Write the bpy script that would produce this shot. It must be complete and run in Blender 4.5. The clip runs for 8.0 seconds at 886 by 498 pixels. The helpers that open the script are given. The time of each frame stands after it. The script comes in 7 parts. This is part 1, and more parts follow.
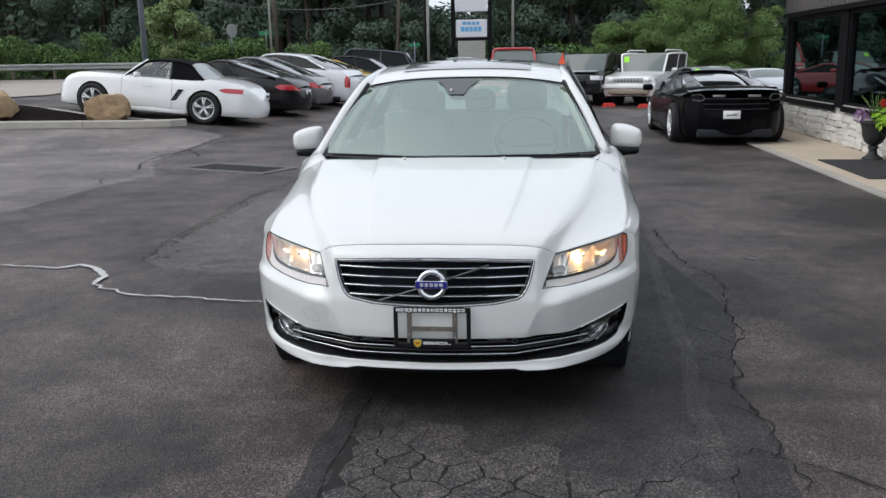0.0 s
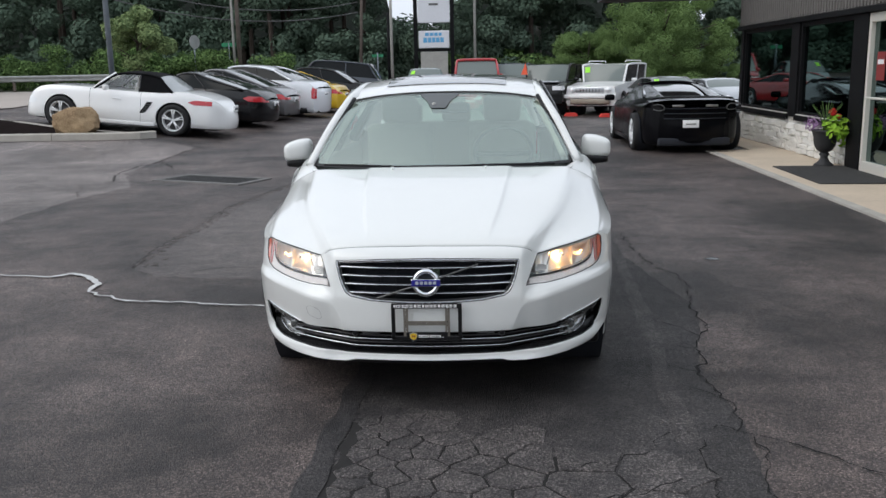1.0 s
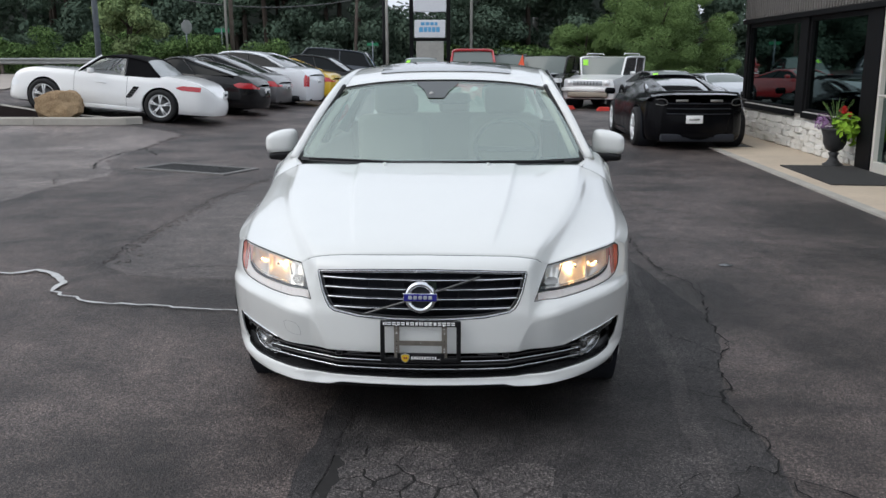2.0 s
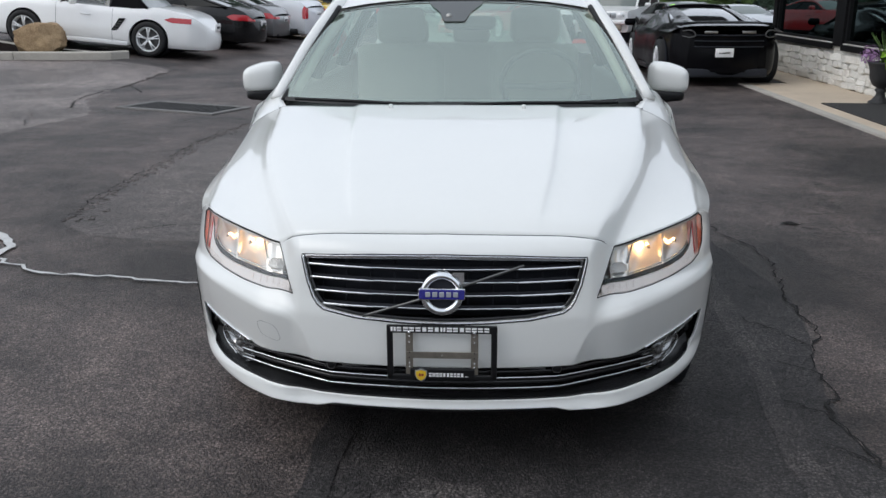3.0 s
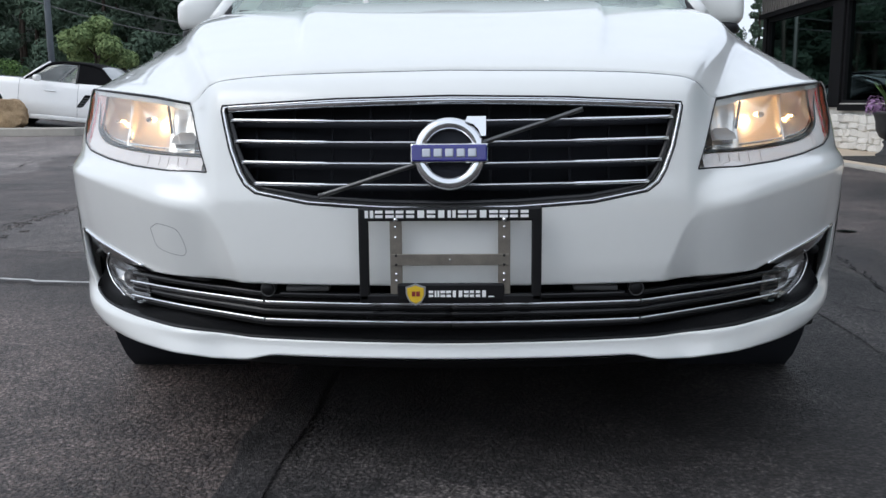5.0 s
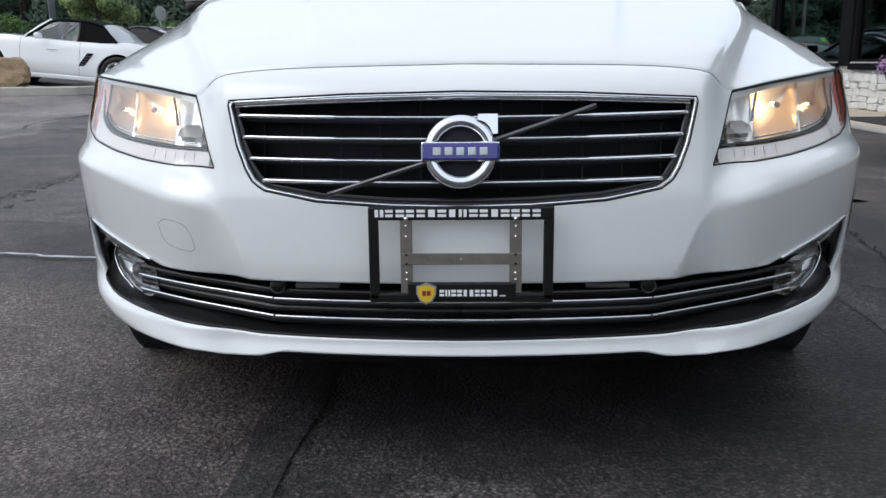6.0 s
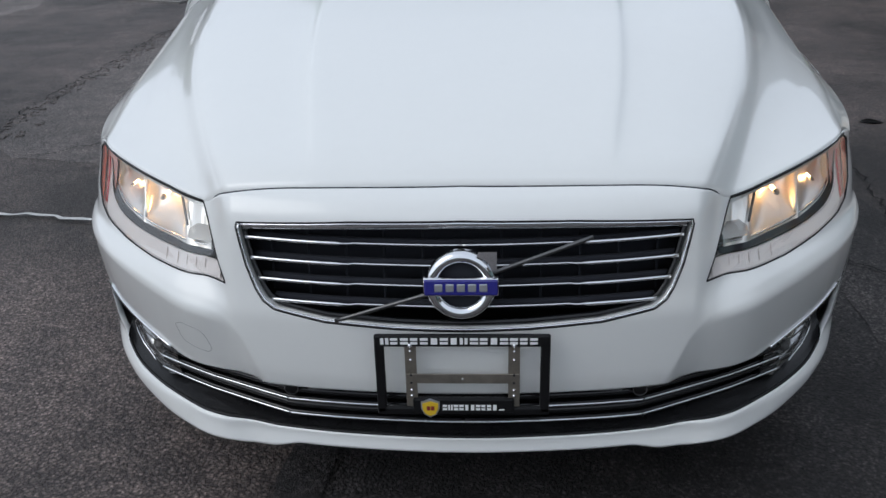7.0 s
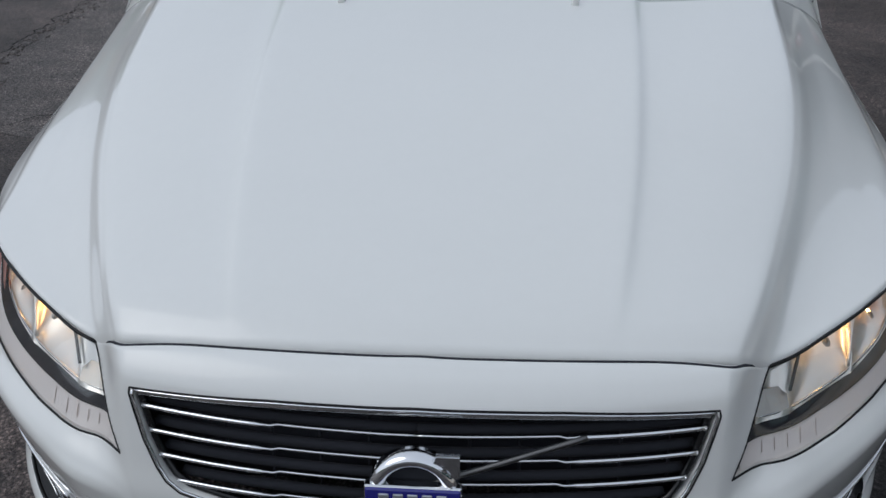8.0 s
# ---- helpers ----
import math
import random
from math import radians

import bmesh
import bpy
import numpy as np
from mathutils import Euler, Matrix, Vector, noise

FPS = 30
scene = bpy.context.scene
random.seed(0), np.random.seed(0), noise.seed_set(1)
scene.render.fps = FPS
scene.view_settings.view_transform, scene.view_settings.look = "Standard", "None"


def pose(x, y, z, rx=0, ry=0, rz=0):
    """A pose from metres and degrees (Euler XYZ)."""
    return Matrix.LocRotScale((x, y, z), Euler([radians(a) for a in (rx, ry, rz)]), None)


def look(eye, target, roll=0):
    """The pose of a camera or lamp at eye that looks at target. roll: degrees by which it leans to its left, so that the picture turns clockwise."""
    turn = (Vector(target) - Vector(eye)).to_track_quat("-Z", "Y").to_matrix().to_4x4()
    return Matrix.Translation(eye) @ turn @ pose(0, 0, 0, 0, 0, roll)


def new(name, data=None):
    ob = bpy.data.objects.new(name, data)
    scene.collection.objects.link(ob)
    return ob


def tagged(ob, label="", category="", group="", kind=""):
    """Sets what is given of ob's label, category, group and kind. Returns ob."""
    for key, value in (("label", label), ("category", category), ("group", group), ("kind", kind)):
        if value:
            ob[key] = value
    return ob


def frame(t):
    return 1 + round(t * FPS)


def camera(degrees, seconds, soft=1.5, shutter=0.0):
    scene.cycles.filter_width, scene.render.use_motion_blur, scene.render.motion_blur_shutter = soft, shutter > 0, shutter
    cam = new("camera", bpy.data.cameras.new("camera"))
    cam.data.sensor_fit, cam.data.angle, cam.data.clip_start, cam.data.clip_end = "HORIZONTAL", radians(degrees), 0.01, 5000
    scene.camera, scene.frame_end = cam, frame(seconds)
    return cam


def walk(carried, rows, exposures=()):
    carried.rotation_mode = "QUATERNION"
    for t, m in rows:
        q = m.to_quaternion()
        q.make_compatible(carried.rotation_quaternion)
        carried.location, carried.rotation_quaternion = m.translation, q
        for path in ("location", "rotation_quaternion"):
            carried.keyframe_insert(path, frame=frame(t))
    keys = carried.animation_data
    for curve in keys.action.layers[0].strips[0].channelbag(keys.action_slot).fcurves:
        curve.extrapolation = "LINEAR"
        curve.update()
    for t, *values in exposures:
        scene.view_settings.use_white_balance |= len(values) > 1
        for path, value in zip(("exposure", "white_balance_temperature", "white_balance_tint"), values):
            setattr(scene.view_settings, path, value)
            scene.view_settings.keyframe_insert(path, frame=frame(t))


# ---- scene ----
# ---------------- camera and its walk ----------------
cam = camera(54.1, 8.0, soft=1.5, shutter=0.0)
PATH = [
    (0, (0.398, -3.369, 1.487), (0.197, -1.426, 1.059), -1.0),
    (0.5, (0.345, -3.669, 1.501), (0.2, -1.717, 1.092), -0.8),
    (1, (0.302, -3.719, 1.525), (0.185, -1.764, 1.117), -1.2),
    (2.5, (0.201, -2.774, 1.463), (0.107, -0.834, 0.988), 0.2),
    (3, (0.13, -2.301, 1.411), (0.025, -0.386, 0.843), -0.2),
    (3.5, (0.107, -1.886, 1.306), (-0.003, 0.008, 0.674), -0.8),
    (4, (0.056, -1.606, 1.011), (-0.061, 0.331, 0.527), -1.2),
    (4.5, (0.036, -1.538, 0.73), (-0.051, 0.437, 0.431), -0.8),
    (4.7, (0.035, -1.505, 0.674), (-0.024, 0.471, 0.374), -0.6),
    (5.8, (0.014, -1.466, 0.718), (-0.041, 0.486, 0.286), -0.5),
    (6, (0.019, -1.455, 0.746), (-0.048, 0.498, 0.32), -0.6),
    (6.5, (0.039, -1.426, 0.929), (-0.045, 0.491, 0.366), -1.2),
    (7, (0.047, -1.354, 1.267), (-0.056, 0.472, 0.459), -1.6),
    (7.5, (0.069, -1.155, 1.411), (-0.03, 0.617, 0.491), -1.4),
    (8, (0.101, -0.84, 1.462), (-0.02, 0.89, 0.467), -0.3),
]
walk(cam, [(t, look(eye, target, roll)) for t, eye, target, roll in PATH], exposures=[(0, 0.26, 6500, 10), (2.5, 0.18, 6450, 10), (3.5, 0.10, 6400, 10), (4.0, 0.06, 6400, 10), (4.5, 0.22, 6300, 10), (6, 0.34, 6200, 10), (7, -0.08, 6200, 10), (7.5, -0.31, 6200, 10), (8, -0.42, 6200, 10)])

# ---------------- sky and sun: soft, overcast evening ----------------
SUN_EL, SUN_AZ = 44.0, -118.0      # degrees above the ground; degrees from +y towards +x
world = bpy.data.worlds.new("sky")
scene.world = world
world.use_nodes = True
wn, wl = world.node_tree.nodes, world.node_tree.links
wn.clear()
sky = wn.new("ShaderNodeTexSky")
sky.sky_type, sky.sun_disc = "NISHITA", False
sky.sun_elevation, sky.sun_rotation = radians(SUN_EL), radians(SUN_AZ)
sky.air_density, sky.dust_density, sky.ozone_density = 1.0, 4.0, 1.0
grey = wn.new("ShaderNodeHueSaturation")
grey.inputs["Saturation"].default_value = 0.25
back = wn.new("ShaderNodeBackground")
back.inputs["Strength"].default_value = 0.134
wout = wn.new("ShaderNodeOutputWorld")
wl.new(sky.outputs["Color"], grey.inputs["Color"])
cloud = wn.new("ShaderNodeMix")
cloud.data_type = "RGBA"
cloud.inputs["Factor"].default_value = 0.75
cloud.inputs[7].default_value = (6.28, 6.85, 7.70, 1)
wl.new(grey.outputs["Color"], cloud.inputs[6])
wl.new(cloud.outputs[2], back.inputs["Color"])
wl.new(back.outputs["Background"], wout.inputs["Surface"])
sun = new("sun", bpy.data.lights.new("sun", "SUN"))
sun.data.energy, sun.data.angle, sun.data.color = 0.5, radians(40), (1.0, 0.96, 0.9)
sun.matrix_world = look((0, 0, 30), (0 - 10 * math.sin(radians(SUN_AZ)), -10 * math.cos(radians(SUN_AZ)), 30 - 10 * math.tan(radians(SUN_EL))))
# ---------------- materials ----------------
def mat(name, col, rough=0.5, metal=0.0, var=0.0, scale=8.0, bump=0.0, bump_scale=120.0, coat=0.0, col2=None, spec=0.5, random_tint=0.0, distort=0.5):
    """Principled surface whose colour drifts at two scales, with fine relief."""
    m = bpy.data.materials.new(name)
    m.use_nodes = True
    n, l = m.node_tree.nodes, m.node_tree.links
    b = n["Principled BSDF"]
    b.inputs["Base Color"].default_value = (*col, 1)
    b.inputs["Roughness"].default_value = rough
    b.inputs["Metallic"].default_value = metal
    b.inputs["Specular IOR Level"].default_value = spec
    if coat:
        b.inputs["Coat Weight"].default_value = coat
        b.inputs["Coat Roughness"].default_value = 0.04
    tc = n.new("ShaderNodeTexCoord")
    if var or col2:
        c2 = col2 or tuple(c * (1 - var) for c in col)
        big, fine = n.new("ShaderNodeTexNoise"), n.new("ShaderNodeTexNoise")
        big.inputs["Scale"].default_value, big.inputs["Detail"].default_value, big.inputs["Distortion"].default_value = scale, 6, distort
        fine.inputs["Scale"].default_value, fine.inputs["Detail"].default_value = scale * 17, 4
        mixv = n.new("ShaderNodeMath")
        mixv.operation = "MULTIPLY_ADD"
        mixv.inputs[1].default_value = 0.35
        sub = n.new("ShaderNodeMath")
        sub.operation = "MULTIPLY"
        sub.inputs[1].default_value = 0.65
        ramp = n.new("ShaderNodeValToRGB")
        ramp.color_ramp.elements[0].position, ramp.color_ramp.elements[1].position = 0.34, 0.66
        ramp.color_ramp.elements[0].color, ramp.color_ramp.elements[1].color = (*c2, 1), (*col, 1)
        l.new(tc.outputs["Object"], big.inputs["Vector"])
        l.new(tc.outputs["Object"], fine.inputs["Vector"])
        l.new(big.outputs["Fac"], sub.inputs[0])
        l.new(fine.outputs["Fac"], mixv.inputs[0])
        l.new(sub.outputs[0], mixv.inputs[2])
        l.new(mixv.outputs[0], ramp.inputs["Fac"])
        last = ramp.outputs["Color"]
        if random_tint:
            oi, hsv, mr = n.new("ShaderNodeObjectInfo"), n.new("ShaderNodeHueSaturation"), n.new("ShaderNodeMapRange")
            mr.inputs["To Min"].default_value, mr.inputs["To Max"].default_value = 1 - random_tint, 1 + random_tint
            l.new(oi.outputs["Random"], mr.inputs["Value"])
            l.new(mr.outputs["Result"], hsv.inputs["Value"])
            l.new(last, hsv.inputs["Color"])
            last = hsv.outputs["Color"]
        l.new(last, b.inputs["Base Color"])
    if bump:
        bn, bp = n.new("ShaderNodeTexNoise"), n.new("ShaderNodeBump")
        bn.inputs["Scale"].default_value, bn.inputs["Detail"].default_value = bump_scale, 5
        bp.inputs["Strength"].default_value, bp.inputs["Distance"].default_value = bump, 0.02
        l.new(tc.outputs["Object"], bn.inputs["Vector"])
        l.new(bn.outputs["Fac"], bp.inputs["Height"])
        l.new(bp.outputs["Normal"], b.inputs["Normal"])
    return m


def glass(name, tint, gloss=0.02, base=0.07, shine=(0.95, 0.97, 0.97)):
    """A thin pane: clear or tinted, with a mirror gloss that grows towards grazing angles."""
    m = bpy.data.materials.new(name)
    m.use_nodes = True
    n, l = m.node_tree.nodes, m.node_tree.links
    n.remove(n["Principled BSDF"])
    t, g, f, mx = n.new("ShaderNodeBsdfTransparent"), n.new("ShaderNodeBsdfGlossy"), n.new("ShaderNodeLayerWeight"), n.new("ShaderNodeMixShader")
    t.inputs["Color"].default_value = (*tint, 1)
    g.inputs["Roughness"].default_value = gloss
    g.inputs["Color"].default_value = (*shine, 1)
    p, k = n.new("ShaderNodeMath"), n.new("ShaderNodeMath")
    p.operation, k.operation = "POWER", "MULTIPLY_ADD"
    p.inputs[1].default_value, k.inputs[1].default_value, k.inputs[2].default_value = 5.0, 1 - base, base
    l.new(f.outputs["Facing"], p.inputs[0])
    l.new(p.outputs[0], k.inputs[0])
    l.new(k.outputs[0], mx.inputs["Fac"])
    l.new(t.outputs["BSDF"], mx.inputs[1])
    l.new(g.outputs["BSDF"], mx.inputs[2])
    l.new(mx.outputs["Shader"], n["Material Output"].inputs["Surface"])
    return m


def glow(name, col, strength):
    m = bpy.data.materials.new(name)
    m.use_nodes = True
    b = m.node_tree.nodes["Principled BSDF"]
    b.inputs["Base Color"].default_value = (*col, 1)
    b.inputs["Emission Color"].default_value = (*col, 1)
    b.inputs["Emission Strength"].default_value = strength
    return m


def foliage_mat(name, dark, light):
    m = mat(name, light, 0.75, var=0.0, spec=0.12)
    n, l = m.node_tree.nodes, m.node_tree.links
    g, r = n.new("ShaderNodeNewGeometry"), n.new("ShaderNodeValToRGB")
    r.color_ramp.elements[0].color, r.color_ramp.elements[1].color = (*dark, 1), (*light, 1)
    l.new(g.outputs["Random Per Island"], r.inputs["Fac"])
    l.new(r.outputs["Color"], n["Principled BSDF"].inputs["Base Color"])
    return m


M = {
    "white": mat("white_paint", (0.80, 0.81, 0.79), 0.32, var=0.02, scale=3, coat=1.0),
    "white_car": mat("white_body", (0.92, 0.92, 0.91), 0.3, var=0.04, scale=3, coat=1.0),
    "black_car": mat("black_body", (0.006, 0.006, 0.007), 0.25, spec=0.25, coat=0.5),
    "black_super": mat("deep_black_body", (0.003, 0.003, 0.004), 0.22, spec=0.10),
    "grey_car": mat("grey_body", (0.15, 0.15, 0.155), 0.3, metal=0.4, coat=1.0),
    "silver_car": mat("silver_body", (0.42, 0.44, 0.46), 0.32, metal=0.55, coat=1.0),
    "pearl_car": mat("pearl_body", (0.80, 0.82, 0.85), 0.3, metal=0.05, coat=1.0),
    "yellow_car": mat("yellow_body", (0.75, 0.48, 0.02), 0.3, coat=1.0),
    "red_car": mat("red_body", (0.42, 0.02, 0.025), 0.3, coat=1.0),
    "green_car": mat("green_body", (0.05, 0.09, 0.08), 0.3, coat=1.0),
    "navy_car": mat("navy_body", (0.02, 0.03, 0.045), 0.3, coat=1.0),
    "chrome": mat("chrome", (0.82, 0.83, 0.85), 0.08, 1.0),
    "satin": mat("satin_metal", (0.45, 0.44, 0.42), 0.35, 1.0, var=0.15, scale=20),
    "dark_satin": mat("dark_satin_metal", (0.16, 0.16, 0.16), 0.35, 1.0, var=0.15, scale=20),
    "dull_steel": mat("bracket_steel", (0.30, 0.27, 0.23), 0.5, 0.7, var=0.35, scale=30),
    "black_plastic": mat("black_plastic", (0.009, 0.009, 0.010), 0.40, var=0.3, scale=20, spec=0.3),
    "gloss_black": mat("gloss_black", (0.006, 0.006, 0.007), 0.12),
    "void": mat("dark_recess", (0.016, 0.018, 0.025), 0.9),
    "rubber": mat("rubber", (0.015, 0.015, 0.016), 0.75, var=0.3, scale=30, bump=0.2),
    "rim": mat("alloy", (0.82, 0.83, 0.84), 0.28, 0.35),
    "lamp_floor": mat("pale_lamp_plastic", (0.84, 0.785, 0.765), 0.30, var=0.08, scale=30),
    "lamp_grey": mat("grey_lamp_plastic", (0.10, 0.10, 0.10), 0.35),
    "mirrorlike": mat("lamp_reflector", (0.92, 0.90, 0.86), 0.06, 1.0),
    "amber": mat("amber_lens", (0.98, 0.17, 0.07), 0.30, var=0.25, scale=90, coat=1.0),
    "pink_lens": mat("rosy_lens", (0.78, 0.40, 0.34), 0.25, var=0.25, scale=60, coat=1.0),
    "shelf_satin": mat("satin_black_plastic", (0.014, 0.014, 0.015), 0.24, var=0.25, scale=20, spec=0.4),
    "fog_chrome": mat("fog_reflector", (0.62, 0.63, 0.65), 0.22, 1.0, var=0.3, scale=60),
    "brow_chrome": mat("smoked_chrome", (0.20, 0.20, 0.20), 0.18, 1.0),
    "sunroof": mat("sunroof_glass", (0.10, 0.105, 0.11), 0.22, coat=1.0),
    "pale_rear": mat("pale_rear_glass", (0.42, 0.44, 0.44), 0.12, var=0.2, scale=3),
    "tan_steel": mat("tan_steel", (0.36, 0.31, 0.25), 0.5, 0.3, var=0.2),
    "rib_pink": mat("shelf_groove", (0.52, 0.44, 0.41), 0.5),
    "car_rear": mat("sloping_rear_glass", (0.020, 0.023, 0.024), 0.05, spec=0.8, coat=1.0),
    "seam_line": mat("panel_gap", (0.30, 0.30, 0.30), 0.6),
    "blue": mat("blue_enamel", (0.02, 0.02, 0.22), 0.25, coat=1.0),
    "badge_silver": mat("badge_silver", (0.6, 0.62, 0.66), 0.3, 0.8),
    "white_print": mat("white_print", (0.9, 0.9, 0.9), 0.5),
    "yellow_print": mat("yellow_print", (0.75, 0.5, 0.03), 0.45),
    "red_print": mat("dark_red_print", (0.25, 0.03, 0.03), 0.5),
    "red_lamp": mat("red_lamp", (0.55, 0.02, 0.03), 0.15, coat=1.0),
    "cloth": mat("pale_seat_leather", (0.36, 0.35, 0.31), 0.55, var=0.12, scale=10),
    "headliner": mat("pale_headliner", (0.62, 0.60, 0.54), 0.8, var=0.05),
    "pod": mat("sensor_cover_grey", (0.11, 0.118, 0.12), 0.45),
    "dash": mat("dashboard_grey", (0.16, 0.16, 0.155), 0.6, var=0.2, scale=14),
    "softtop": mat("black_canvas", (0.007, 0.007, 0.008), 0.9, spec=0.12, var=0.3, scale=40, bump=0.2),
    "lime": mat("lime_sticker", (0.35, 0.85, 0.05), 0.6),
    "chock_red": mat("chock_rubber", (0.72, 0.055, 0.04), 0.6, var=0.15, scale=10),
    "orange": mat("orange_flag", (0.85, 0.12, 0.05), 0.6),
    "clear": glass("clear_lens", (0.97, 0.97, 0.96), base=0.11),
    "screen": glass("windscreen_glass", (0.74, 0.86, 0.78), base=0.36, shine=(0.86, 0.97, 0.90)),
    "tint": glass("tinted_glass", (0.55, 0.58, 0.57)),
    "car_glass": mat("dark_car_glass", (0.008, 0.010, 0.011), 0.05, var=0.0, spec=0.18),
    "shop_glass": glass("shop_window_glass", (0.10, 0.14, 0.135), base=0.20, shine=(0.74, 0.95, 0.93)),
    "concrete": mat("concrete_walk", (0.62, 0.51, 0.39), 0.85, var=0.18, scale=1.5, bump=0.25, bump_scale=60),
    "kerb": mat("kerb_concrete", (0.48, 0.45, 0.40), 0.85, var=0.25, scale=3, bump=0.3, bump_scale=40),
    "drain_frame": mat("drain_frame_concrete", (0.21, 0.203, 0.197), 0.85, var=0.35, scale=8, bump=0.3, bump_scale=40),
    # windscreens of parked cars: pale sky reflection put into the base colour
    "car_screen": mat("sky_toned_car_screen", (0.15, 0.175, 0.165), 0.06, spec=0.5),
    "verge": mat("verge_weeds", (0.045, 0.052, 0.032), 0.95, spec=0.1, var=0.5, scale=3, bump=0.8, bump_scale=12),
    "mulch": mat("dark_mulch", (0.014, 0.009, 0.008), 0.95, spec=0.1, var=0.5, scale=12, bump=1.0, bump_scale=30),
    "rock": mat("tan_rock", (0.50, 0.36, 0.21), 0.85, col2=(0.17, 0.105, 0.055), scale=2.2, bump=0.8, bump_scale=9),
    "whitestone": mat("painted_stone", (0.82, 0.80, 0.75), 0.75, var=0.16, scale=5, bump=0.5, bump_scale=22, random_tint=0.06),
    "mortar": mat("stone_joint", (0.74, 0.72, 0.67), 0.9, var=0.3, scale=6, bump=0.4),
    "dark_frame": mat("dark_bronze_frame", (0.008, 0.008, 0.009), 0.55, var=0.2, spec=0.12),
    "fascia": mat("grey_ribbed_fascia", (0.145, 0.135, 0.125), 0.6, var=0.15, scale=2),
    "soffit": mat("dark_soffit", (0.05, 0.05, 0.055), 0.7, var=0.2),
    "alu": mat("door_aluminium", (0.66, 0.63, 0.57), 0.4, 0.1),
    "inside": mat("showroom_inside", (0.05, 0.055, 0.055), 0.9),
    "ironwork": mat("cast_iron", (0.085, 0.083, 0.082), 0.6, 0.3, var=0.4, scale=30, bump=0.3),
    "mat_rubber": mat("door_mat", (0.045, 0.043, 0.042), 0.95, var=0.25, scale=20, bump=0.5, bump_scale=200),
    "urn": mat("dark_urn", (0.03, 0.03, 0.032), 0.6, var=0.4, scale=12),
    "wood_pole": mat("grey_wood_pole", (0.16, 0.13, 0.11), 0.85, var=0.3, scale=5),
    "pale_pole": mat("pale_pole", (0.42, 0.41, 0.38), 0.7, var=0.2, scale=4),
    "steel_pole": mat("galvanised_pole", (0.22, 0.25, 0.28), 0.5, 0.4, var=0.15, scale=5),
    "guard": mat("guard_rail", (0.42, 0.43, 0.42), 0.45, 0.5, var=0.25, scale=3),
    "sign_white": mat("sign_face", (0.75, 0.76, 0.80), 0.5, var=0.05),
    "sign_blue": mat("sign_blue", (0.12, 0.40, 0.68), 0.5),
    "sign_green": mat("street_sign_green", (0.02, 0.22, 0.10), 0.5),
    "wire": mat("wire", (0.12, 0.12, 0.12), 0.7),
    "road": mat("pale_road", (0.42, 0.37, 0.33), 0.9, var=0.12, scale=0.6),
    "bark": mat("bark", (0.06, 0.045, 0.035), 0.95, var=0.4, scale=6, bump=0.6, bump_scale=20),
    "leaf_dark": foliage_mat("wood_leaves", (0.080, 0.120, 0.088), (0.108, 0.155, 0.110)),
    "leaf_mid": foliage_mat("bush_leaves", (0.020, 0.050, 0.016), (0.20, 0.31, 0.105)),
    "leaf_tree": foliage_mat("tree_leaves", (0.100, 0.160, 0.055), (0.165, 0.250, 0.085)),
    "leaf_light": foliage_mat("pale_leaves", (0.09, 0.14, 0.055), (0.28, 0.36, 0.16)),
    "leaf_lime": foliage_mat("lime_leaves", (0.16, 0.32, 0.03), (0.35, 0.55, 0.06)),
    "petal_red": mat("red_petals", (0.6, 0.02, 0.02), 0.6),
    "petal_violet": mat("violet_petals", (0.35, 0.2, 0.38), 0.6),
    "hill": mat("far_woods", (0.05, 0.066, 0.054), 0.95, var=0.6, scale=0.3),
}


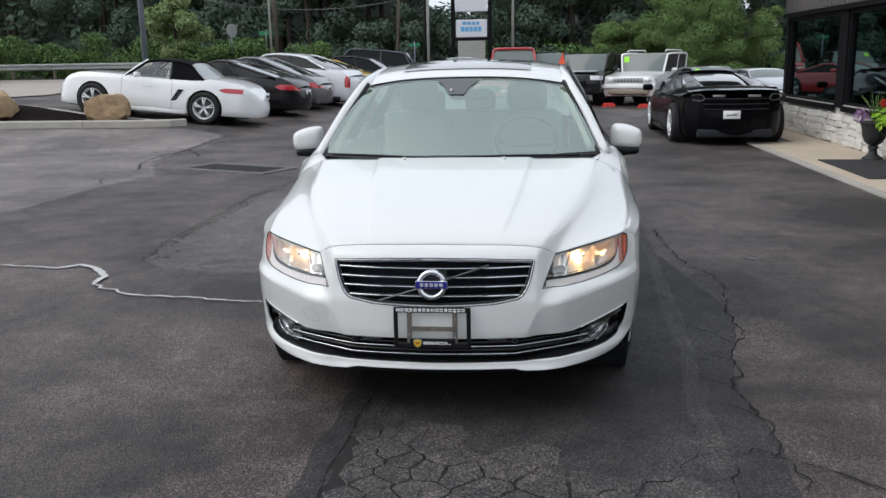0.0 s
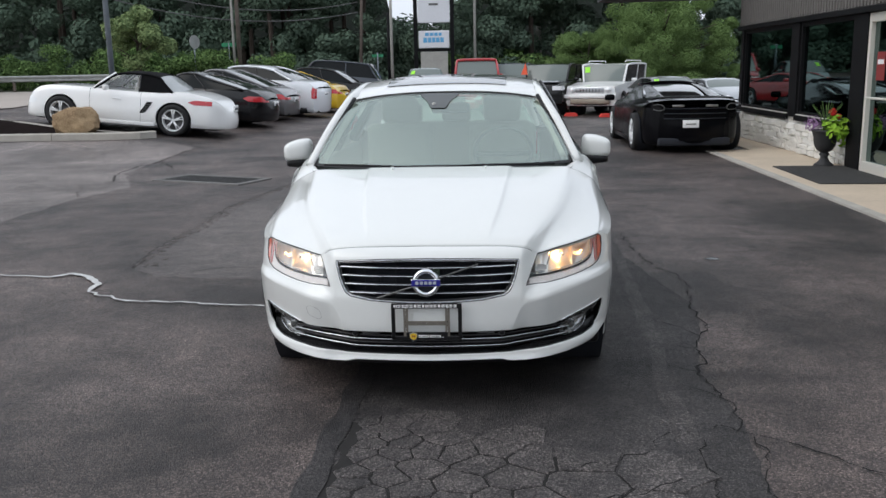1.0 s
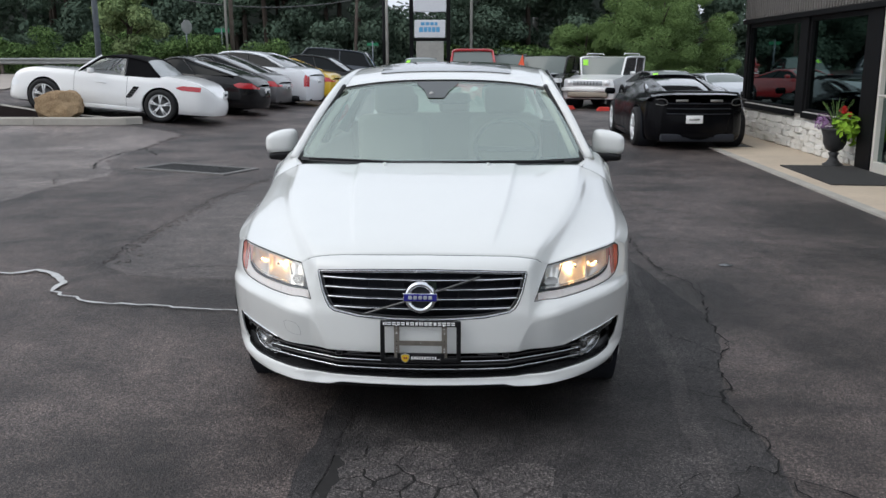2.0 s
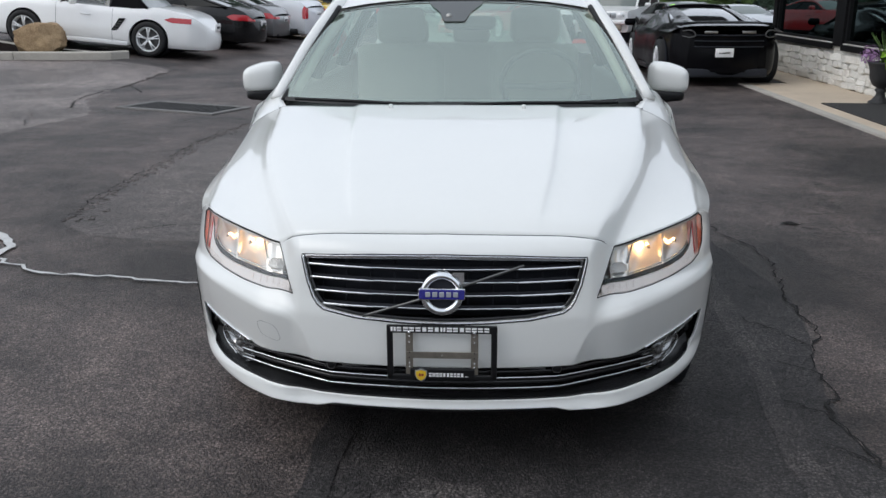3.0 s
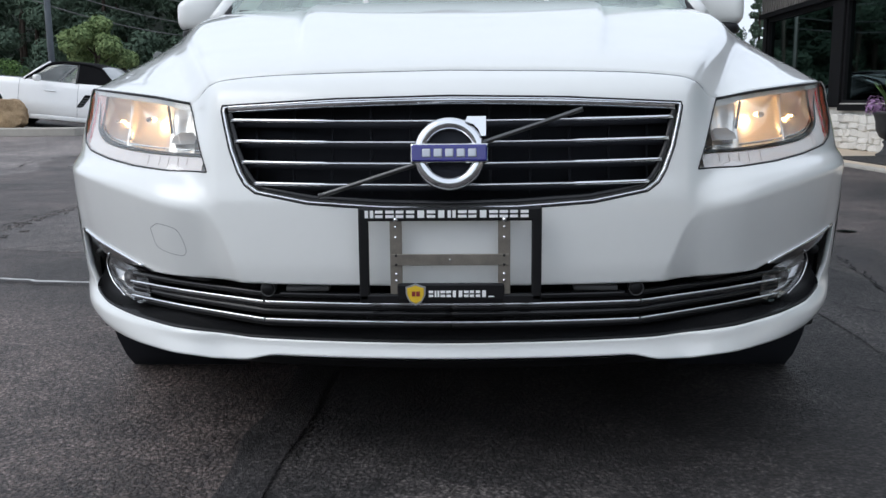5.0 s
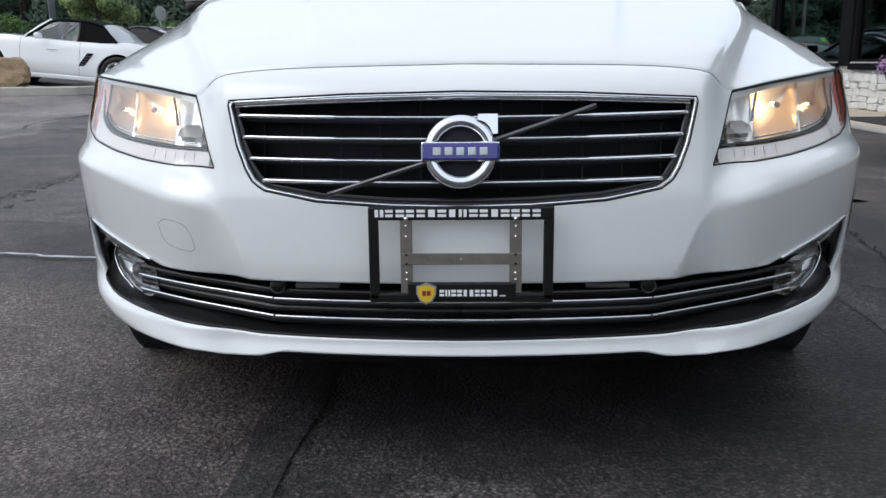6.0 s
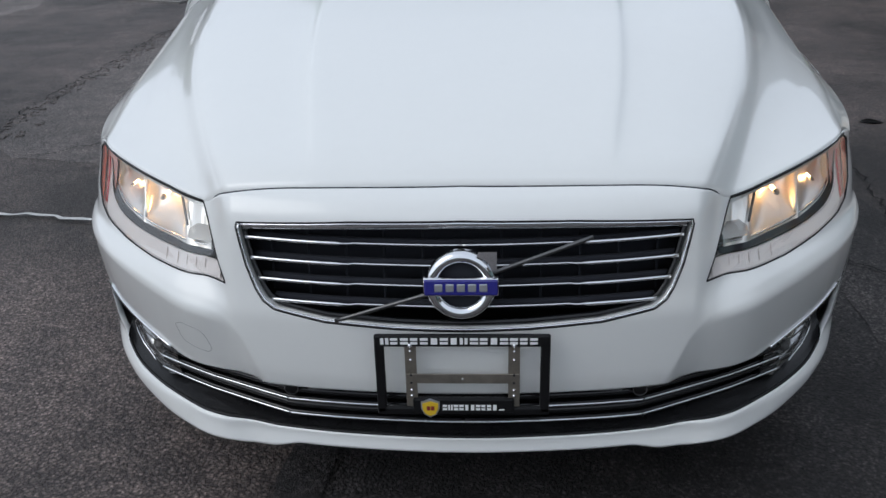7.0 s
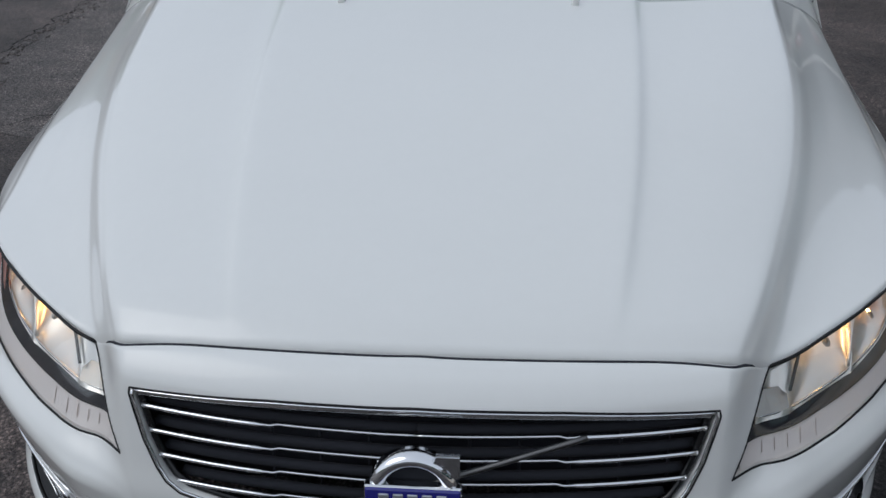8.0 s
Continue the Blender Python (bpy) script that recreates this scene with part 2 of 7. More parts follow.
def asphalt(name, base, streak, stones=0.5, gloss=0.48):
    """Worn asphalt: single stones, aggregate grain and stains metres wide."""
    m = bpy.data.materials.new(name)
    m.use_nodes = True
    n, l = m.node_tree.nodes, m.node_tree.links
    b = n["Principled BSDF"]
    tc = n.new("ShaderNodeTexCoord")

    def noise_at(scale, detail=5, rough=0.55):
        x = n.new("ShaderNodeTexNoise")
        x.inputs["Scale"].default_value, x.inputs["Detail"].default_value, x.inputs["Roughness"].default_value = scale, detail, rough
        l.new(tc.outputs["Object"], x.inputs["Vector"])
        return x
    stain, mid, grain = noise_at(0.7, 8, 0.62), noise_at(6, 6, 0.65), noise_at(105, 4, 0.8)
    vor = n.new("ShaderNodeTexVoronoi")
    vor.inputs["Scale"].default_value = 118
    l.new(tc.outputs["Object"], vor.inputs["Vector"])
    r1 = n.new("ShaderNodeValToRGB")
    r1.color_ramp.elements[0].position, r1.color_ramp.elements[1].position = 0.40, 0.60
    r1.color_ramp.elements[0].color, r1.color_ramp.elements[1].color = (*base, 1), (*streak, 1)
    l.new(stain.outputs["Fac"], r1.inputs["Fac"])
    mul = n.new("ShaderNodeMix")
    mul.data_type, mul.blend_type = "RGBA", "MULTIPLY"
    mul.inputs["Factor"].default_value = 0.9
    r2 = n.new("ShaderNodeValToRGB")
    r2.color_ramp.elements[0].position, r2.color_ramp.elements[1].position = 0.38, 0.64
    r2.color_ramp.elements[0].color, r2.color_ramp.elements[1].color = (0.22, 0.22, 0.22, 1), (2.05, 2.0, 2.0, 1)
    l.new(grain.outputs["Fac"], r2.inputs["Fac"])
    l.new(r1.outputs["Color"], mul.inputs[6])
    l.new(r2.outputs["Color"], mul.inputs[7])
    mul2 = n.new("ShaderNodeMix")
    mul2.data_type, mul2.blend_type = "RGBA", "MULTIPLY"
    mul2.inputs["Factor"].default_value = 0.7
    r3 = n.new("ShaderNodeValToRGB")
    r3.color_ramp.elements[0].position, r3.color_ramp.elements[1].position = 0.3, 0.7
    r3.color_ramp.elements[0].color, r3.color_ramp.elements[1].color = (0.48, 0.48, 0.5, 1), (1.6, 1.55, 1.48, 1)
    l.new(mid.outputs["Fac"], r3.inputs["Fac"])
    l.new(mul.outputs[2], mul2.inputs[6])
    l.new(r3.outputs["Color"], mul2.inputs[7])
    # single stones: pale tops, dark gaps, each of its own shade
    tops = n.new("ShaderNodeValToRGB")
    tops.color_ramp.elements[0].position, tops.color_ramp.elements[1].position = 0.12, 0.62
    tops.color_ramp.elements[0].color, tops.color_ramp.elements[1].color = (1.38, 1.36, 1.36, 1), (0.34, 0.335, 0.345, 1)
    l.new(vor.outputs["Distance"], tops.inputs["Fac"])
    shade = n.new("ShaderNodeSeparateColor")
    l.new(vor.outputs["Color"], shade.inputs["Color"])
    each = n.new("ShaderNodeMapRange")
    each.inputs["To Min"].default_value, each.inputs["To Max"].default_value = 0.34, 1.80
    l.new(shade.outputs[0], each.inputs["Value"])
    mul4, mul5 = n.new("ShaderNodeMix"), n.new("ShaderNodeMix")
    for q in (mul4, mul5):
        q.data_type, q.blend_type = "RGBA", "MULTIPLY"
        q.inputs["Factor"].default_value = 0.85
    l.new(mul2.outputs[2], mul4.inputs[6])
    l.new(tops.outputs["Color"], mul4.inputs[7])
    l.new(mul4.outputs[2], mul5.inputs[6])
    l.new(each.outputs["Result"], mul5.inputs[7])
    last = mul5.outputs[2]
    add = n.new("ShaderNodeMath")
    add.operation = "ADD"
    l.new(grain.outputs["Fac"], add.inputs[0])
    vs = n.new("ShaderNodeMath")
    vs.operation = "MULTIPLY"
    vs.inputs[1].default_value = -stones
    l.new(vor.outputs["Distance"], vs.inputs[0])
    l.new(vs.outputs[0], add.inputs[1])
    height = add.outputs[0]
    l.new(last, b.inputs["Base Color"])
    b.inputs["Roughness"].default_value = gloss
    b.inputs["Specular IOR Level"].default_value = 0.42
    bp = n.new("ShaderNodeBump")
    bp.inputs["Strength"].default_value, bp.inputs["Distance"].default_value = 0.62, 0.02
    l.new(height, bp.inputs["Height"])
    l.new(bp.outputs["Normal"], b.inputs["Normal"])
    return m


M["asphalt"] = asphalt("asphalt", (0.0418, 0.0346, 0.0322), (0.168, 0.1395, 0.128))
M["asphalt_pale"] = asphalt("asphalt_worn", (0.146, 0.130, 0.122), (0.302, 0.269, 0.253), 0.3)
M["asphalt_patch"] = asphalt("asphalt_patch", (0.105, 0.094, 0.089), (0.190, 0.171, 0.161), 0.7)
M["asphalt_crazed"] = asphalt("asphalt_crazed", (0.048, 0.0440, 0.0428), (0.125, 0.115, 0.111), 0.7, gloss=0.52)
# darker asphalt with the sedan's shade put into its colour
M["asphalt_dark"] = asphalt("asphalt_shaded", (0.030, 0.0277, 0.0275), (0.080, 0.0745, 0.073), 0.5, gloss=0.58)
M["asphalt_worn_seam"] = asphalt("asphalt_worn_seam", (0.052, 0.0475, 0.0465), (0.098, 0.090, 0.087), 0.5, gloss=0.55)
M["sealant"] = asphalt("tar_seam", (0.028, 0.0265, 0.027), (0.055, 0.051, 0.051), 0.1, gloss=0.5)
M["crack"] = mat("open_crack", (0.010, 0.009, 0.009), 0.95)
M["crack_bed"] = mat("crack_bed", (0.020, 0.018, 0.017), 0.95, var=0.4, scale=30)
M["chalk"] = mat("white_crack_filler", (0.62, 0.62, 0.61), 0.9, var=0.3, scale=12)
# ---------------- mesh tools ----------------
def pchip(xs, ys):
    """A smooth curve through (xs, ys) without overshoot; takes arrays."""
    xs, ys = np.array(xs, float), np.array(ys, float)
    h, d = np.diff(xs), np.diff(ys) / np.diff(xs)
    m = np.zeros(len(xs))
    for i in range(1, len(xs) - 1):
        if d[i - 1] * d[i] > 0:
            w1, w2 = 2 * h[i] + h[i - 1], h[i] + 2 * h[i - 1]
            m[i] = (w1 + w2) / (w1 / d[i - 1] + w2 / d[i])
    m[0], m[-1] = d[0], d[-1]

    def f(x):
        x = np.clip(np.asarray(x, float), xs[0], xs[-1])
        i = np.clip(np.searchsorted(xs, x) - 1, 0, len(h) - 1)
        t = (x - xs[i]) / h[i]
        return ((1 + 2 * t) * (1 - t) ** 2 * ys[i] + t * (1 - t) ** 2 * h[i] * m[i] + t * t * (3 - 2 * t) * ys[i + 1] + t * t * (t - 1) * h[i] * m[i + 1])
    return f


def spline(pts, n):
    """n points along a smooth curve through pts (any dimension)."""
    p = np.array(pts, float)
    s = np.concatenate([[0], np.cumsum(np.linalg.norm(np.diff(p, axis=0), axis=1))])
    t = np.linspace(0, s[-1], n)
    return np.stack([pchip(s, p[:, k])(t) for k in range(p.shape[1])], axis=1)


def sstep(x):
    x = np.clip(x, 0, 1)
    return x * x * (3 - 2 * x)


def mesh(name, verts, faces, material, smooth=True, weld=False):
    me = bpy.data.meshes.new(name)
    me.from_pydata([tuple(map(float, v)) for v in verts], [], [tuple(int(i) for i in f) for f in faces])
    if weld:
        bm = bmesh.new()
        bm.from_mesh(me)
        bmesh.ops.remove_doubles(bm, verts=bm.verts, dist=2e-5)
        bmesh.ops.recalc_face_normals(bm, faces=bm.faces)
        bm.to_mesh(me)
        bm.free()
    me.materials.append(material)
    if smooth:
        me.polygons.foreach_set("use_smooth", [True] * len(me.polygons))
    me.update()
    return me


def thing(name, label, category, group="", at=None):
    e = new(name)
    e.empty_display_size = 0.2
    if at is not None:
        e.matrix_world = at
    return tagged(e, label, category, group)


def part(name, geo, material, parent=None, label="", smooth=True, weld=False, sharp=None):
    """Links (verts, faces), a bmesh or a mesh as ONE mesh object under a thing or a part."""
    if isinstance(geo, bmesh.types.BMesh):
        me = bpy.data.meshes.new(name)
        geo.to_mesh(me)
        geo.free()
        me.materials.append(material)
        if smooth:
            me.polygons.foreach_set("use_smooth", [True] * len(me.polygons))
    elif isinstance(geo, bpy.types.Mesh):
        me = geo
    else:
        me = mesh(name, geo[0], geo[1], material, smooth, weld)
    if sharp:
        me.set_sharp_from_angle(angle=radians(sharp))
    ob = new(name, me)
    if parent is not None:
        ob.parent = parent
    if label:
        ob["label"] = label
    return ob


def structure(ob, label, category):
    return tagged(ob, label, category, kind="structure")


def join(*geos):
    V, F = [], []
    for v, f in geos:
        k = len(V)
        V += [tuple(p) for p in v]
        F += [tuple(i + k for i in q) for q in f]
    return V, F


def mirror(geo):
    v, f = geo
    return [(-p[0], p[1], p[2]) for p in v], [tuple(reversed(q)) for q in f]


def moved(geo, m):
    return [tuple(m @ Vector(p)) for p in geo[0]], geo[1]


def box(x0, x1, y0, y1, z0, z1, bevel=0.0, seg=2):
    bm = bmesh.new()
    bmesh.ops.create_cube(bm, size=1, matrix=Matrix.Translation(((x0 + x1) / 2, (y0 + y1) / 2, (z0 + z1) / 2)) @ Matrix.Diagonal((x1 - x0, y1 - y0, z1 - z0, 1)))
    if bevel:
        bmesh.ops.bevel(bm, geom=bm.edges[:], offset=bevel, segments=seg, profile=0.5, affect="EDGES")
    v, f = [tuple(p.co) for p in bm.verts], [tuple(p.index for p in q.verts) for q in bm.faces]
    bm.free()
    return v, f


def grid(P):
    """Faces over an (n, m, 3) array of points."""
    n, m = P.shape[:2]
    return P.reshape(-1, 3), [(i * m + j, (i + 1) * m + j, (i + 1) * m + j + 1, i * m + j + 1) for i in range(n - 1) for j in range(m - 1)]


def tube(path, r, seg=8, cap=True):
    p = np.array(path, float)
    R = np.broadcast_to(np.asarray(r, float), (len(p),))
    tan = np.gradient(p, axis=0)
    tan /= np.linalg.norm(tan, axis=1)[:, None] + 1e-12
    up = np.array([0, 0, 1.0]) if abs(tan[0][2]) < 0.9 else np.array([0, 1.0, 0])
    V, F = [], []
    for i in range(len(p)):
        a = np.cross(tan[i], up)
        a /= np.linalg.norm(a) + 1e-12
        b = np.cross(a, tan[i])
        up = b
        for k in range(seg):
            th = 2 * math.pi * k / seg
            V.append(p[i] + R[i] * (math.cos(th) * a + math.sin(th) * b))
    for i in range(len(p) - 1):
        for k in range(seg):
            F.append((i * seg + k, i * seg + (k + 1) % seg, (i + 1) * seg + (k + 1) % seg, (i + 1) * seg + k))
    if cap:
        F += [tuple(range(seg))[::-1], tuple(range((len(p) - 1) * seg, len(p) * seg))]
    return V, F


def lathe(prof, seg=32, axis="z"):
    """Turns (radius, height) pairs round an axis."""
    V, F = [], []
    for k in range(seg):
        c, s = math.cos(2 * math.pi * k / seg), math.sin(2 * math.pi * k / seg)
        for r, h in prof:
            V.append({"z": (r * c, r * s, h), "x": (h, r * c, r * s), "y": (r * c, h, r * s)}[axis])
    m = len(prof)
    for k in range(seg):
        for j in range(m - 1):
            F.append((k * m + j, ((k + 1) % seg) * m + j, ((k + 1) % seg) * m + j + 1, k * m + j + 1))
    return V, F


def prism(poly, d0, d1, axis="y"):
    """A solid from a closed outline, extruded along an axis from d0 to d1."""
    n = len(poly)
    put = {"y": lambda a, b, d: (a, d, b), "x": lambda a, b, d: (d, a, b), "z": lambda a, b, d: (a, b, d)}[axis]
    V = [put(a, b, d0) for a, b in poly] + [put(a, b, d1) for a, b in poly]
    F = [tuple(range(n)), tuple(range(2 * n - 1, n - 1, -1))] + [(i, i + n, (i + 1) % n + n, (i + 1) % n) for i in range(n)]
    return V, F


def inside(U, V, poly):
    p = np.array(poly, float)
    hit = np.zeros(U.shape, bool)
    for (x0, y0), (x1, y1) in zip(p, np.roll(p, -1, axis=0)):
        c = (y0 > V) != (y1 > V)
        with np.errstate(divide="ignore", invalid="ignore"):
            hit ^= c & (U < (x1 - x0) * (V - y0) / (y1 - y0) + x0)
    return hit


def dense(poly, step=0.006):
    """A closed outline with many points on it."""
    p = [np.array(q, float) for q in poly]
    out = []
    for a, b in zip(p, p[1:] + p[:1]):
        k = max(1, int(np.linalg.norm(b - a) / step))
        out += [a + (b - a) * i / k for i in range(k)]
    return np.array(out)


def rounded(poly, n=120):
    """A closed smooth outline through the corners of poly."""
    p = np.array(list(poly) + [poly[0]], float)
    return spline(p, n)[:-1]


def cut_sheet(U, V, f, holes=(), rim=0.0, way=(0, 1, 0), flip=False, outer_rim=0.0):
    """A surface f(U, V) over two grids of parameters, with openings that follow outlines in (u, v) exactly, and rims turned inwards."""
    U, V = U.copy(), V.copy()
    n, m = U.shape
    cu = (U[:-1, :-1] + U[1:, :-1] + U[:-1, 1:] + U[1:, 1:]) / 4
    cv = (V[:-1, :-1] + V[1:, :-1] + V[:-1, 1:] + V[1:, 1:]) / 4
    gone = np.zeros(cu.shape, bool)
    touch = []
    for h in holes:
        g = inside(cu, cv, h)
        gone |= g
        t = np.zeros(U.shape, bool)
        t[:-1, :-1] |= g
        t[1:, :-1] |= g
        t[:-1, 1:] |= g
        t[1:, 1:] |= g
        touch.append(t)
    kept = np.zeros(U.shape, bool)
    k = ~gone
    kept[:-1, :-1] |= k
    kept[1:, :-1] |= k
    kept[:-1, 1:] |= k
    kept[1:, 1:] |= k
    for h, t in zip(holes, touch):
        q = np.array(h, float)
        for i, j in np.argwhere(t & kept):
            d = (q[:, 0] - U[i, j]) ** 2 + (q[:, 1] - V[i, j]) ** 2
            b = int(np.argmin(d))
            best = None
            for a, c in ((q[b - 1], q[b]), (q[b], q[(b + 1) % len(q)])):
                e = c - a
                s = np.clip(np.dot((U[i, j], V[i, j]) - a, e) / (np.dot(e, e) + 1e-15), 0, 1)
                p = a + s * e
                dd = (p[0] - U[i, j]) ** 2 + (p[1] - V[i, j]) ** 2
                if best is None or dd < best[0]:
                    best = (dd, p)
            U[i, j], V[i, j] = best[1]
    P = f(U, V).reshape(-1, 3)
    idx = np.arange(n * m).reshape(n, m)
    faces = [(idx[i, j], idx[i + 1, j], idx[i + 1, j + 1], idx[i, j + 1]) for i, j in np.argwhere(k)]
    edges = {}
    for fc in faces:
        for a, b in zip(fc, fc[1:] + fc[:1]):
            e = (min(a, b), max(a, b))
            edges[e] = None if e in edges else (a, b)
    verts = [tuple(p) for p in P]
    if rim or outer_rim:
        w = np.array(way, float)
        extra = {}
        hole_v = np.zeros(n * m, bool)
        for t in touch:
            hole_v |= t.reshape(-1)
        for e in edges.values():
            if e is None:
                continue
            if abs(U.flat[e[0]]) < 1e-9 and abs(U.flat[e[1]]) < 1e-9:
                continue
            depth = rim if hole_v[e[0]] and hole_v[e[1]] else outer_rim
            if not depth:
                continue
            for a in e:
                if a not in extra:
                    extra[a] = len(verts)
                    verts.append(tuple(np.array(verts[a]) + w * depth))
            faces.append((e[1], e[0], extra[e[0]], extra[e[1]]))
    used = sorted({i for fc in faces for i in fc})
    back_to = {o: i for i, o in enumerate(used)}
    faces = [tuple(back_to[i] for i in fc) for fc in faces]
    if flip:
        faces = [tuple(reversed(fc)) for fc in faces]
    return [verts[i] for i in used], faces


def ribbon(path, width, z, f=None):
    """A flat strip along a path in plan; width may be one number or one for each point."""
    p = np.array(path, float)
    w = np.broadcast_to(np.asarray(width, float), (len(p),))
    t = np.gradient(p, axis=0)
    t /= np.linalg.norm(t, axis=1)[:, None] + 1e-9
    nrm = np.stack([-t[:, 1], t[:, 0]], axis=1)
    a, b = p + nrm * w[:, None] / 2, p - nrm * w[:, None] / 2
    V = []
    for q in np.concatenate([a, b]):
        V.append((q[0], q[1], z + (f(q[0], q[1]) if f else 0)))
    n = len(p)
    return V, [(i, i + n, i + n + 1, i + 1) for i in range(n - 1)]
# ---------------- the lot: one sheet of ground that rises towards the road ----------------
def gz(x, y):
    """Height of the ground."""
    x, y = np.asarray(x, float), np.asarray(y, float)
    r = np.clip(-(x + 4.6), 0, None)
    ramp = 0.098 * (np.sqrt(r * r + 0.36) - 0.6)
    ramp = np.where(ramp > 0.4, 0.4 + 0.25 * (1 - np.exp(-(ramp - 0.4) / 0.25)), ramp)
    apron = 0.2 * sstep((y - 11.0) / 3.0) * sstep((-5.2 - x) / 1.6)
    k = sstep((y - 14.4) / 0.9)
    return apron * (1 - k) + ramp * k + 0.10 * sstep((y - 14) / 9.0) * sstep((1.0 - x) / 4.0) - 0.25 * sstep((y - 19) / 8.0) * sstep((x - 0.5) / 2.5) * (1 - sstep((y - 36) / 12.0))


def lines(lo, hi, step, far):
    a = np.arange(lo, hi + 1e-6, step)
    g = np.geomspace(step * 1.4, far, 26)
    return np.concatenate([(lo - g)[::-1], a, hi + g])


gx, gy = lines(-16, 12, 0.3, 700), lines(-6, 32, 0.3, 900)
GX, GY = np.meshgrid(gx, gy, indexing="ij")
ground = part("ground", grid(np.stack([GX, GY, gz(GX, GY)], axis=2)), M["asphalt"])
structure(ground, "dark worn asphalt of the car lot, stained and cracked", "ground")


def lay(name, poly, material, label, category, lift=0.0015, step=0.25, sub=0):
    """A patch of other surface laid flush on the ground."""
    p = dense(poly, step)
    bm = bmesh.new()
    vs = [bm.verts.new((a, b, 0)) for a, b in p]
    bm.faces.new(vs)
    bmesh.ops.triangulate(bm, faces=bm.faces[:])
    if sub:
        bmesh.ops.subdivide_edges(bm, edges=bm.edges[:], cuts=sub, use_grid_fill=True)
    bmesh.ops.recalc_face_normals(bm, faces=bm.faces)
    for v in bm.verts:
        v.co.z = float(gz(v.co.x, v.co.y)) + (lift if lift < 0.01 or lift > 0.02 else 0.0015 + (lift - 0.0015) * float(sstep(np.array((v.co.y - 10.2) / 1.2))))
    if bm.faces and sum(f.normal.z for f in bm.faces) < 0:
        bmesh.ops.reverse_faces(bm, faces=bm.faces[:])
    return structure(part(name, bm, material), label, category)


def wobble(path, amp, step, seed):
    """A path with uneven jogs, as a crack runs."""
    rnd = random.Random(seed)
    p = [np.array(q, float) for q in path]
    out = []
    for a, b in zip(p, p[1:]):
        k = max(1, int(np.linalg.norm(b - a) / step))
        for i in range(k):
            q = a + (b - a) * i / k
            out.append(q + (np.array([rnd.uniform(-amp, amp), rnd.uniform(-amp, amp)]) if i else 0))
    return out + [p[-1]]


lay("asphalt_patch", wobble([(-2.61, 2.96), (-2.65, 3.37), (-2.69, 3.98), (-2.69, 4.79), (-2.75, 5.94), (-2.66, 6.82), (-2.46, 8.14), (-2.2, 8.9), (-1.0, 8.9), (-0.6, 2.5), (-1.45, 2.51), (-1.99, 2.58), (-2.3, 2.64), (-2.61, 2.96)], 0.03, 0.12, 3)[:-1],
    M["asphalt_patch"], "lighter grey asphalt repair patch with rough edges", "asphalt patch")
lay("worn_asphalt", wobble([(-4.97, 5.15), (-4.97, 5.86), (-5.01, 6.45), (-4.91, 7.0), (-4.81, 7.62), (-4.73, 8.0), (-5.05, 8.7), (-5.5, 9.6), (-5.62, 11.2), (-5.7, 13.6), (-15.5, 13.9), (-16, 3), (-6.5, 2.0), (-4.97, 5.15)], 0.05, 0.16, 4)[:-1],
    M["asphalt_pale"], "paler worn asphalt along the island kerb", "asphalt patch", 0.012, 0.3, 4)
# dark patch painted where the sedan shades the asphalt
lay("shaded_asphalt", wobble([(-0.32, 2.2), (-0.34, 0.5), (-0.36, -0.2), (-0.38, -2.7), (1.32, -2.7), (1.30, -0.72), (1.35, -0.3), (1.37, 0.0), (1.33, 0.42), (1.39, 0.75), (1.45, 1.02), (1.54, 1.4), (1.57, 1.75), (1.50, 2.2), (1.38, 3.1), (1.05, 4.6), (-0.2, 4.6), (-0.32, 2.2)], 0.012, 0.09, 8)[:-1],
    M["asphalt_dark"], "asphalt under the sedan, darkened to carry the car's shade", "asphalt patch", 0.0008, 0.15)
crazed_bed = lay("crazed_asphalt", wobble([(-0.33, -0.15), (-0.35, -0.8), (-0.36, -2.1), (0.86, -2.1), (0.88, -0.8), (0.72, -0.55), (0.25, -0.42), (0.02, -0.26), (-0.33, -0.15)], 0.02, 0.06, 5)[:-1],
    M["crack_bed"], "dark bed under broken asphalt plates", "asphalt patch", 0.0018, 0.15)
seam = wobble([(-0.30, 2.2), (-0.36, 0.5), (-0.385, -0.2), (-0.40, -0.85), (-0.42, -2.8)], 0.008, 0.12, 6)
structure(part("tar_seam", ribbon(seam, [0.10 + 0.02 * math.sin(i * 1.7) for i in range(len(seam))], 0.006, gz), M["sealant"]), "smooth dark tar seam across the asphalt", "tar seam")
seam2 = wobble([(1.34, 4.5), (1.30, 3.0), (1.22, 1.5), (1.18, 0.8), (1.11, 0.2), (1.105, -0.23), (1.055, -0.77), (1.0, -2.6)], 0.012, 0.12, 7)
structure(part("tar_seam", ribbon(seam2, [0.080 + 0.012 * math.sin(i * 0.37) + 0.016 * random.Random(i + 70).random() for i in range(len(seam2))], 0.0030, gz), M["asphalt_worn_seam"]), "worn grey seam across the asphalt", "tar seam")
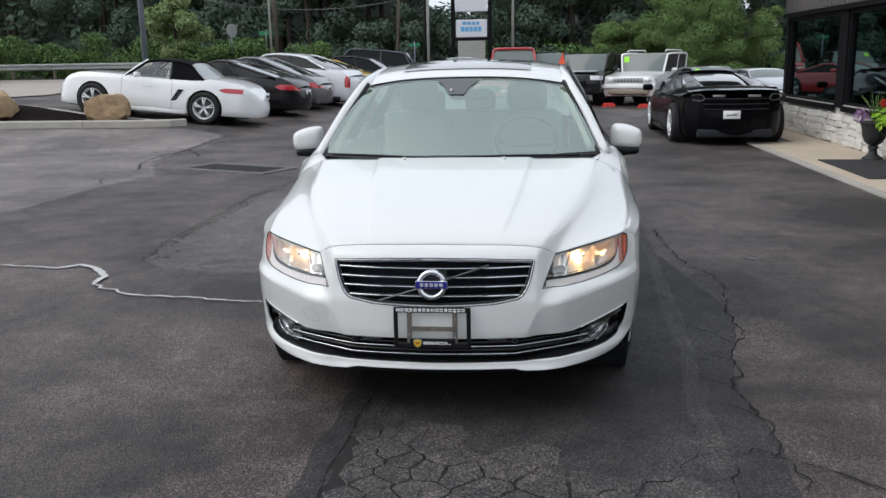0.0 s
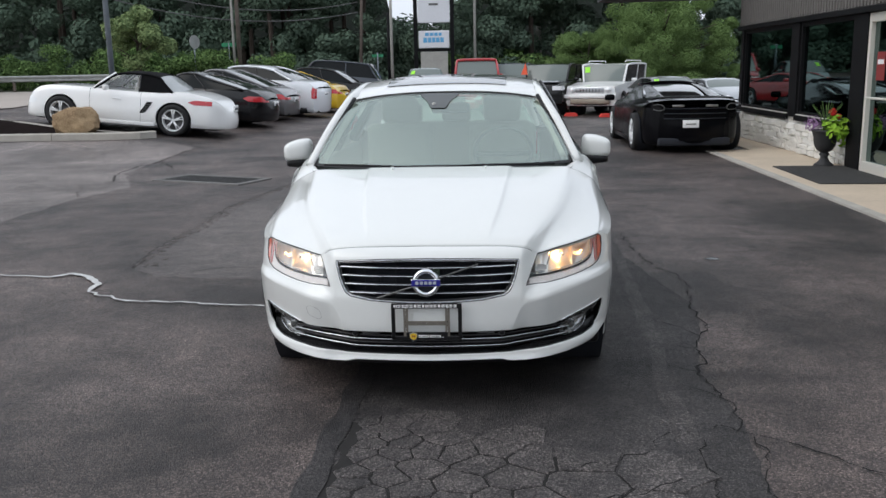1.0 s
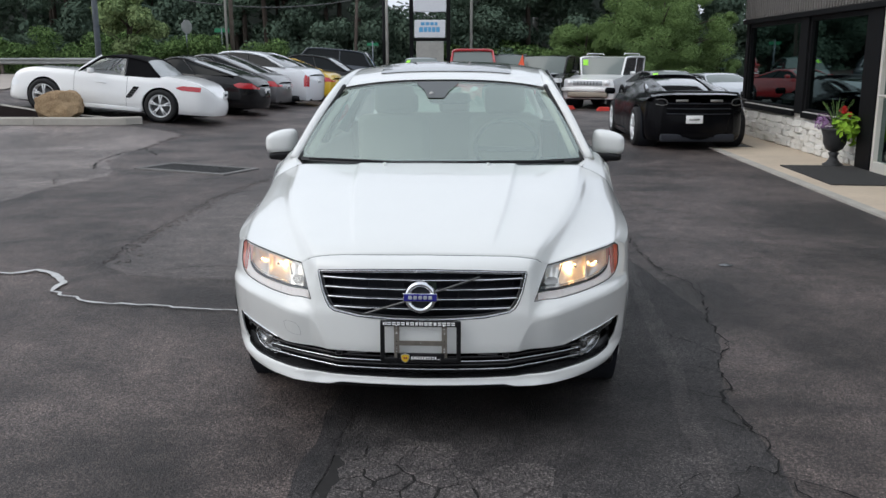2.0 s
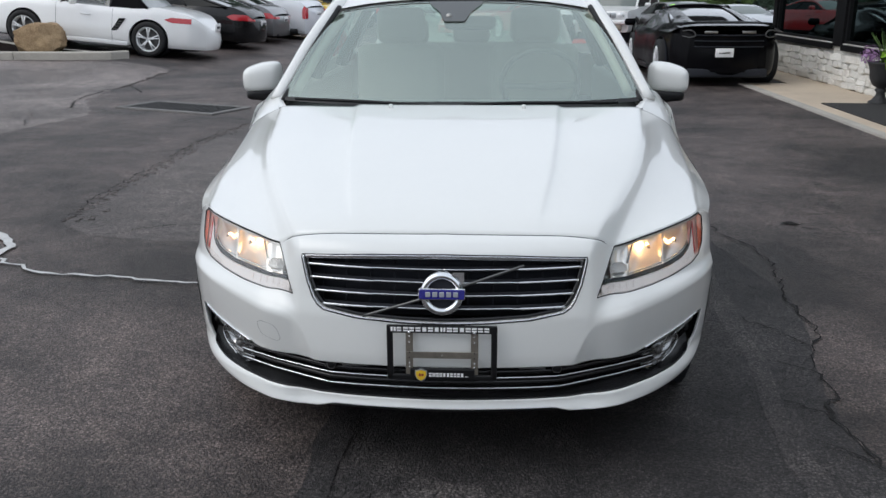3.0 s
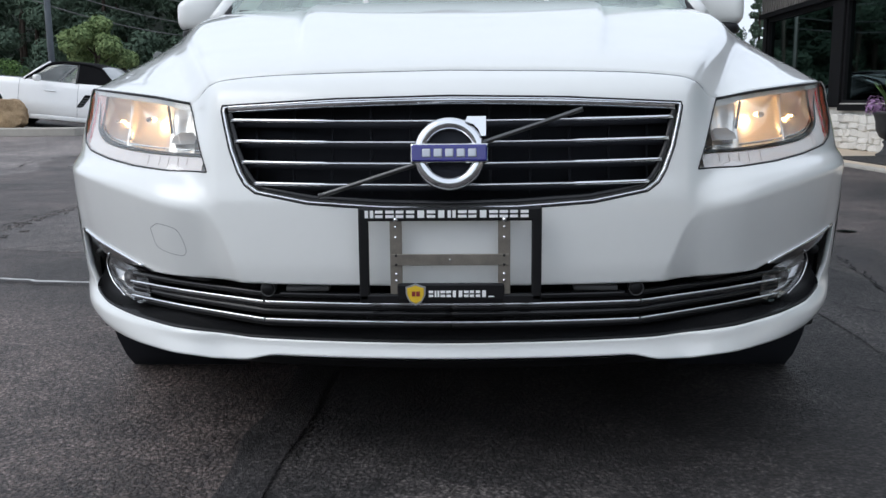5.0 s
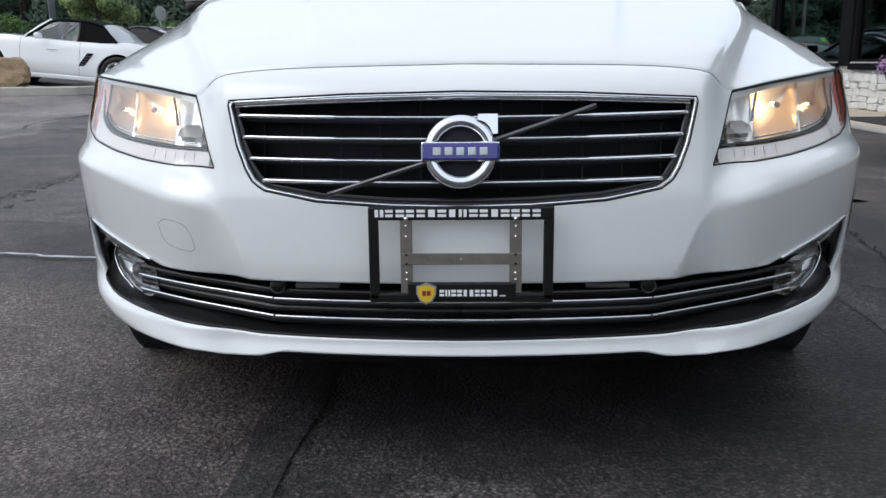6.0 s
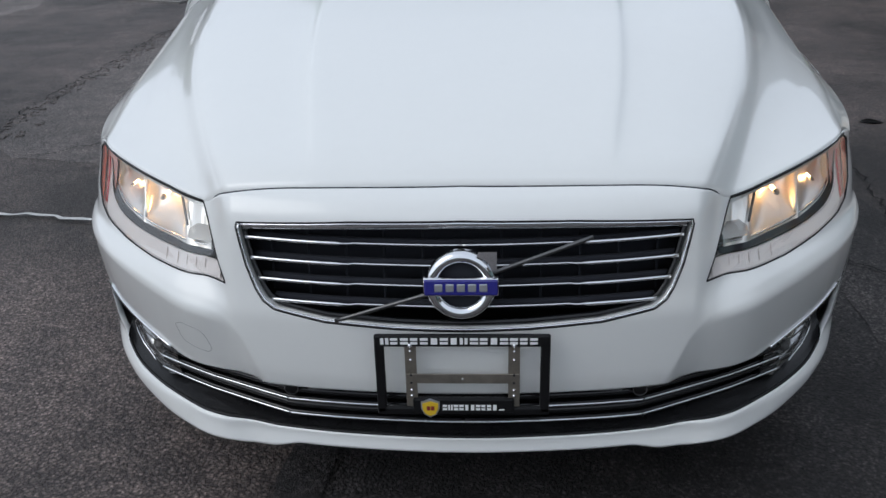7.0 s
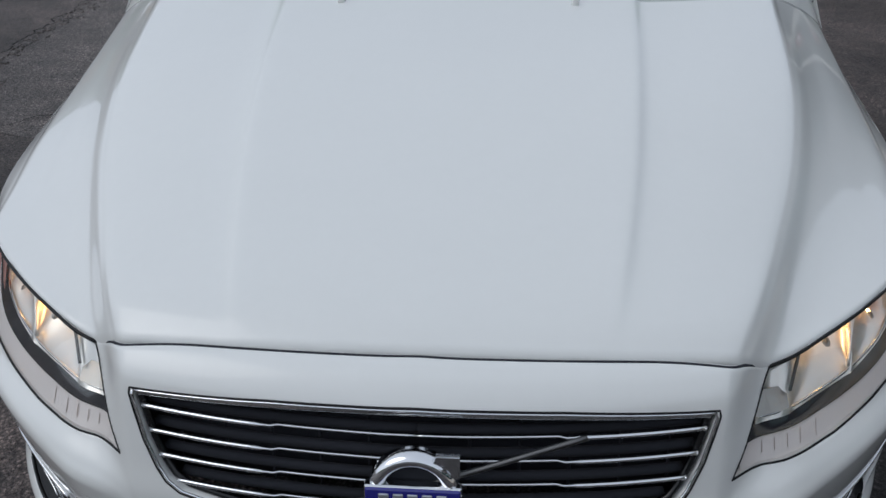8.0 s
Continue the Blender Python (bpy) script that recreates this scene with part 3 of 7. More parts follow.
for k, (pts, w) in enumerate([
    ([(1.45, 4.2), (1.51, 2.84), (1.63, 2.58), (1.66, 2.34), (1.60, 1.87), (1.54, 1.67), (1.55, 1.36), (1.53, 1.18), (1.45, 1.02), (1.38, 0.85), (1.40, 0.66), (1.33, 0.49), (1.33, 0.34), (1.36, 0.18), (1.37, -0.02), (1.32, -0.24)], 0.018),
    ([(1.32, -0.24), (1.39, -0.28), (1.48, -0.34), (1.55, -0.41), (1.69, -0.57), (2.3, -0.9)], 0.014),
    ([(1.55, 1.67), (1.49, 1.75), (1.42, 1.86)], 0.010),
    ([(1.46, 1.04), (1.39, 1.26), (1.27, 1.42)], 0.012),
    ([(1.38, 0.85), (1.31, 0.90), (1.24, 0.95)], 0.010),
    ([(1.33, 0.49), (1.26, 0.52), (1.19, 0.58)], 0.011),
    ([(1.35, 0.15), (1.26, 0.25), (1.18, 0.33)], 0.010),
    ([(1.32, -0.24), (1.25, -0.18), (1.14, -0.25), (1.02, -0.27), (0.95, -0.35), (0.92, -0.44), (0.79, -0.53), (0.5, -0.6)], 0.012),
    ([(1.37, -0.30), (1.39, -0.44), (1.35, -0.58), (1.30, -0.72), (1.36, -1.3), (1.3, -2.2)], 0.013),
    ([(1.0, -0.68), (0.91, -0.73), (0.87, -0.77), (0.6, -0.9)], 0.012),
    ([(1.16, -0.33), (1.11, -0.59), (1.11, -0.78), (1.05, -1.4)], 0.010),
    ([(2.07, 3.01), (2.29, 2.90), (2.61, 2.82)], 0.010),
    ([(-5.22, 8.6), (-5.44, 9.09), (-5.62, 9.76), (-5.62, 10.15), (-5.72, 10.83), (-5.79, 11.29), (-5.58, 11.36), (-4.97, 10.31)], 0.05),
    ([(-5.66, 8.27), (-5.39, 7.95), (-5.19, 7.38), (-4.98, 7.01)], 0.022),
    ([(-2.30, 2.65), (-2.16, 2.67), (-2.03, 2.82), (-1.83, 2.91), (-1.55, 2.88), (-1.0, 2.95)], 0.012),
    ([(-2.62, 2.96), (-2.67, 3.37), (-2.71, 3.98), (-2.71, 4.79), (-2.77, 5.94), (-2.68, 6.82), (-2.48, 8.14)], 0.016),
    ([(2.2, 3.3), (2.9, 3.5), (3.5, 3.25)], 0.012),
]):
    q = wobble(pts, 0.024, 0.045, 20 + k)
    rnd = random.Random(k)
    structure(part("crack", ribbon(q, [0.6 * w * rnd.choice((0.25, 0.6, 0.9, 1.3)) for _ in q], 0.0075, gz), M["crack"]), "open dark crack in the asphalt", "crack")
white = wobble([(-6.5, 2.9), (-5.0, 2.75), (-3.57, 2.7), (-3.13, 2.61), (-3.0, 2.73), (-2.8, 2.6), (-2.62, 2.36), (-2.6, 2.15), (-2.21, 1.9), (-1.78, 1.85), (-1.25, 1.76), (-0.8, 1.7)], 0.020, 0.06, 9)
wide = [0.014 + 0.012 * random.Random(i + 50).random() + (0.040 if -3.1 < q[0] < -2.5 and q[1] > 2.15 else 0.0) * random.Random(i).uniform(0.5, 1) + 0.005 * math.sin(i * 2.1) for i, q in enumerate(white)]
structure(part("crack_filler", ribbon(white, wide, 0.012, gz), M["chalk"]), "pale filler along a crack in the asphalt", "crack filler")
lay("puddle", rounded([(1.96, 3.10), (2.03, 3.15), (2.08, 3.07), (2.02, 3.06)], 24), M["gloss_black"], "small shallow puddle in the asphalt", "puddle", 0.005, 0.1)

# crumbled chips along the rough edge of the repair patch
rc = random.Random(88)
edge_line = spline([(-2.60, 2.98), (-2.64, 3.37), (-2.68, 3.98), (-2.68, 4.79), (-2.74, 5.94), (-2.65, 6.82), (-2.45, 8.14)], 420)
chips = []
for q in edge_line:
    if rc.random() < 0.65:
        w, d, h = rc.uniform(0.008, 0.026), rc.uniform(0.010, 0.035), rc.uniform(0.002, 0.006)
        cx, cy = q[0] + abs(rc.gauss(0.0, 0.065)) - 0.02, q[1] + rc.uniform(-0.02, 0.02)
        base = [(-w, -d), (w, -d * rc.uniform(0.4, 1)), (w * rc.uniform(0.5, 1), d), (-w * rc.uniform(0.4, 1), d * rc.uniform(0.6, 1))]
        chips.append(([(cx + a, cy + b, 0.002) for a, b in base] + [(cx + a * 0.7, cy + b * 0.7, 0.004 + h) for a, b in base], [(4, 5, 6, 7), (0, 1, 5, 4), (1, 2, 6, 5), (2, 3, 7, 6), (3, 0, 4, 7)]))
tagged(part("asphalt_chips", join(*chips), M["asphalt_patch"], smooth=False), "crumbled asphalt chips along the edge of a patch", "asphalt chips", kind="stuff")

# storm drain: iron frame and bars; black slab for the shade below them
drain = thing("storm_drain", "rectangular cast iron storm drain grate set in asphalt", "drain", at=pose(-3.78, 8.62, 0.0, 0, 0, -24))
part("pit_shade", box(-0.72, 0.72, -0.31, 0.31, -0.02, 0.007), M["void"], drain)
for a in (box(-0.80, 0.80, -0.37, -0.30, -0.02, 0.022, 0.004), box(-0.80, 0.80, 0.30, 0.37, -0.02, 0.022, 0.004), box(-0.80, -0.72, -0.30, 0.30, -0.02, 0.022, 0.004), box(0.72, 0.80, -0.30, 0.30, -0.02, 0.022, 0.004)):
    part("frame_bar", a, M["drain_frame"], drain, smooth=False)
gb = mesh("grate_bar", *box(-0.016, 0.016, -0.30, 0.30, 0.008, 0.020, 0.003), M["ironwork"], False)
for k in range(15):
    part("grate_bar", gb, None, drain).location.x = -0.672 + k * 1.344 / 14

# planted island: kerb stones, mulch, two boulders
ISLAND = [(-6.90, 14.52), (-7.0, 14.32), (-7.3, 14.19), (-7.8, 14.14), (-9.0, 14.16), (-11.0, 14.2), (-15.5, 14.3)]
island = thing("island_kerb", "concrete kerb round a mulched planting island", "kerb")
kp = spline(ISLAND, 25)
back_line = [(-6.96, 14.62), (-7.3, 14.82), (-8.6, 14.92), (-9.8, 15.1), (-11.5, 15.7), (-15.5, 16.6)]


def kerb_run(path, width=0.16, high=0.15):
    p = np.array(path, float)
    t = np.gradient(p, axis=0)
    t /= np.linalg.norm(t, axis=1)[:, None]
    nn = np.stack([-t[:, 1], t[:, 0]], axis=1)
    sec = [(-0.5, -0.1), (-0.5, 0.85), (-0.36, 1.0), (0.36, 1.0), (0.5, 0.85), (0.5, -0.1)]
    V = []
    for q, m in zip(p, nn):
        z = float(gz(q[0], q[1]))
        V += [(q[0] + m[0] * a * width, q[1] + m[1] * a * width, z + b * high) for a, b in sec]
    F = [(i * 6 + j, i * 6 + j + 1, (i + 1) * 6 + j + 1, (i + 1) * 6 + j) for i in range(len(p) - 1) for j in range(5)]
    return V, F + [tuple(range(6))[::-1], tuple(range(6 * len(p) - 6, 6 * len(p)))]


for i in range(0, 24, 6):
    run = [kp[i] + (kp[i + 1] - kp[i]) * 0.02] + [kp[j] for j in range(i + 1, i + 6)] + [kp[i + 6] + (kp[i + 5] - kp[i + 6]) * 0.02]
    part("kerb_stone", kerb_run(run), M["kerb"], island, smooth=False)
bp_ = spline(back_line, 9)
for i in range(8):
    a, b = bp_[i], bp_[i + 1]
    part("kerb_stone", kerb_run([a + (b - a) * s for s in (0.004, 0.5, 0.996)], 0.13, 0.085), M["kerb"], island, smooth=False)
lay("mulch_bed", [tuple(q) for q in kp] + [tuple(q) for q in bp_[::-1]], M["mulch"], "dark bark mulch filling the planting island", "mulch", 0.085, 0.4, 4)


def boulder(name, at, size, seed, label):
    bm = bmesh.new()
    bmesh.ops.create_icosphere(bm, subdivisions=5, radius=1)
    rnd = random.Random(seed)
    cuts = [Vector((rnd.gauss(0, 1), rnd.gauss(0, 1), rnd.gauss(0, 0.5))).normalized() for _ in range(12)]
    for v in bm.verts:
        d = v.co.normalized()
        r = 0.86 / (abs(d.x) ** 5 + abs(d.y) ** 5 + abs(d.z) ** 5) ** 0.2
        for c in cuts:
            k = d.dot(c)
            if k > 0.1:
                r = min(r, 0.86 / k)
        r *= 1 + 0.07 * noise.fractal(d * 2.3 + Vector((seed, 0, 0)), 1.0, 2.0, 5) + 0.02 * noise.noise(d * 9)
        v.co = Vector((d.x * r * size[0], d.y * r * size[1], d.z * r * size[2]))
    ob = part(name, bm, M["rock"], sharp=30)
    ob.location = at
    return tagged(ob, label, "boulder", "boulders on the island")


boulder("boulder", (-8.62, 14.60, 0.54), (0.54, 0.32, 0.38), 14, "rough tan sandstone boulder on dark mulch")
boulder("boulder", (-11.5, 14.9, 0.58), (0.70, 0.40, 0.46), 9, "large brown sandstone boulder on dark mulch")
# ---------------- the white sedan, nose at y = 0, length along +y ----------------
sedan = thing("sedan_car", "clean white sedan with lit headlamps and chrome grille on asphalt", "car")

PX = [0, 0.03, 0.12, 0.24, 0.38, 0.459, 0.53, 0.605, 0.70, 0.772, 0.836, 0.882, 0.911, 0.926, 0.935]
PY = [0.0140, 0.0141, 0.018, 0.028, 0.05, 0.070, 0.092, 0.142, 0.222, 0.300, 0.400, 0.52, 0.68, 0.88, 1.10]
plan = spline(list(zip(PX, PY)), 260)
PS = np.concatenate([[0], np.cumsum(np.linalg.norm(np.diff(plan, axis=0), axis=1))])
lean_c = pchip([0.15, 0.20, 0.25, 0.33, 0.40, 0.50, 0.56, 0.62, 0.69, 0.72, 0.738, 0.76], [0.045, 0.002, 0.016, 0.012, 0.004, 0.006, 0.018, 0.030, 0.047, 0.070, 0.100, 0.15])
lean_o = pchip([0.15, 0.20, 0.25, 0.33, 0.49, 0.525, 0.56, 0.60, 0.685, 0.72, 0.76], [0.035, -0.012, 0.0, 0.004, 0.0, 0.018, 0.048, 0.062, 0.116, 0.132, 0.16])
crease_z = pchip([0.0, 0.365, 0.385, 0.425, 0.46, 0.55, 0.80, 0.93], [0.30, 0.355, 0.378, 0.462, 0.499, 0.518, 0.560, 0.578])


def nose(S, Z, out=0.0):
    """The front skin of the car over length along the bumper and height."""
    x, y = np.interp(S, PS, plan[:, 0]), np.interp(S, PS, plan[:, 1])
    w = sstep((x - 0.42) / 0.085)
    side = 0.0
    drop = (crease_z(x) - 0.51) * (1 - sstep((Z - 0.53) / 0.07))
    lean = (1 - w) * lean_c(Z) + w * lean_o(np.clip(Z - drop, 0.15, 0.76))
    under = np.clip(crease_z(x) - Z, 0, 0.15)
    under = 0.20 * under * sstep((Z - 0.255) / 0.05) * sstep((x - 0.36) / 0.05) * (1 - sstep((x - 0.78) / 0.14))
    return np.stack([x * (1 - 0.021 * sstep((0.50 - Z) / 0.32) - 0.014 * sstep((0.34 - Z) / 0.13)), y + lean * (1 - side) + under - out, Z], axis=-1)


def s_of(x):
    return np.interp(x, plan[:, 0], PS)


def sz(poly, step=0.004):
    """An outline in (x, z) as one in (length, z)."""
    return dense([(float(np.sign(x)) * float(s_of(abs(x))), z) for x, z in poly], step)


top_z = pchip([0, 0.30, 0.42, 0.448, 0.504, 0.58, 0.70, 0.813, 0.84, 0.874, 0.93], [0.738, 0.733, 0.724, 0.716, 0.684, 0.697, 0.710, 0.720, 0.712, 0.690, 0.68])
LAMP = [(0.446, 0.559), (0.472, 0.622), (0.502, 0.6825), (0.58, 0.6952), (0.70, 0.7085), (0.809, 0.7183), (0.827, 0.703), (0.829, 0.668), (0.822, 0.632), (0.802, 0.603), (0.774, 0.589), (0.70, 0.575), (0.62, 0.565), (0.53, 0.559)]
GRILLE_R = [(0.409, 0.676), (0.411, 0.668), (0.405, 0.64), (0.395, 0.60), (0.379, 0.560), (0.366, 0.540), (0.345, 0.526), (0.25, 0.509), (0.12, 0.501), (0, 0.499)]
GRILLE = [(-0.409, 0.676), (-0.2, 0.686), (0, 0.6895), (0.2, 0.686)] + GRILLE_R + [(-x, z) for x, z in GRILLE_R[-2:0:-1]]
INTAKE_R = [(0.379, 0.360), (0.48, 0.3605), (0.585, 0.362), (0.625, 0.373), (0.67, 0.386), (0.812, 0.417), (0.832, 0.412), (0.828, 0.375), (0.818, 0.33), (0.792, 0.289), (0.735, 0.274), (0.655, 0.268), (0.51, 0.264), (0.38, 0.254), (0.0, 0.252)]
INTAKE = [(-0.379, 0.360), (0.0, 0.361)] + INTAKE_R + [(-x, z) for x, z in INTAKE_R[-2:0:-1]]

s_end = float(s_of(0.874))
NS, NZ = 300, 130
s_grid = np.linspace(0, s_end, NS)
low_z = pchip([0, 0.33, 0.40, 0.45, 0.50, 0.60, 0.69, 0.795, 0.83, 0.88], [0.226, 0.226, 0.215, 0.214, 0.219, 0.221, 0.222, 0.232, 0.256, 0.285])(np.interp(s_grid, PS, plan[:, 0]))
SG = np.repeat(s_grid[:, None], NZ, 1)
ZG = low_z[:, None] + (top_z(np.interp(s_grid, PS, plan[:, 0])) - low_z)[:, None] * np.linspace(0, 1, NZ)[None, :]
half = cut_sheet(SG, ZG, nose, [sz(GRILLE), sz(LAMP), sz(INTAKE)], rim=0.022, outer_rim=0.010)
bumper = part("front_bumper", join(half, mirror(half)), M["white"], sedan, weld=True)
# chin under the lip
ch = np.linspace(-1, 1, 80)
chin = np.stack([np.stack([np.sign(c) * np.interp(abs(c) * s_end, PS, plan[:, 0]) * 0.94 * np.ones(4), np.interp(abs(c) * s_end, PS, plan[:, 1]) + np.array([0.035, 0.055, 0.12, 0.30]), np.array([0.214, 0.195, 0.18, 0.175])], axis=1) for c in ch])
part("undertray", grid(chin), M["black_plastic"], sedan)


def on_nose(x, z, back=0.0):
    """A place on the front skin, set back by so much."""
    p = nose(s_of(abs(x)), np.asarray(z, float), -back)
    return np.array([math.copysign(p[0], x) if x else 0.0, p[1], p[2]])


def strip(pts, r, back=0.0, seg=8, flat=1.0):
    """A bar along (x, z) points on the front skin; flat squashes its height."""
    p = [on_nose(x, z, back) for x, z in pts]
    g = tube(p, r, seg)
    if flat != 1.0:
        n = len(p)
        g = ([(v[0], v[1], p[i // seg][2] + (v[2] - p[i // seg][2]) * flat) for i, v in enumerate(g[0])], g[1])
    return g


# towing-eye cover: a thin seam on the bumper
eye = rounded([(-0.572, 0.452), (-0.552, 0.462), (-0.515, 0.455), (-0.503, 0.44), (-0.497, 0.412), (-0.507, 0.402), (-0.545, 0.408), (-0.565, 0.42)], 60)
part("towing_eye_cover_seam", strip(list(eye) + [eye[0]], 0.0009, 0.0005, 5), M["seam_line"], bumper)

# grille: dark mesh box, chrome frame, four bars that thicken outwards
gr_back = on_nose(0, 0.6, 0.0)[1] + 0.10
grille = part("grille", join(*[box(-0.43, 0.43, gr_back, gr_back + 0.01, 0.48, 0.70)]), M["void"], sedan, "black grille with four chrome bars")
gframe = [(x, z) for x, z in dense(GRILLE, 0.012)]
part("grille_frame", strip(list(gframe) + [gframe[0]], 0.0021, 0.001, 8), M["chrome"], grille, "bright chrome surround")
gout = [(x * 1.010, 0.6 + (z - 0.6) * 1.035) for x, z in gframe]
part("grille_gasket", strip(gout + [gout[0]], 0.0022, 0.0012, 8), M["black_plastic"], grille)
inner = [(x * 0.975, 0.6 + (z - 0.6) * 0.93) for x, z in gframe]
part("grille_inner_frame", strip(inner + [inner[0]], 0.006, 0.014, 8), M["gloss_black"], grille)
lip_p = np.stack([np.stack([on_nose(x, 0.6765 + 0.0125 * (1 - (abs(x) / 0.409) ** 1.7) - dz, b) for dz, b in ((0.0, 0.0005), (0.004, 0.0005), (0.0105, 0.005), (0.0125, 0.012))]) for x in np.linspace(-0.402, 0.402, 60)])
part("grille_lip", grid(lip_p), M["chrome"], grille)
edge_x = pchip([0.50, 0.51, 0.526, 0.54, 0.56, 0.60, 0.64, 0.67], [0.2, 0.27, 0.342, 0.362, 0.376, 0.392, 0.402, 0.407])
for zb in (0.647, 0.610, 0.573, 0.536):
    ex = float(edge_x(zb)) - 0.006
    for sg in (-1, 1):
        xs = np.concatenate([np.linspace(ex, 0.225, 16), np.linspace(0.215, 0.0, 22)])
        zz = zb + 0.004 * (xs / 0.4) ** 2 + 0.002
        rad = np.where(xs > 0.215, 0.0037, 0.0021)
        pts = [on_nose(sg * x, z, 0.005 if x > 0.2 else 0.009) for x, z in zip(xs, zz)]
        part("grille_bar", tube(pts, rad, 8), M["chrome"], grille)
        part("grille_vane", join(*[tube([on_nose(sg * x, z - 0.006, 0.034) for x, z in zip(xs, zz)], 0.008, 6)]), M["void"], grille)
for k in range(-5, 6):
    if k:
        part("grille_upright", tube([on_nose(k * 0.072, z, 0.055) for z in np.linspace(0.515 + 0.0009 * k * k, 0.68, 6)], 0.0025, 6), M["void"], grille)
# diagonal bar and round badge; the lettering is left as plain raised bars
dg = [np.array((-0.228, 0.012, 0.522)), np.array((-0.05, 0.010, 0.579)), np.array((0.05, 0.022, 0.610)), np.array((0.231, 0.048, 0.668))]
part("diagonal_bar", tube(spline(dg, 24), 0.0042, 8), M["dark_satin"], grille, "brushed grey diagonal bar")
badge = part("badge", moved(lathe([(0.040, -0.004), (0.044, -0.011), (0.052, -0.014), (0.060, -0.010), (0.0625, -0.001), (0.0625, 0.012), (0.040, 0.012), (0.040, -0.004)], 64, "y"), pose(0, 0.012, 0.594, -8, 0, 0)), M["chrome"], sedan, "round chrome ring with a blue cross band")
part("badge_disc", moved(lathe([(0.0, 0.004), (0.041, 0.004)], 48, "y"), pose(0, 0.012, 0.594, -8, 0, 0)), M["void"], badge)
arrow = prism([(0.028, 0.0535), (0.0305, 0.0625), (0.0625, 0.0625), (0.0625, 0.030), (0.0545, 0.029), (0.049, 0.041), (0.041, 0.049)], -0.012, -0.002)
part("badge_arrow", moved(arrow, pose(0, 0.012, 0.594, -8, 0, 0)), M["chrome"], badge, smooth=False)
part("badge_band", moved(box(-0.0645, 0.0645, -0.019, 0.0, -0.0145, 0.0145, 0.003), pose(0, 0.012, 0.594, -8, 0, 0)), M["blue"], badge, "dark blue enamel band", smooth=False)
part("badge_band_edge", moved(box(-0.066, 0.066, -0.0165, 0.001, -0.0165, 0.0165, 0.003), pose(0, 0.012, 0.594, -8, 0, 0)), M["chrome"], badge, smooth=False)
for k in range(5):
    part("badge_bar", moved(box(-0.046 + k * 0.0195, -0.032 + k * 0.0195, -0.0205, -0.018, -0.007, 0.007, 0.0015), pose(0, 0.012, 0.594, -8, 0, 0)), M["badge_silver"], badge, smooth=False)

# lower intake: black tray that follows the bumper, two chrome strips, round sensors
isx = np.linspace(-0.83, 0.83, 120)
tray = np.stack([np.stack([on_nose(x, z, 0.075) for z in np.linspace(0.235, 0.455, 14)]) for x in isx])
intake = part("lower_intake", grid(tray), M["gloss_black"], sedan, "gloss black lower intake with two chrome strips")
lip_z = pchip([0, 0.38, 0.51, 0.655, 0.735, 0.792, 0.83], [0.252, 0.254, 0.264, 0.268, 0.274, 0.289, 0.36])
ilow = [(x, float(lip_z(abs(x))) + 0.002) for x in np.linspace(-0.79, 0.79, 90)]
part("intake_lip", strip(ilow, 0.0035, 0.006), M["black_plastic"], intake)
shelf_p = np.stack([np.stack([on_nose(x, float(lip_z(abs(x))) + dz, b) for dz, b in ((0.001, 0.003), (0.006, 0.022), (0.015, 0.044), (0.034, 0.066))]) for x in np.linspace(-0.80, 0.80, 100)])
part("intake_shelf", grid(shelf_p), M["shelf_satin"], intake, "satin dark lower shelf")
def strip_at(sg, x, z, back):
    """A place on the line that the chrome strips follow, with a bend beside the sensor."""
    y = float(np.interp(x, plan[:, 0], plan[:, 1]))
    if x > 0.345:
        ya, yb = np.interp([0.345, 0.652], plan[:, 0], plan[:, 1])
        y = 0.4 * y + 0.6 * float(ya + (yb - ya) * (x - 0.345) / 0.307)
    return np.array([sg * x * 0.99, y + 0.018 + 0.012 * min(1.0, max(0.0, (x - 0.345) / 0.2)) + back, z])


for z0, z1 in ((0.3245, 0.330), (0.2915, 0.301)):
    for sg in (-1, 1):
        zs = lambda x, z0=z0, z1=z1: z0 + max(0.0, (x - 0.345) / 0.295) * (z1 + 0.004 - z0)
        part("strip_joint", tube([strip_at(sg, 0.347, z0 + dz, -0.003) for dz in (0.005, 0.0, -0.005)], 0.0011, 6), M["void"], intake)
        part("chrome_strip", tube([strip_at(sg, x, float(zs(x)), 0.0) for x in np.linspace(-0.004, 0.652, 60)], 0.0023, 8), M["chrome"], intake)
        for off in (-0.010, 0.011):
            part("intake_vane", tube([strip_at(sg, x, float(zs(x)) + off, 0.020) for x in np.linspace(0.001, 0.65, 50)], 0.0075, 8), M["gloss_black"], intake)
for sg in (-1, 1):
    part("parking_sensor", moved(lathe([(0, -0.004), (0.0105, -0.004), (0.0125, 0.0), (0.0125, 0.02)], 24, "y"), Matrix.Translation(on_nose(sg * 0.338, 0.3475, 0.010))), M["black_plastic"], intake)
    part("sensor_ring", tube([on_nose(sg * 0.338, 0.3475, 0.008) + np.array([0.0130 * math.cos(q), 0, 0.0130 * math.sin(q)]) for q in np.linspace(0, 2 * math.pi, 25)], 0.0009, 5), M["lamp_grey"], intake)
    part("intake_slot", box(sg * 0.262 - 0.04, sg * 0.262 + 0.04, on_nose(0.262, 0.348)[1] + 0.02, on_nose(0.262, 0.348)[1] + 0.04, 0.343, 0.353, 0.003), M["lamp_grey"], intake)

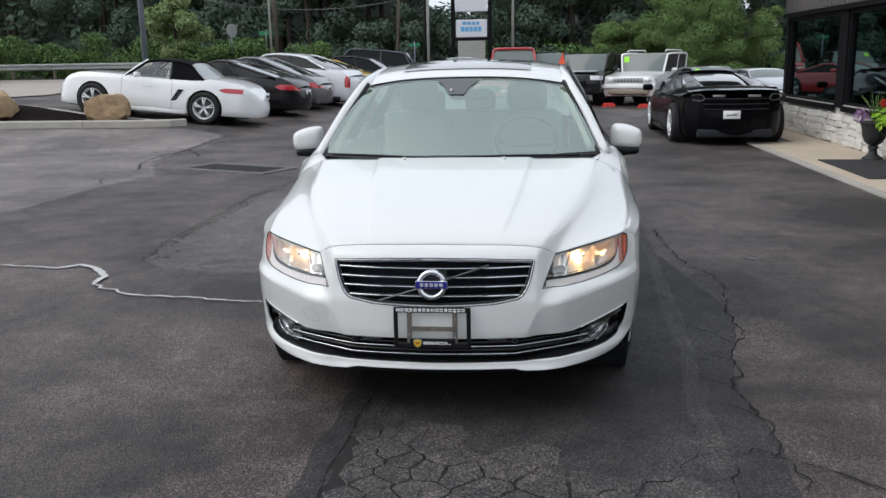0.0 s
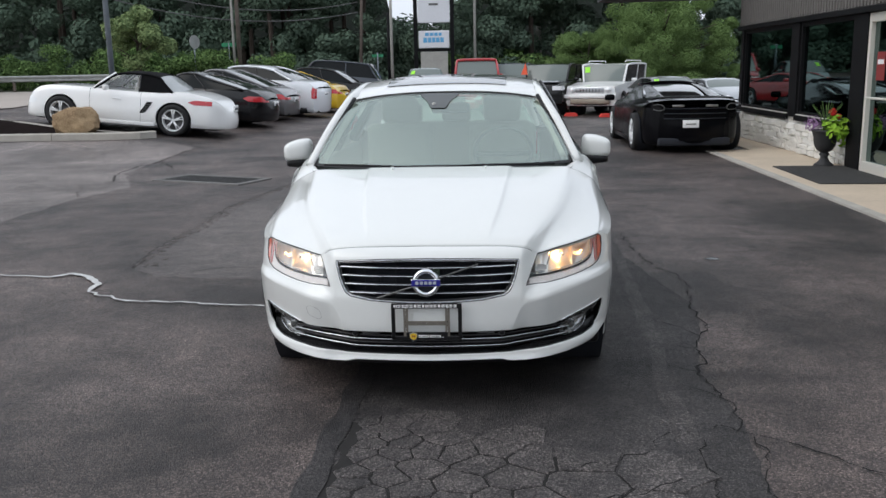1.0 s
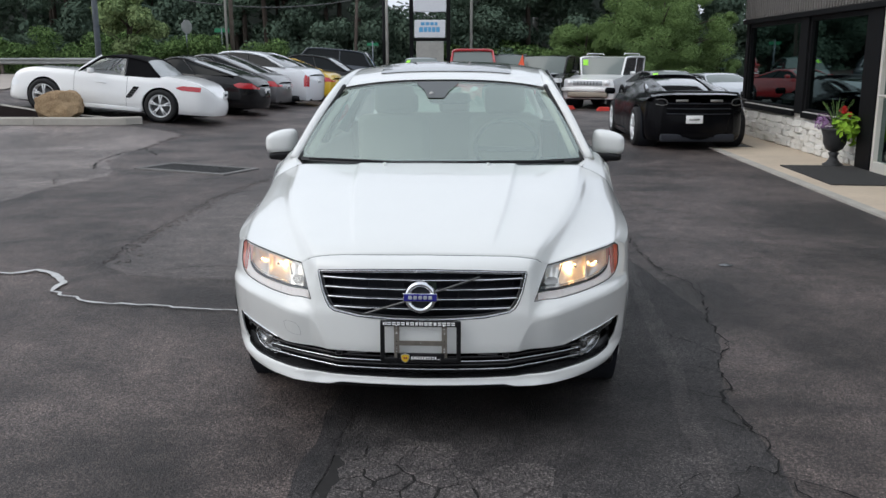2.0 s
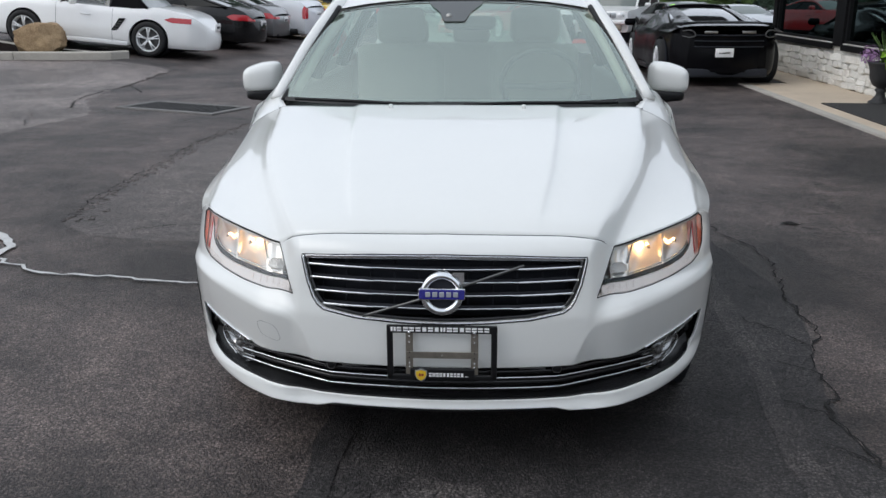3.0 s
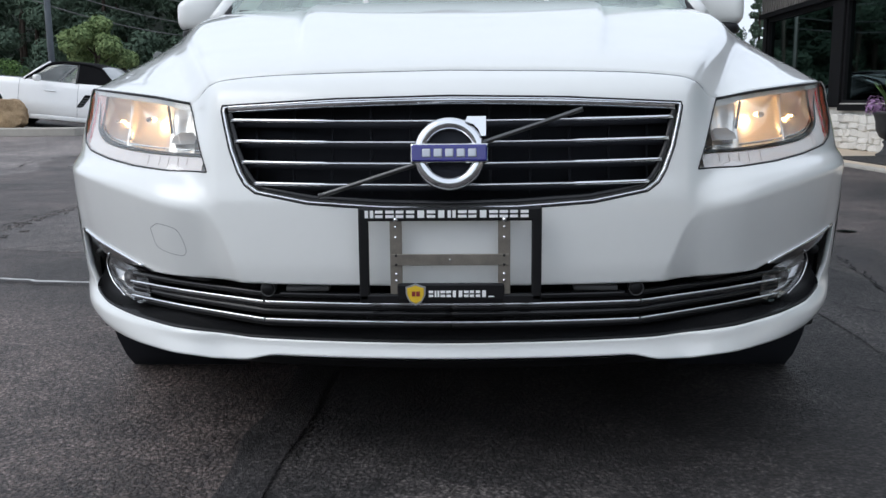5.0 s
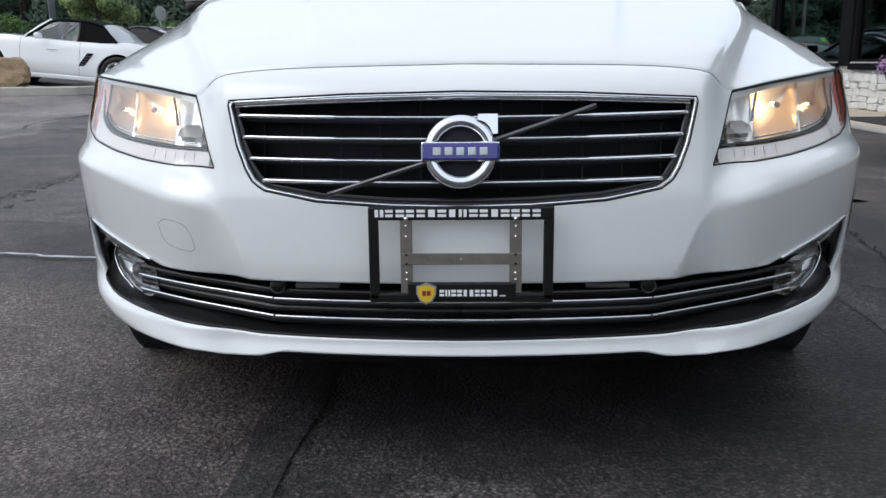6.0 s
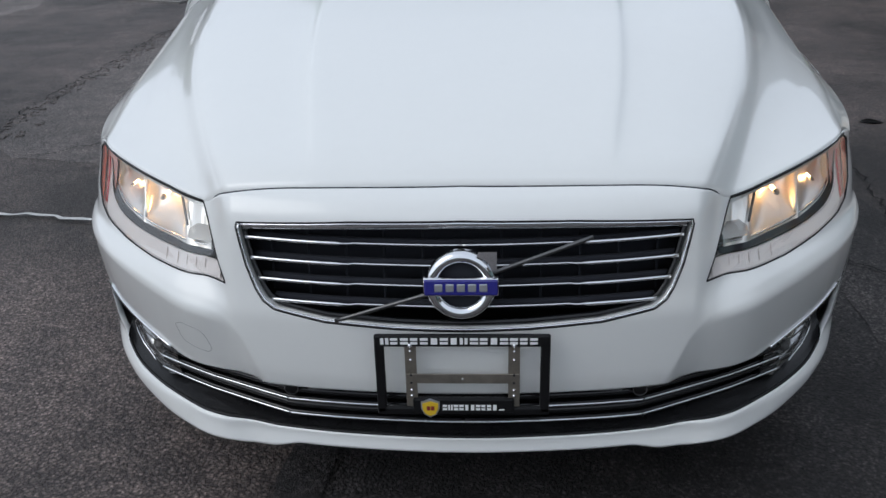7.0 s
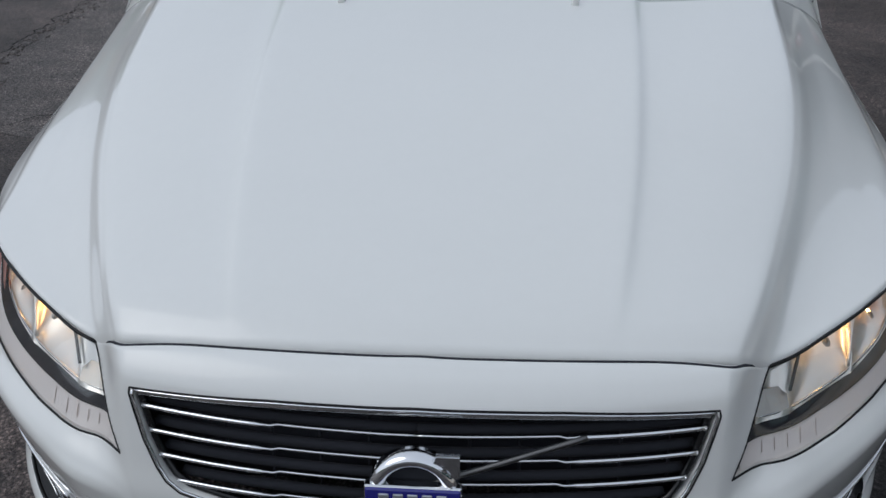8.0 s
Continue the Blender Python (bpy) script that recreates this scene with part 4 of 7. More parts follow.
# fog lamps with a black brow edged in chrome
for sg in (-1, 1):
    fog = part("fog_lamp", moved(lathe([(0.0, 0.03), (0.010, 0.026), (0.017, 0.012), (0.019, 0.0)], 28, "y"), Matrix.Translation(on_nose(sg * 0.672, 0.330, 0.022)) @ pose(0, 0, 0, 0, 0, sg * 28)), M["rim"], sedan, "clear fog lamp beside the lower intake")
    fo = [(0.612, 0.345), (0.66, 0.362), (0.722, 0.376), (0.738, 0.352), (0.724, 0.318), (0.692, 0.297), (0.645, 0.287), (0.612, 0.299)]
    fpts = dense(fo, 0.008)
    cen = np.array([0.672, 0.330])
    rings = np.stack([np.stack([on_nose(sg * (cen[0] + (q[0] - cen[0]) * k), cen[1] + (q[1] - cen[1]) * k, 0.014) for q in list(fpts) + [fpts[0]]]) for k in (0.02, 0.35, 0.7, 1.0)])
    part("fog_lens", grid(rings), M["clear"], fog)
    rimk = np.stack([np.stack([on_nose(sg * (cen[0] + (q[0] - cen[0]) * k), cen[1] + (q[1] - cen[1]) * k, b) for q in list(fpts) + [fpts[0]]]) for k, b in ((1.0, 0.014), (0.88, 0.034), (0.3, 0.048), (0.02, 0.048))])
    part("fog_bowl", grid(rimk), M["fog_chrome"], fog, "bright faceted bowl")
    for zr, xa, xb in ((0.342, 0.622, 0.722), (0.318, 0.625, 0.715), (0.303, 0.64, 0.70)):
        part("fog_rib", strip([(sg * x, zr + 0.12 * (x - 0.66)) for x in np.linspace(xa, xb, 10)], 0.0016, 0.018, 6), M["lamp_grey"], fog)
    part("fog_bulb", moved(lathe([(0, -0.012), (0.010, -0.009), (0.012, 0.0), (0.010, 0.012)], 16, "y"), Matrix.Translation(on_nose(sg * 0.672, 0.330, 0.028))), M["lamp_grey"], fog)
    ce = [(sg * x, z) for x, z in ((0.728, 0.376), (0.742, 0.352), (0.728, 0.317), (0.692, 0.294))]
    part("fog_edge", strip(spline(ce, 20), 0.0017, 0.012), M["chrome"], fog)
    brow = np.stack([np.stack([on_nose(sg * x, z0 + (z1 - z0) * k, 0.0 if k < 0.05 else 0.018 * k) for k in np.linspace(0, 1, 6)]) for x, z0, z1 in zip(np.linspace(0.60, 0.80, 24), pchip([0.60, 0.66, 0.80], [0.365, 0.383, 0.4145])(np.linspace(0.60, 0.80, 24)), pchip([0.60, 0.70, 0.80], [0.356, 0.362, 0.385])(np.linspace(0.60, 0.80, 24)))])
    part("fog_brow", grid(brow), M["brow_chrome"], fog, "smoked chrome brow")
    part("brow_chrome", strip([(sg * x, z) for x, z in spline([(0.615, 0.370), (0.66, 0.3825), (0.812, 0.4155)], 30)], 0.0030, -0.002), M["chrome"], fog)
    part("side_sensor", moved(lathe([(0, -0.004), (0.010, -0.003), (0.012, 0.02)], 20, "y"), Matrix.Translation(on_nose(sg * 0.778, 0.366, 0.03))), M["black_plastic"], fog)

# head lamps: clear lens over a pale floor, two bowls with lit bulbs, an amber end
M["bulb"] = glow("warm_bulb", (1.0, 0.56, 0.22), 18.0)
M["warm_bowl"] = mat("warm_reflector", (0.92, 0.90, 0.86), 0.30, 0.82)
lamp_d = dense(LAMP, 0.006)


def lamp_ring(sg, k, back, c=(0.655, 0.636)):
    return np.stack([on_nose(sg * (c[0] + (q[0] - c[0]) * k), c[1] + (q[1] - c[1]) * k, back) for q in list(lamp_d) + [lamp_d[0]]])


for sg in (-1, 1):
    lamp = part("headlamp", grid(np.stack([lamp_ring(sg, k, b) for k, b in ((0.992, 0.004), (0.97, 0.03), (0.96, 0.075))])), M["lamp_floor"], sedan, "lit halogen headlamp with clear lens and amber marker")
    part("lens", grid(np.stack([lamp_ring(sg, k, -0.002 * (1 - k)) for k in (0.02, 0.25, 0.5, 0.75, 0.9, 0.985)])), M["clear"], lamp, "clear curved lens")
    part("lens_gasket", strip([(sg * q[0], q[1]) for q in list(lamp_d) + [lamp_d[0]]], 0.0019, 0.001, 6), M["black_plastic"], lamp)
    part("lamp_back", grid(np.stack([lamp_ring(sg, k, b) for k, b in ((0.965, 0.07), (0.88, 0.085), (0.5, 0.12), (0.02, 0.13))])), M["mirrorlike"], lamp)
    # dark step between the floor and the bowls
    st = spline([(0.462, 0.5865), (0.56, 0.590), (0.66, 0.597), (0.735, 0.610), (0.770, 0.634), (0.785, 0.69)], 40)
    part("lamp_step", strip([(sg * x, z) for x, z in st], 0.0016, 0.022, 8), M["black_plastic"], lamp)
    gap = np.stack([np.stack([on_nose(sg * x, z + 0.0015, b) for b in (0.022, 0.034, 0.050)]) for x, z in st[:35]])
    part("lamp_gap", grid(gap), M["void"], lamp, "dark gap between shelf and bowls")
    for xr, zr in ((0.500, 0.011), (0.520, 0.012), (0.541, 0.013), (0.563, 0.015), (0.592, 0.017)):
        zt_ = float(np.interp(xr, st[:, 0], st[:, 1])) - 0.007
        part("shelf_rib", tube([on_nose(sg * (xr + 0.10 * (z - zt_)), z, 0.004 + 0.018 * (z - 0.560) / (zt_ + 0.003 - 0.560) - 0.0008) for z in np.linspace(zt_ - zr, zt_, 6)], 0.0007, 5), M["rib_pink"], lamp)
    part("lamp_step_edge", strip([(sg * x, z + 0.007) for x, z in st], 0.0025, 0.05, 6), M["chrome"], lamp)
    fl = np.stack([np.stack([on_nose(sg * x, zb + (z - 0.004 - zb) * k, 0.006 + 0.018 * k) for k in np.linspace(0, 1, 5)]) for x, z, zb in zip(st[:, 0], st[:, 1], np.interp(st[:, 0], [0.446, 0.53, 0.62, 0.70, 0.774, 0.81], [0.560, 0.561, 0.567, 0.577, 0.591, 0.62]))])
    part("lamp_shelf", grid(fl), M["lamp_floor"], lamp, "pale ribbed shelf under the bowls")
    # fluted reflector, deepest round the lit bulb
    rx = np.linspace(0.495, 0.800, 110)
    zlo = np.interp(rx, st[:, 0], st[:, 1])
    zhi = np.interp(rx, [0.495, 0.505, 0.58, 0.70, 0.79], [0.655, 0.676, 0.688, 0.701, 0.709])
    def bowl(x, k):
        """How far the bright reflector lies behind the lens."""
        up = math.sin(math.pi * min(1.0, max(0.0, k))) ** 0.6
        main = math.sqrt(max(0.0, 1 - ((x - 0.612) / 0.058) ** 2))
        outer = math.sqrt(max(0.0, 1 - ((x - 0.722) / 0.046) ** 2))
        return 0.044 + up * (0.062 * main + 0.048 * outer + 0.018 * math.exp(-((x - 0.520) / 0.018) ** 2))
    refl = np.stack([np.stack([on_nose(sg * x, zl + (zh - zl) * k, bowl(x, k)) for k in np.linspace(0, 1, 18)]) for x, zl, zh in zip(rx, zlo, zhi)])
    part("reflector", grid(refl), M["warm_bowl"], lamp, "bright reflector with two round bowls")
    blk = np.stack([np.stack([on_nose(sg * x, zl + (0.628 - zl) * k, 0.034 + 0.020 * k) for k in np.linspace(0, 1, 5)]) for x, zl in ((0.492, 0.606), (0.51, 0.607), (0.53, 0.607), (0.546, 0.608))])
    part("lamp_block", grid(blk), M["satin"], lamp, "silver block at the inner end")
    part("lamp_divider", tube([on_nose(sg * (0.548 + (z - 0.63) * 0.4), z, 0.036) for z in np.linspace(0.628, 0.678, 6)], 0.0026, 6), M["lamp_grey"], lamp)
    part("reflector_edge", tube([on_nose(sg * (0.668 + (z - 0.63) * 0.2), z, 0.046) for z in np.linspace(0.612, 0.695, 8)], 0.003, 6), M["warm_bowl"], lamp)
    for bx, bz, bk, br in ((0.625, 0.652, 0.070, 0.0048), (0.725, 0.648, 0.072, 0.0028)):
        part("bulb", moved(lathe([(0, -0.014), (br * 0.7, -0.010), (br, 0.0), (br * 0.8, 0.022)], 14, "y"), Matrix.Translation(on_nose(sg * bx, bz, bk))), M["bulb"], lamp)
        part("bulb_shield", moved(lathe([(0, -0.021), (br * 0.9, -0.019), (br * 1.25, -0.012), (br * 1.25, -0.006)], 16, "y"), Matrix.Translation(on_nose(sg * bx, bz, bk))), M["satin"], lamp)
    am = np.stack([np.stack([on_nose(sg * x, z, 0.005) for z in np.linspace(0.602 + (0.818 - x) * -0.2, 0.712, 10)]) for x in np.linspace(0.803, 0.8255, 8)])
    part("amber_marker", grid(am), M["amber"], lamp, "amber side marker")
    pk = np.stack([np.stack([on_nose(sg * x, z, 0.012 + 0.5 * (0.803 - x)) for z in np.linspace(0.598 + 0.25 * (0.803 - x), 0.7105, 10)]) for x in np.linspace(0.768, 0.803, 8)])
    part("marker_inner", grid(pk), M["pink_lens"], lamp, "rosy inner band of the marker")
    part("eyelid", strip([(sg * x, z) for x, z in spline([(0.503, 0.684), (0.58, 0.6962), (0.70, 0.7092), (0.812, 0.719)], 30)], 0.0026, 0.001, 6), M["black_plastic"], lamp)
    part("amber_flute", tube([on_nose(sg * (0.787 - (z - 0.62) * 0.05), z, 0.006) for z in np.linspace(0.612, 0.700, 8)], 0.0018, 6), M["red_lamp"], lamp, "thin red flute in the marker")

# number-plate frame with its steel bracket; the lettering is left as plain bars
py = -0.006
plate = part("plate_frame", join(box(-0.158, 0.158, py - 0.004, py + 0.006, 0.4800, 0.504, 0.004, 3), box(-0.158, -0.1405, py - 0.004, py + 0.006, 0.340, 0.488, 0.003),
                                 box(0.1405, 0.158, py - 0.004, py + 0.006, 0.340, 0.488, 0.003), box(-0.158, 0.158, py - 0.004, py + 0.006, 0.336, 0.352, 0.003), box(-0.092, 0.094, py - 0.005, py + 0.006, 0.340, 0.371, 0.003)), M["black_plastic"], sedan, "black plate frame with no plate in it", smooth=False)
rnd = random.Random(2)


def print_bars(x0, x1, z0, z1, cell, y, seed):
    """A line of unreadable print: one or two short plain bars in each cell."""
    r, x = random.Random(seed), x0
    while x + cell < x1:
        w = cell * r.uniform(0.72, 0.84)
        kind = r.choice((0, 1, 1, 2))
        if kind == 0:
            shapes = [(x, x + w * 0.40, z0, z1), (x + w * 0.60, x + w, z0, z1)]
        elif kind == 1:
            shapes = [(x, x + w, z1 - (z1 - z0) * 0.40, z1), (x, x + w, z0, z0 + (z1 - z0) * 0.38)]
        else:
            shapes = [(x + w * 0.12, x + w * 0.88, z0, z1)]
        for q in shapes:
            part("frame_print", box(q[0], q[1], y, y + 0.0016, q[2], q[3]), M["white_print"], plate, smooth=False)
        x += cell


print_bars(-0.146, 0.147, 0.4862, 0.4990, 0.0178, py - 0.0046, 2)
for sg in (-1, 1):
    part("bracket_strip", box(sg * 0.0935 - 0.0105, sg * 0.0935 + 0.0105, py + 0.001, py + 0.004, 0.345, 0.494, 0.001), M["dull_steel"], plate, "bare steel bracket strip", smooth=False)
    for z in (0.483, 0.47, 0.452, 0.420, 0.404, 0.388, 0.376):
        big = z in (0.483,)
        part("bolt", moved(lathe([(0, -0.006 if big else -0.003), (0.004 if big else 0.0022, -0.004 if big else -0.002), (0.0055 if big else 0.0028, 0.001)], 14, "y"), Matrix.Translation((sg * 0.0935, py, z))), M["chrome"] if z not in (0.42, 0.404) else M["black_plastic"], plate)
part("bracket_cross", box(-0.103, 0.103, py - 0.0015, py + 0.0012, 0.4025, 0.4225, 0.001), M["dull_steel"], plate, "bare steel bracket strip", smooth=False)
part("bolt", moved(lathe([(0, -0.003), (0.002, -0.002), (0.003, 0.001)], 12, "y"), Matrix.Translation((0.0, py - 0.001, 0.4125))), M["satin"], plate)
shield = [(-0.0775, 0.366), (-0.069, 0.3685), (-0.060, 0.372), (-0.051, 0.3685), (-0.0425, 0.366), (-0.043, 0.352), (-0.049, 0.340), (-0.060, 0.3335), (-0.071, 0.340), (-0.077, 0.352)]
part("shield", prism(shield, py - 0.0085, py - 0.004), M["badge_silver"], plate, "yellow shield emblem", smooth=False)
part("shield_face", prism([(-0.060 + (x + 0.060) * 0.84, 0.3535 + (z - 0.3535) * 0.84) for x, z in shield], py - 0.0095, py - 0.006), M["yellow_print"], plate, smooth=False)
for x0, x1 in ((-0.0665, -0.0605), (-0.059, -0.0525)):
    part("shield_bar", box(x0, x1, py - 0.0102, py - 0.009, 0.350, 0.3585), M["red_print"], plate, smooth=False)
print_bars(-0.0375, 0.068, 0.3475, 0.3590, 0.0102, py - 0.0058, 5)
part("frame_print", box(0.066, 0.076, py - 0.0058, py - 0.0045, 0.3475, 0.3495), M["white_print"], plate, smooth=False)


# sides: fenders, doors and quarters, with round wheel arches
WB0, WB1, WR = 0.965, 3.80, 0.325
belt = pchip([0.62, 0.80, 1.0, 1.39, 1.6, 2.4, 3.4, 4.2, 4.8], [0.695, 0.715, 0.737, 0.80, 0.925, 0.955, 0.985, 0.975, 0.90])
wide_ = pchip([0.55, 1.1, 1.8, 2.6, 3.6, 4.2, 4.6, 4.8], [0.93, 0.937, 0.936, 0.934, 0.925, 0.90, 0.84, 0.76])


def flank(Y, Z):
    back_off = lean_o(Z) * (1 - sstep((Y - 0.55) / 0.5))
    w = np.where(Y < 1.1, np.interp(Y - back_off, plan[:, 1], plan[:, 0]), wide_(Y))
    t = (Z - 0.19) / (belt(Y) - 0.19)
    tuck = 0.03 * np.clip(t - 0.55, 0, 1) ** 1.5 * 2 * sstep((Y - 1.2) / 0.5)
    return np.stack([w * (1 - 0.021 * sstep((0.50 - Z) / 0.32) - 0.014 * sstep((0.34 - Z) / 0.13)) - tuck, Y, Z], axis=-1)


# hood and fenders: columns of the surface from the middle outwards, each from nose to cowl
COLS = [
    [(0, 0.121, 0.740), (0, 0.16, 0.765), (0, 0.28, 0.812), (0, 0.5, 0.872), (0, 0.8, 0.935), (0, 1.14, 0.984)],
    [(0.13, 0.123, 0.739), (0.137, 0.163, 0.764), (0.146, 0.28, 0.811), (0.162, 0.5, 0.871), (0.176, 0.8, 0.934), (0.19, 1.145, 0.983)],
    [(0.255, 0.128, 0.736), (0.265, 0.17, 0.763), (0.285, 0.28, 0.808), (0.32, 0.5, 0.868), (0.352, 0.8, 0.932), (0.383, 1.16, 0.982)],
    [(0.275, 0.129, 0.7355), (0.290, 0.172, 0.761), (0.316, 0.29, 0.803), (0.355, 0.52, 0.862), (0.390, 0.82, 0.924), (0.420, 1.17, 0.972)],
    [(0.37, 0.140, 0.730), (0.388, 0.185, 0.757), (0.432, 0.32, 0.799), (0.503, 0.56, 0.856), (0.558, 0.84, 0.914), (0.605, 1.22, 0.968)],
    [(0.438, 0.151, 0.722), (0.466, 0.21, 0.754), (0.523, 0.36, 0.794), (0.604, 0.60, 0.847), (0.667, 0.87, 0.902), (0.728, 1.28, 0.960)],
    [(0.458, 0.162, 0.712), (0.488, 0.225, 0.744), (0.549, 0.375, 0.785), (0.630, 0.61, 0.837), (0.693, 0.88, 0.890), (0.750, 1.30, 0.948)],
    [(0.508, 0.2025, 0.6865), (0.537, 0.265, 0.717), (0.590, 0.405, 0.762), (0.666, 0.635, 0.817), (0.724, 0.90, 0.869), (0.780, 1.33, 0.935)],
    [(0.58, 0.2490, 0.6995), (0.60, 0.315, 0.720), (0.645, 0.45, 0.755), (0.71, 0.665, 0.801), (0.760, 0.92, 0.848), (0.812, 1.35, 0.919)],
    [(0.70, 0.3540, 0.7125), (0.712, 0.42, 0.728), (0.735, 0.53, 0.749), (0.775, 0.71, 0.783), (0.812, 0.95, 0.825), (0.848, 1.37, 0.899)],
    [(0.80, 0.4760, 0.7222), (0.806, 0.53, 0.729), (0.818, 0.61, 0.742), (0.845, 0.76, 0.764), (0.868, 0.98, 0.795), (0.888, 1.38, 0.868)],
    [(0.830, 0.545, 0.716), (0.836, 0.57, 0.720), (0.848, 0.645, 0.731), (0.872, 0.785, 0.748), (0.890, 1.0, 0.776), (0.904, 1.385, 0.845)],
    [(0.862, 0.607, 0.690), (0.866, 0.625, 0.692), (0.876, 0.67, 0.702), (0.893, 0.80, 0.715), (0.905, 1.01, 0.737), (0.914, 1.39, 0.80)],
]
COLS = [[(c[0][0], c[0][1] + (0.003 if c[0][0] < 0.5 else 0.0), c[0][2])] + c[1:] for c in COLS]
COLS[-1] = [(float(flank(np.array(y), np.array(z))[0]), y, z) for x, y, z in COLS[-1]]
NV = 70
cols = np.stack([spline(c, NV) for c in COLS])            # column, along, xyz
us = np.linspace(0, len(COLS) - 1, 150)
top = np.stack([np.stack([pchip(range(len(COLS)), cols[:, j, k])(us) for k in range(3)], axis=1) for j in range(NV)], axis=1)
hv, hf = grid(top)
rimf = np.stack([top[:, 0], top[:, 0] + np.array([0, 0.003, -0.016])], axis=0)
rv, rf = grid(rimf)
rearf = np.stack([top[:, -1], top[:, -1] + np.array([0, 0.012, -0.05])], axis=0)
kv, kf = grid(rearf)
hood_geo = join((hv, hf), (rv, rf), (kv, kf))
hood = part("hood", join(hood_geo, mirror(hood_geo)), M["white"], sedan, "smooth white hood with two long creases", weld=True)
for sg in (-1, 1):
    part("washer_nozzle", moved(box(-0.008, 0.008, -0.010, 0.010, -0.012, 0.007, 0.004, 3), Matrix.Translation((sg * 0.26, 1.105, 0.984))), M["white"], hood, "small white washer nozzle")
for sg in (-1, 1):
    e0 = top[us >= 6.0, -1]
    tq = np.linspace(0, 1, len(e0))
    far_edge = np.stack([np.array([0.85 + 0.075 * q, 1.72 - 0.02 * q, 0.985 - 0.075 * q ** 2]) for q in tq])
    cc = np.stack([e0 * (1 - k) + far_edge * k + np.array([0, 0, 0.012]) * math.sin(math.pi * k) for k in np.linspace(0, 1, 8)])
    g = grid(cc)
    part("fender_corner", mirror(g) if sg < 0 else g, M["white"], sedan)
for sg in (-1, 1):
    la = spline([(0.75, 1.30, 0.948), (0.80, 1.50, 0.972), (0.85, 1.72, 0.985)], 14)
    lb = spline([(0.715, 1.285, 0.952), (0.765, 1.44, 0.962), (0.80, 1.64, 1.03)], 14)
    g = grid(np.stack([la * (1 - k) + lb * k + np.array([0, 0, 0.004]) for k in np.linspace(0, 1, 5)]))
    part("cowl_corner", mirror(g) if sg < 0 else g, M["white"], sedan)
# dark joint under the hood's leading edge
seam_l = [np.array([x, *(lambda q: (q[1] + 0.0055, q[2] - 0.0015))(on_nose(x, float(top_z(abs(x)))))]) for x in np.linspace(-0.505, 0.505, 120)]
part("hood_joint", tube(seam_l, 0.0032, 6), M["void"], sedan)

y_end = float(np.interp(s_end, PS, plan[:, 1]))
TG = np.repeat(np.linspace(0, 1, 50)[None, :], 330, 0)
ZS = 0.206 + (0.69 - 0.206) * TG
YG = (y_end + lean_o(ZS) + 0.26 * 0) + (4.8 - y_end - lean_o(ZS)) * np.linspace(0, 1, 330)[:, None]
ZS = 0.206 + (belt(YG) - 0.206) * TG
arches = [[(c + 0.368 * math.cos(a), WR + 0.368 * math.sin(a)) for a in np.linspace(0, 2 * math.pi, 90)[:-1]] for c in (WB0, WB1)]
flk = cut_sheet(YG, ZS, flank, arches, rim=0.06, way=(-1, 0, 0))
for sg in (-1, 1):
    part("side_panel", mirror(flk) if sg < 0 else flk, M["white"], sedan, weld=True)
    for yy in (1.55, 2.55, 3.45):
        zz = np.linspace(0.24, float(belt(yy)) - 0.01, 24)
        q = flank(np.full(24, yy), zz)
        part("door_seam", tube(q * np.array([sg, 1, 1]) + np.array([sg * 0.0005, 0, 0]), 0.0025, 5), M["lamp_grey"], sedan)
    for yy in (2.35, 3.25):
        q = flank(np.linspace(yy, yy + 0.19, 10), np.full(10, 0.80)) * np.array([sg, 1, 1]) + np.array([sg * 0.022, 0, 0])
        part("door_handle", tube(q, 0.011, 8), M["white"], sedan)
# tail, boot lid and underside
tail = np.stack([np.stack([np.array([x * float(wide_(4.8)) * (1 - 0.05 * (1 - z) ), 4.8 + 0.10 * math.cos(x * 1.45) * (0.6 + 0.4 * math.sin(z * 3.1)), 0.22 + z * 0.68]) for z in np.linspace(0, 1, 16)]) for x in np.linspace(-1, 1, 30)])
part("rear_bumper", grid(tail), M["white"], sedan)
boot = np.stack([np.stack([np.array([x * float(wide_(y)) * 0.985, y + (0.10 * math.cos(x * 1.45) * (y - 4.1) / 0.7 if y > 4.1 else 0), float(belt(y)) + 0.06 * (1 - x * x) * (1 - 0.4 * (y - 4.1))]) for x in np.linspace(-1, 1, 30)]) for y in np.linspace(4.1, 4.8, 16)])
part("boot_lid", grid(boot), M["white"], sedan)
part("floor_pan", box(-0.82, 0.82, 0.45, 4.7, 0.17, 0.24, 0.02), M["black_plastic"], sedan)
for sg in (-1, 1):
    part("tail_lamp", box(sg * 0.62 - 0.12, sg * 0.62 + 0.12, 4.78, 4.87, 0.68, 0.92, 0.03), M["red_lamp"], sedan)
    for c in (WB0, WB1):
        part("wheel_well", lathe([(0.0, sg * 0.55), (0.30, sg * 0.55), (0.40, sg * 0.56), (0.40, sg * 0.86)], 32, "x"), M["void"], sedan).location = (0, c, WR)


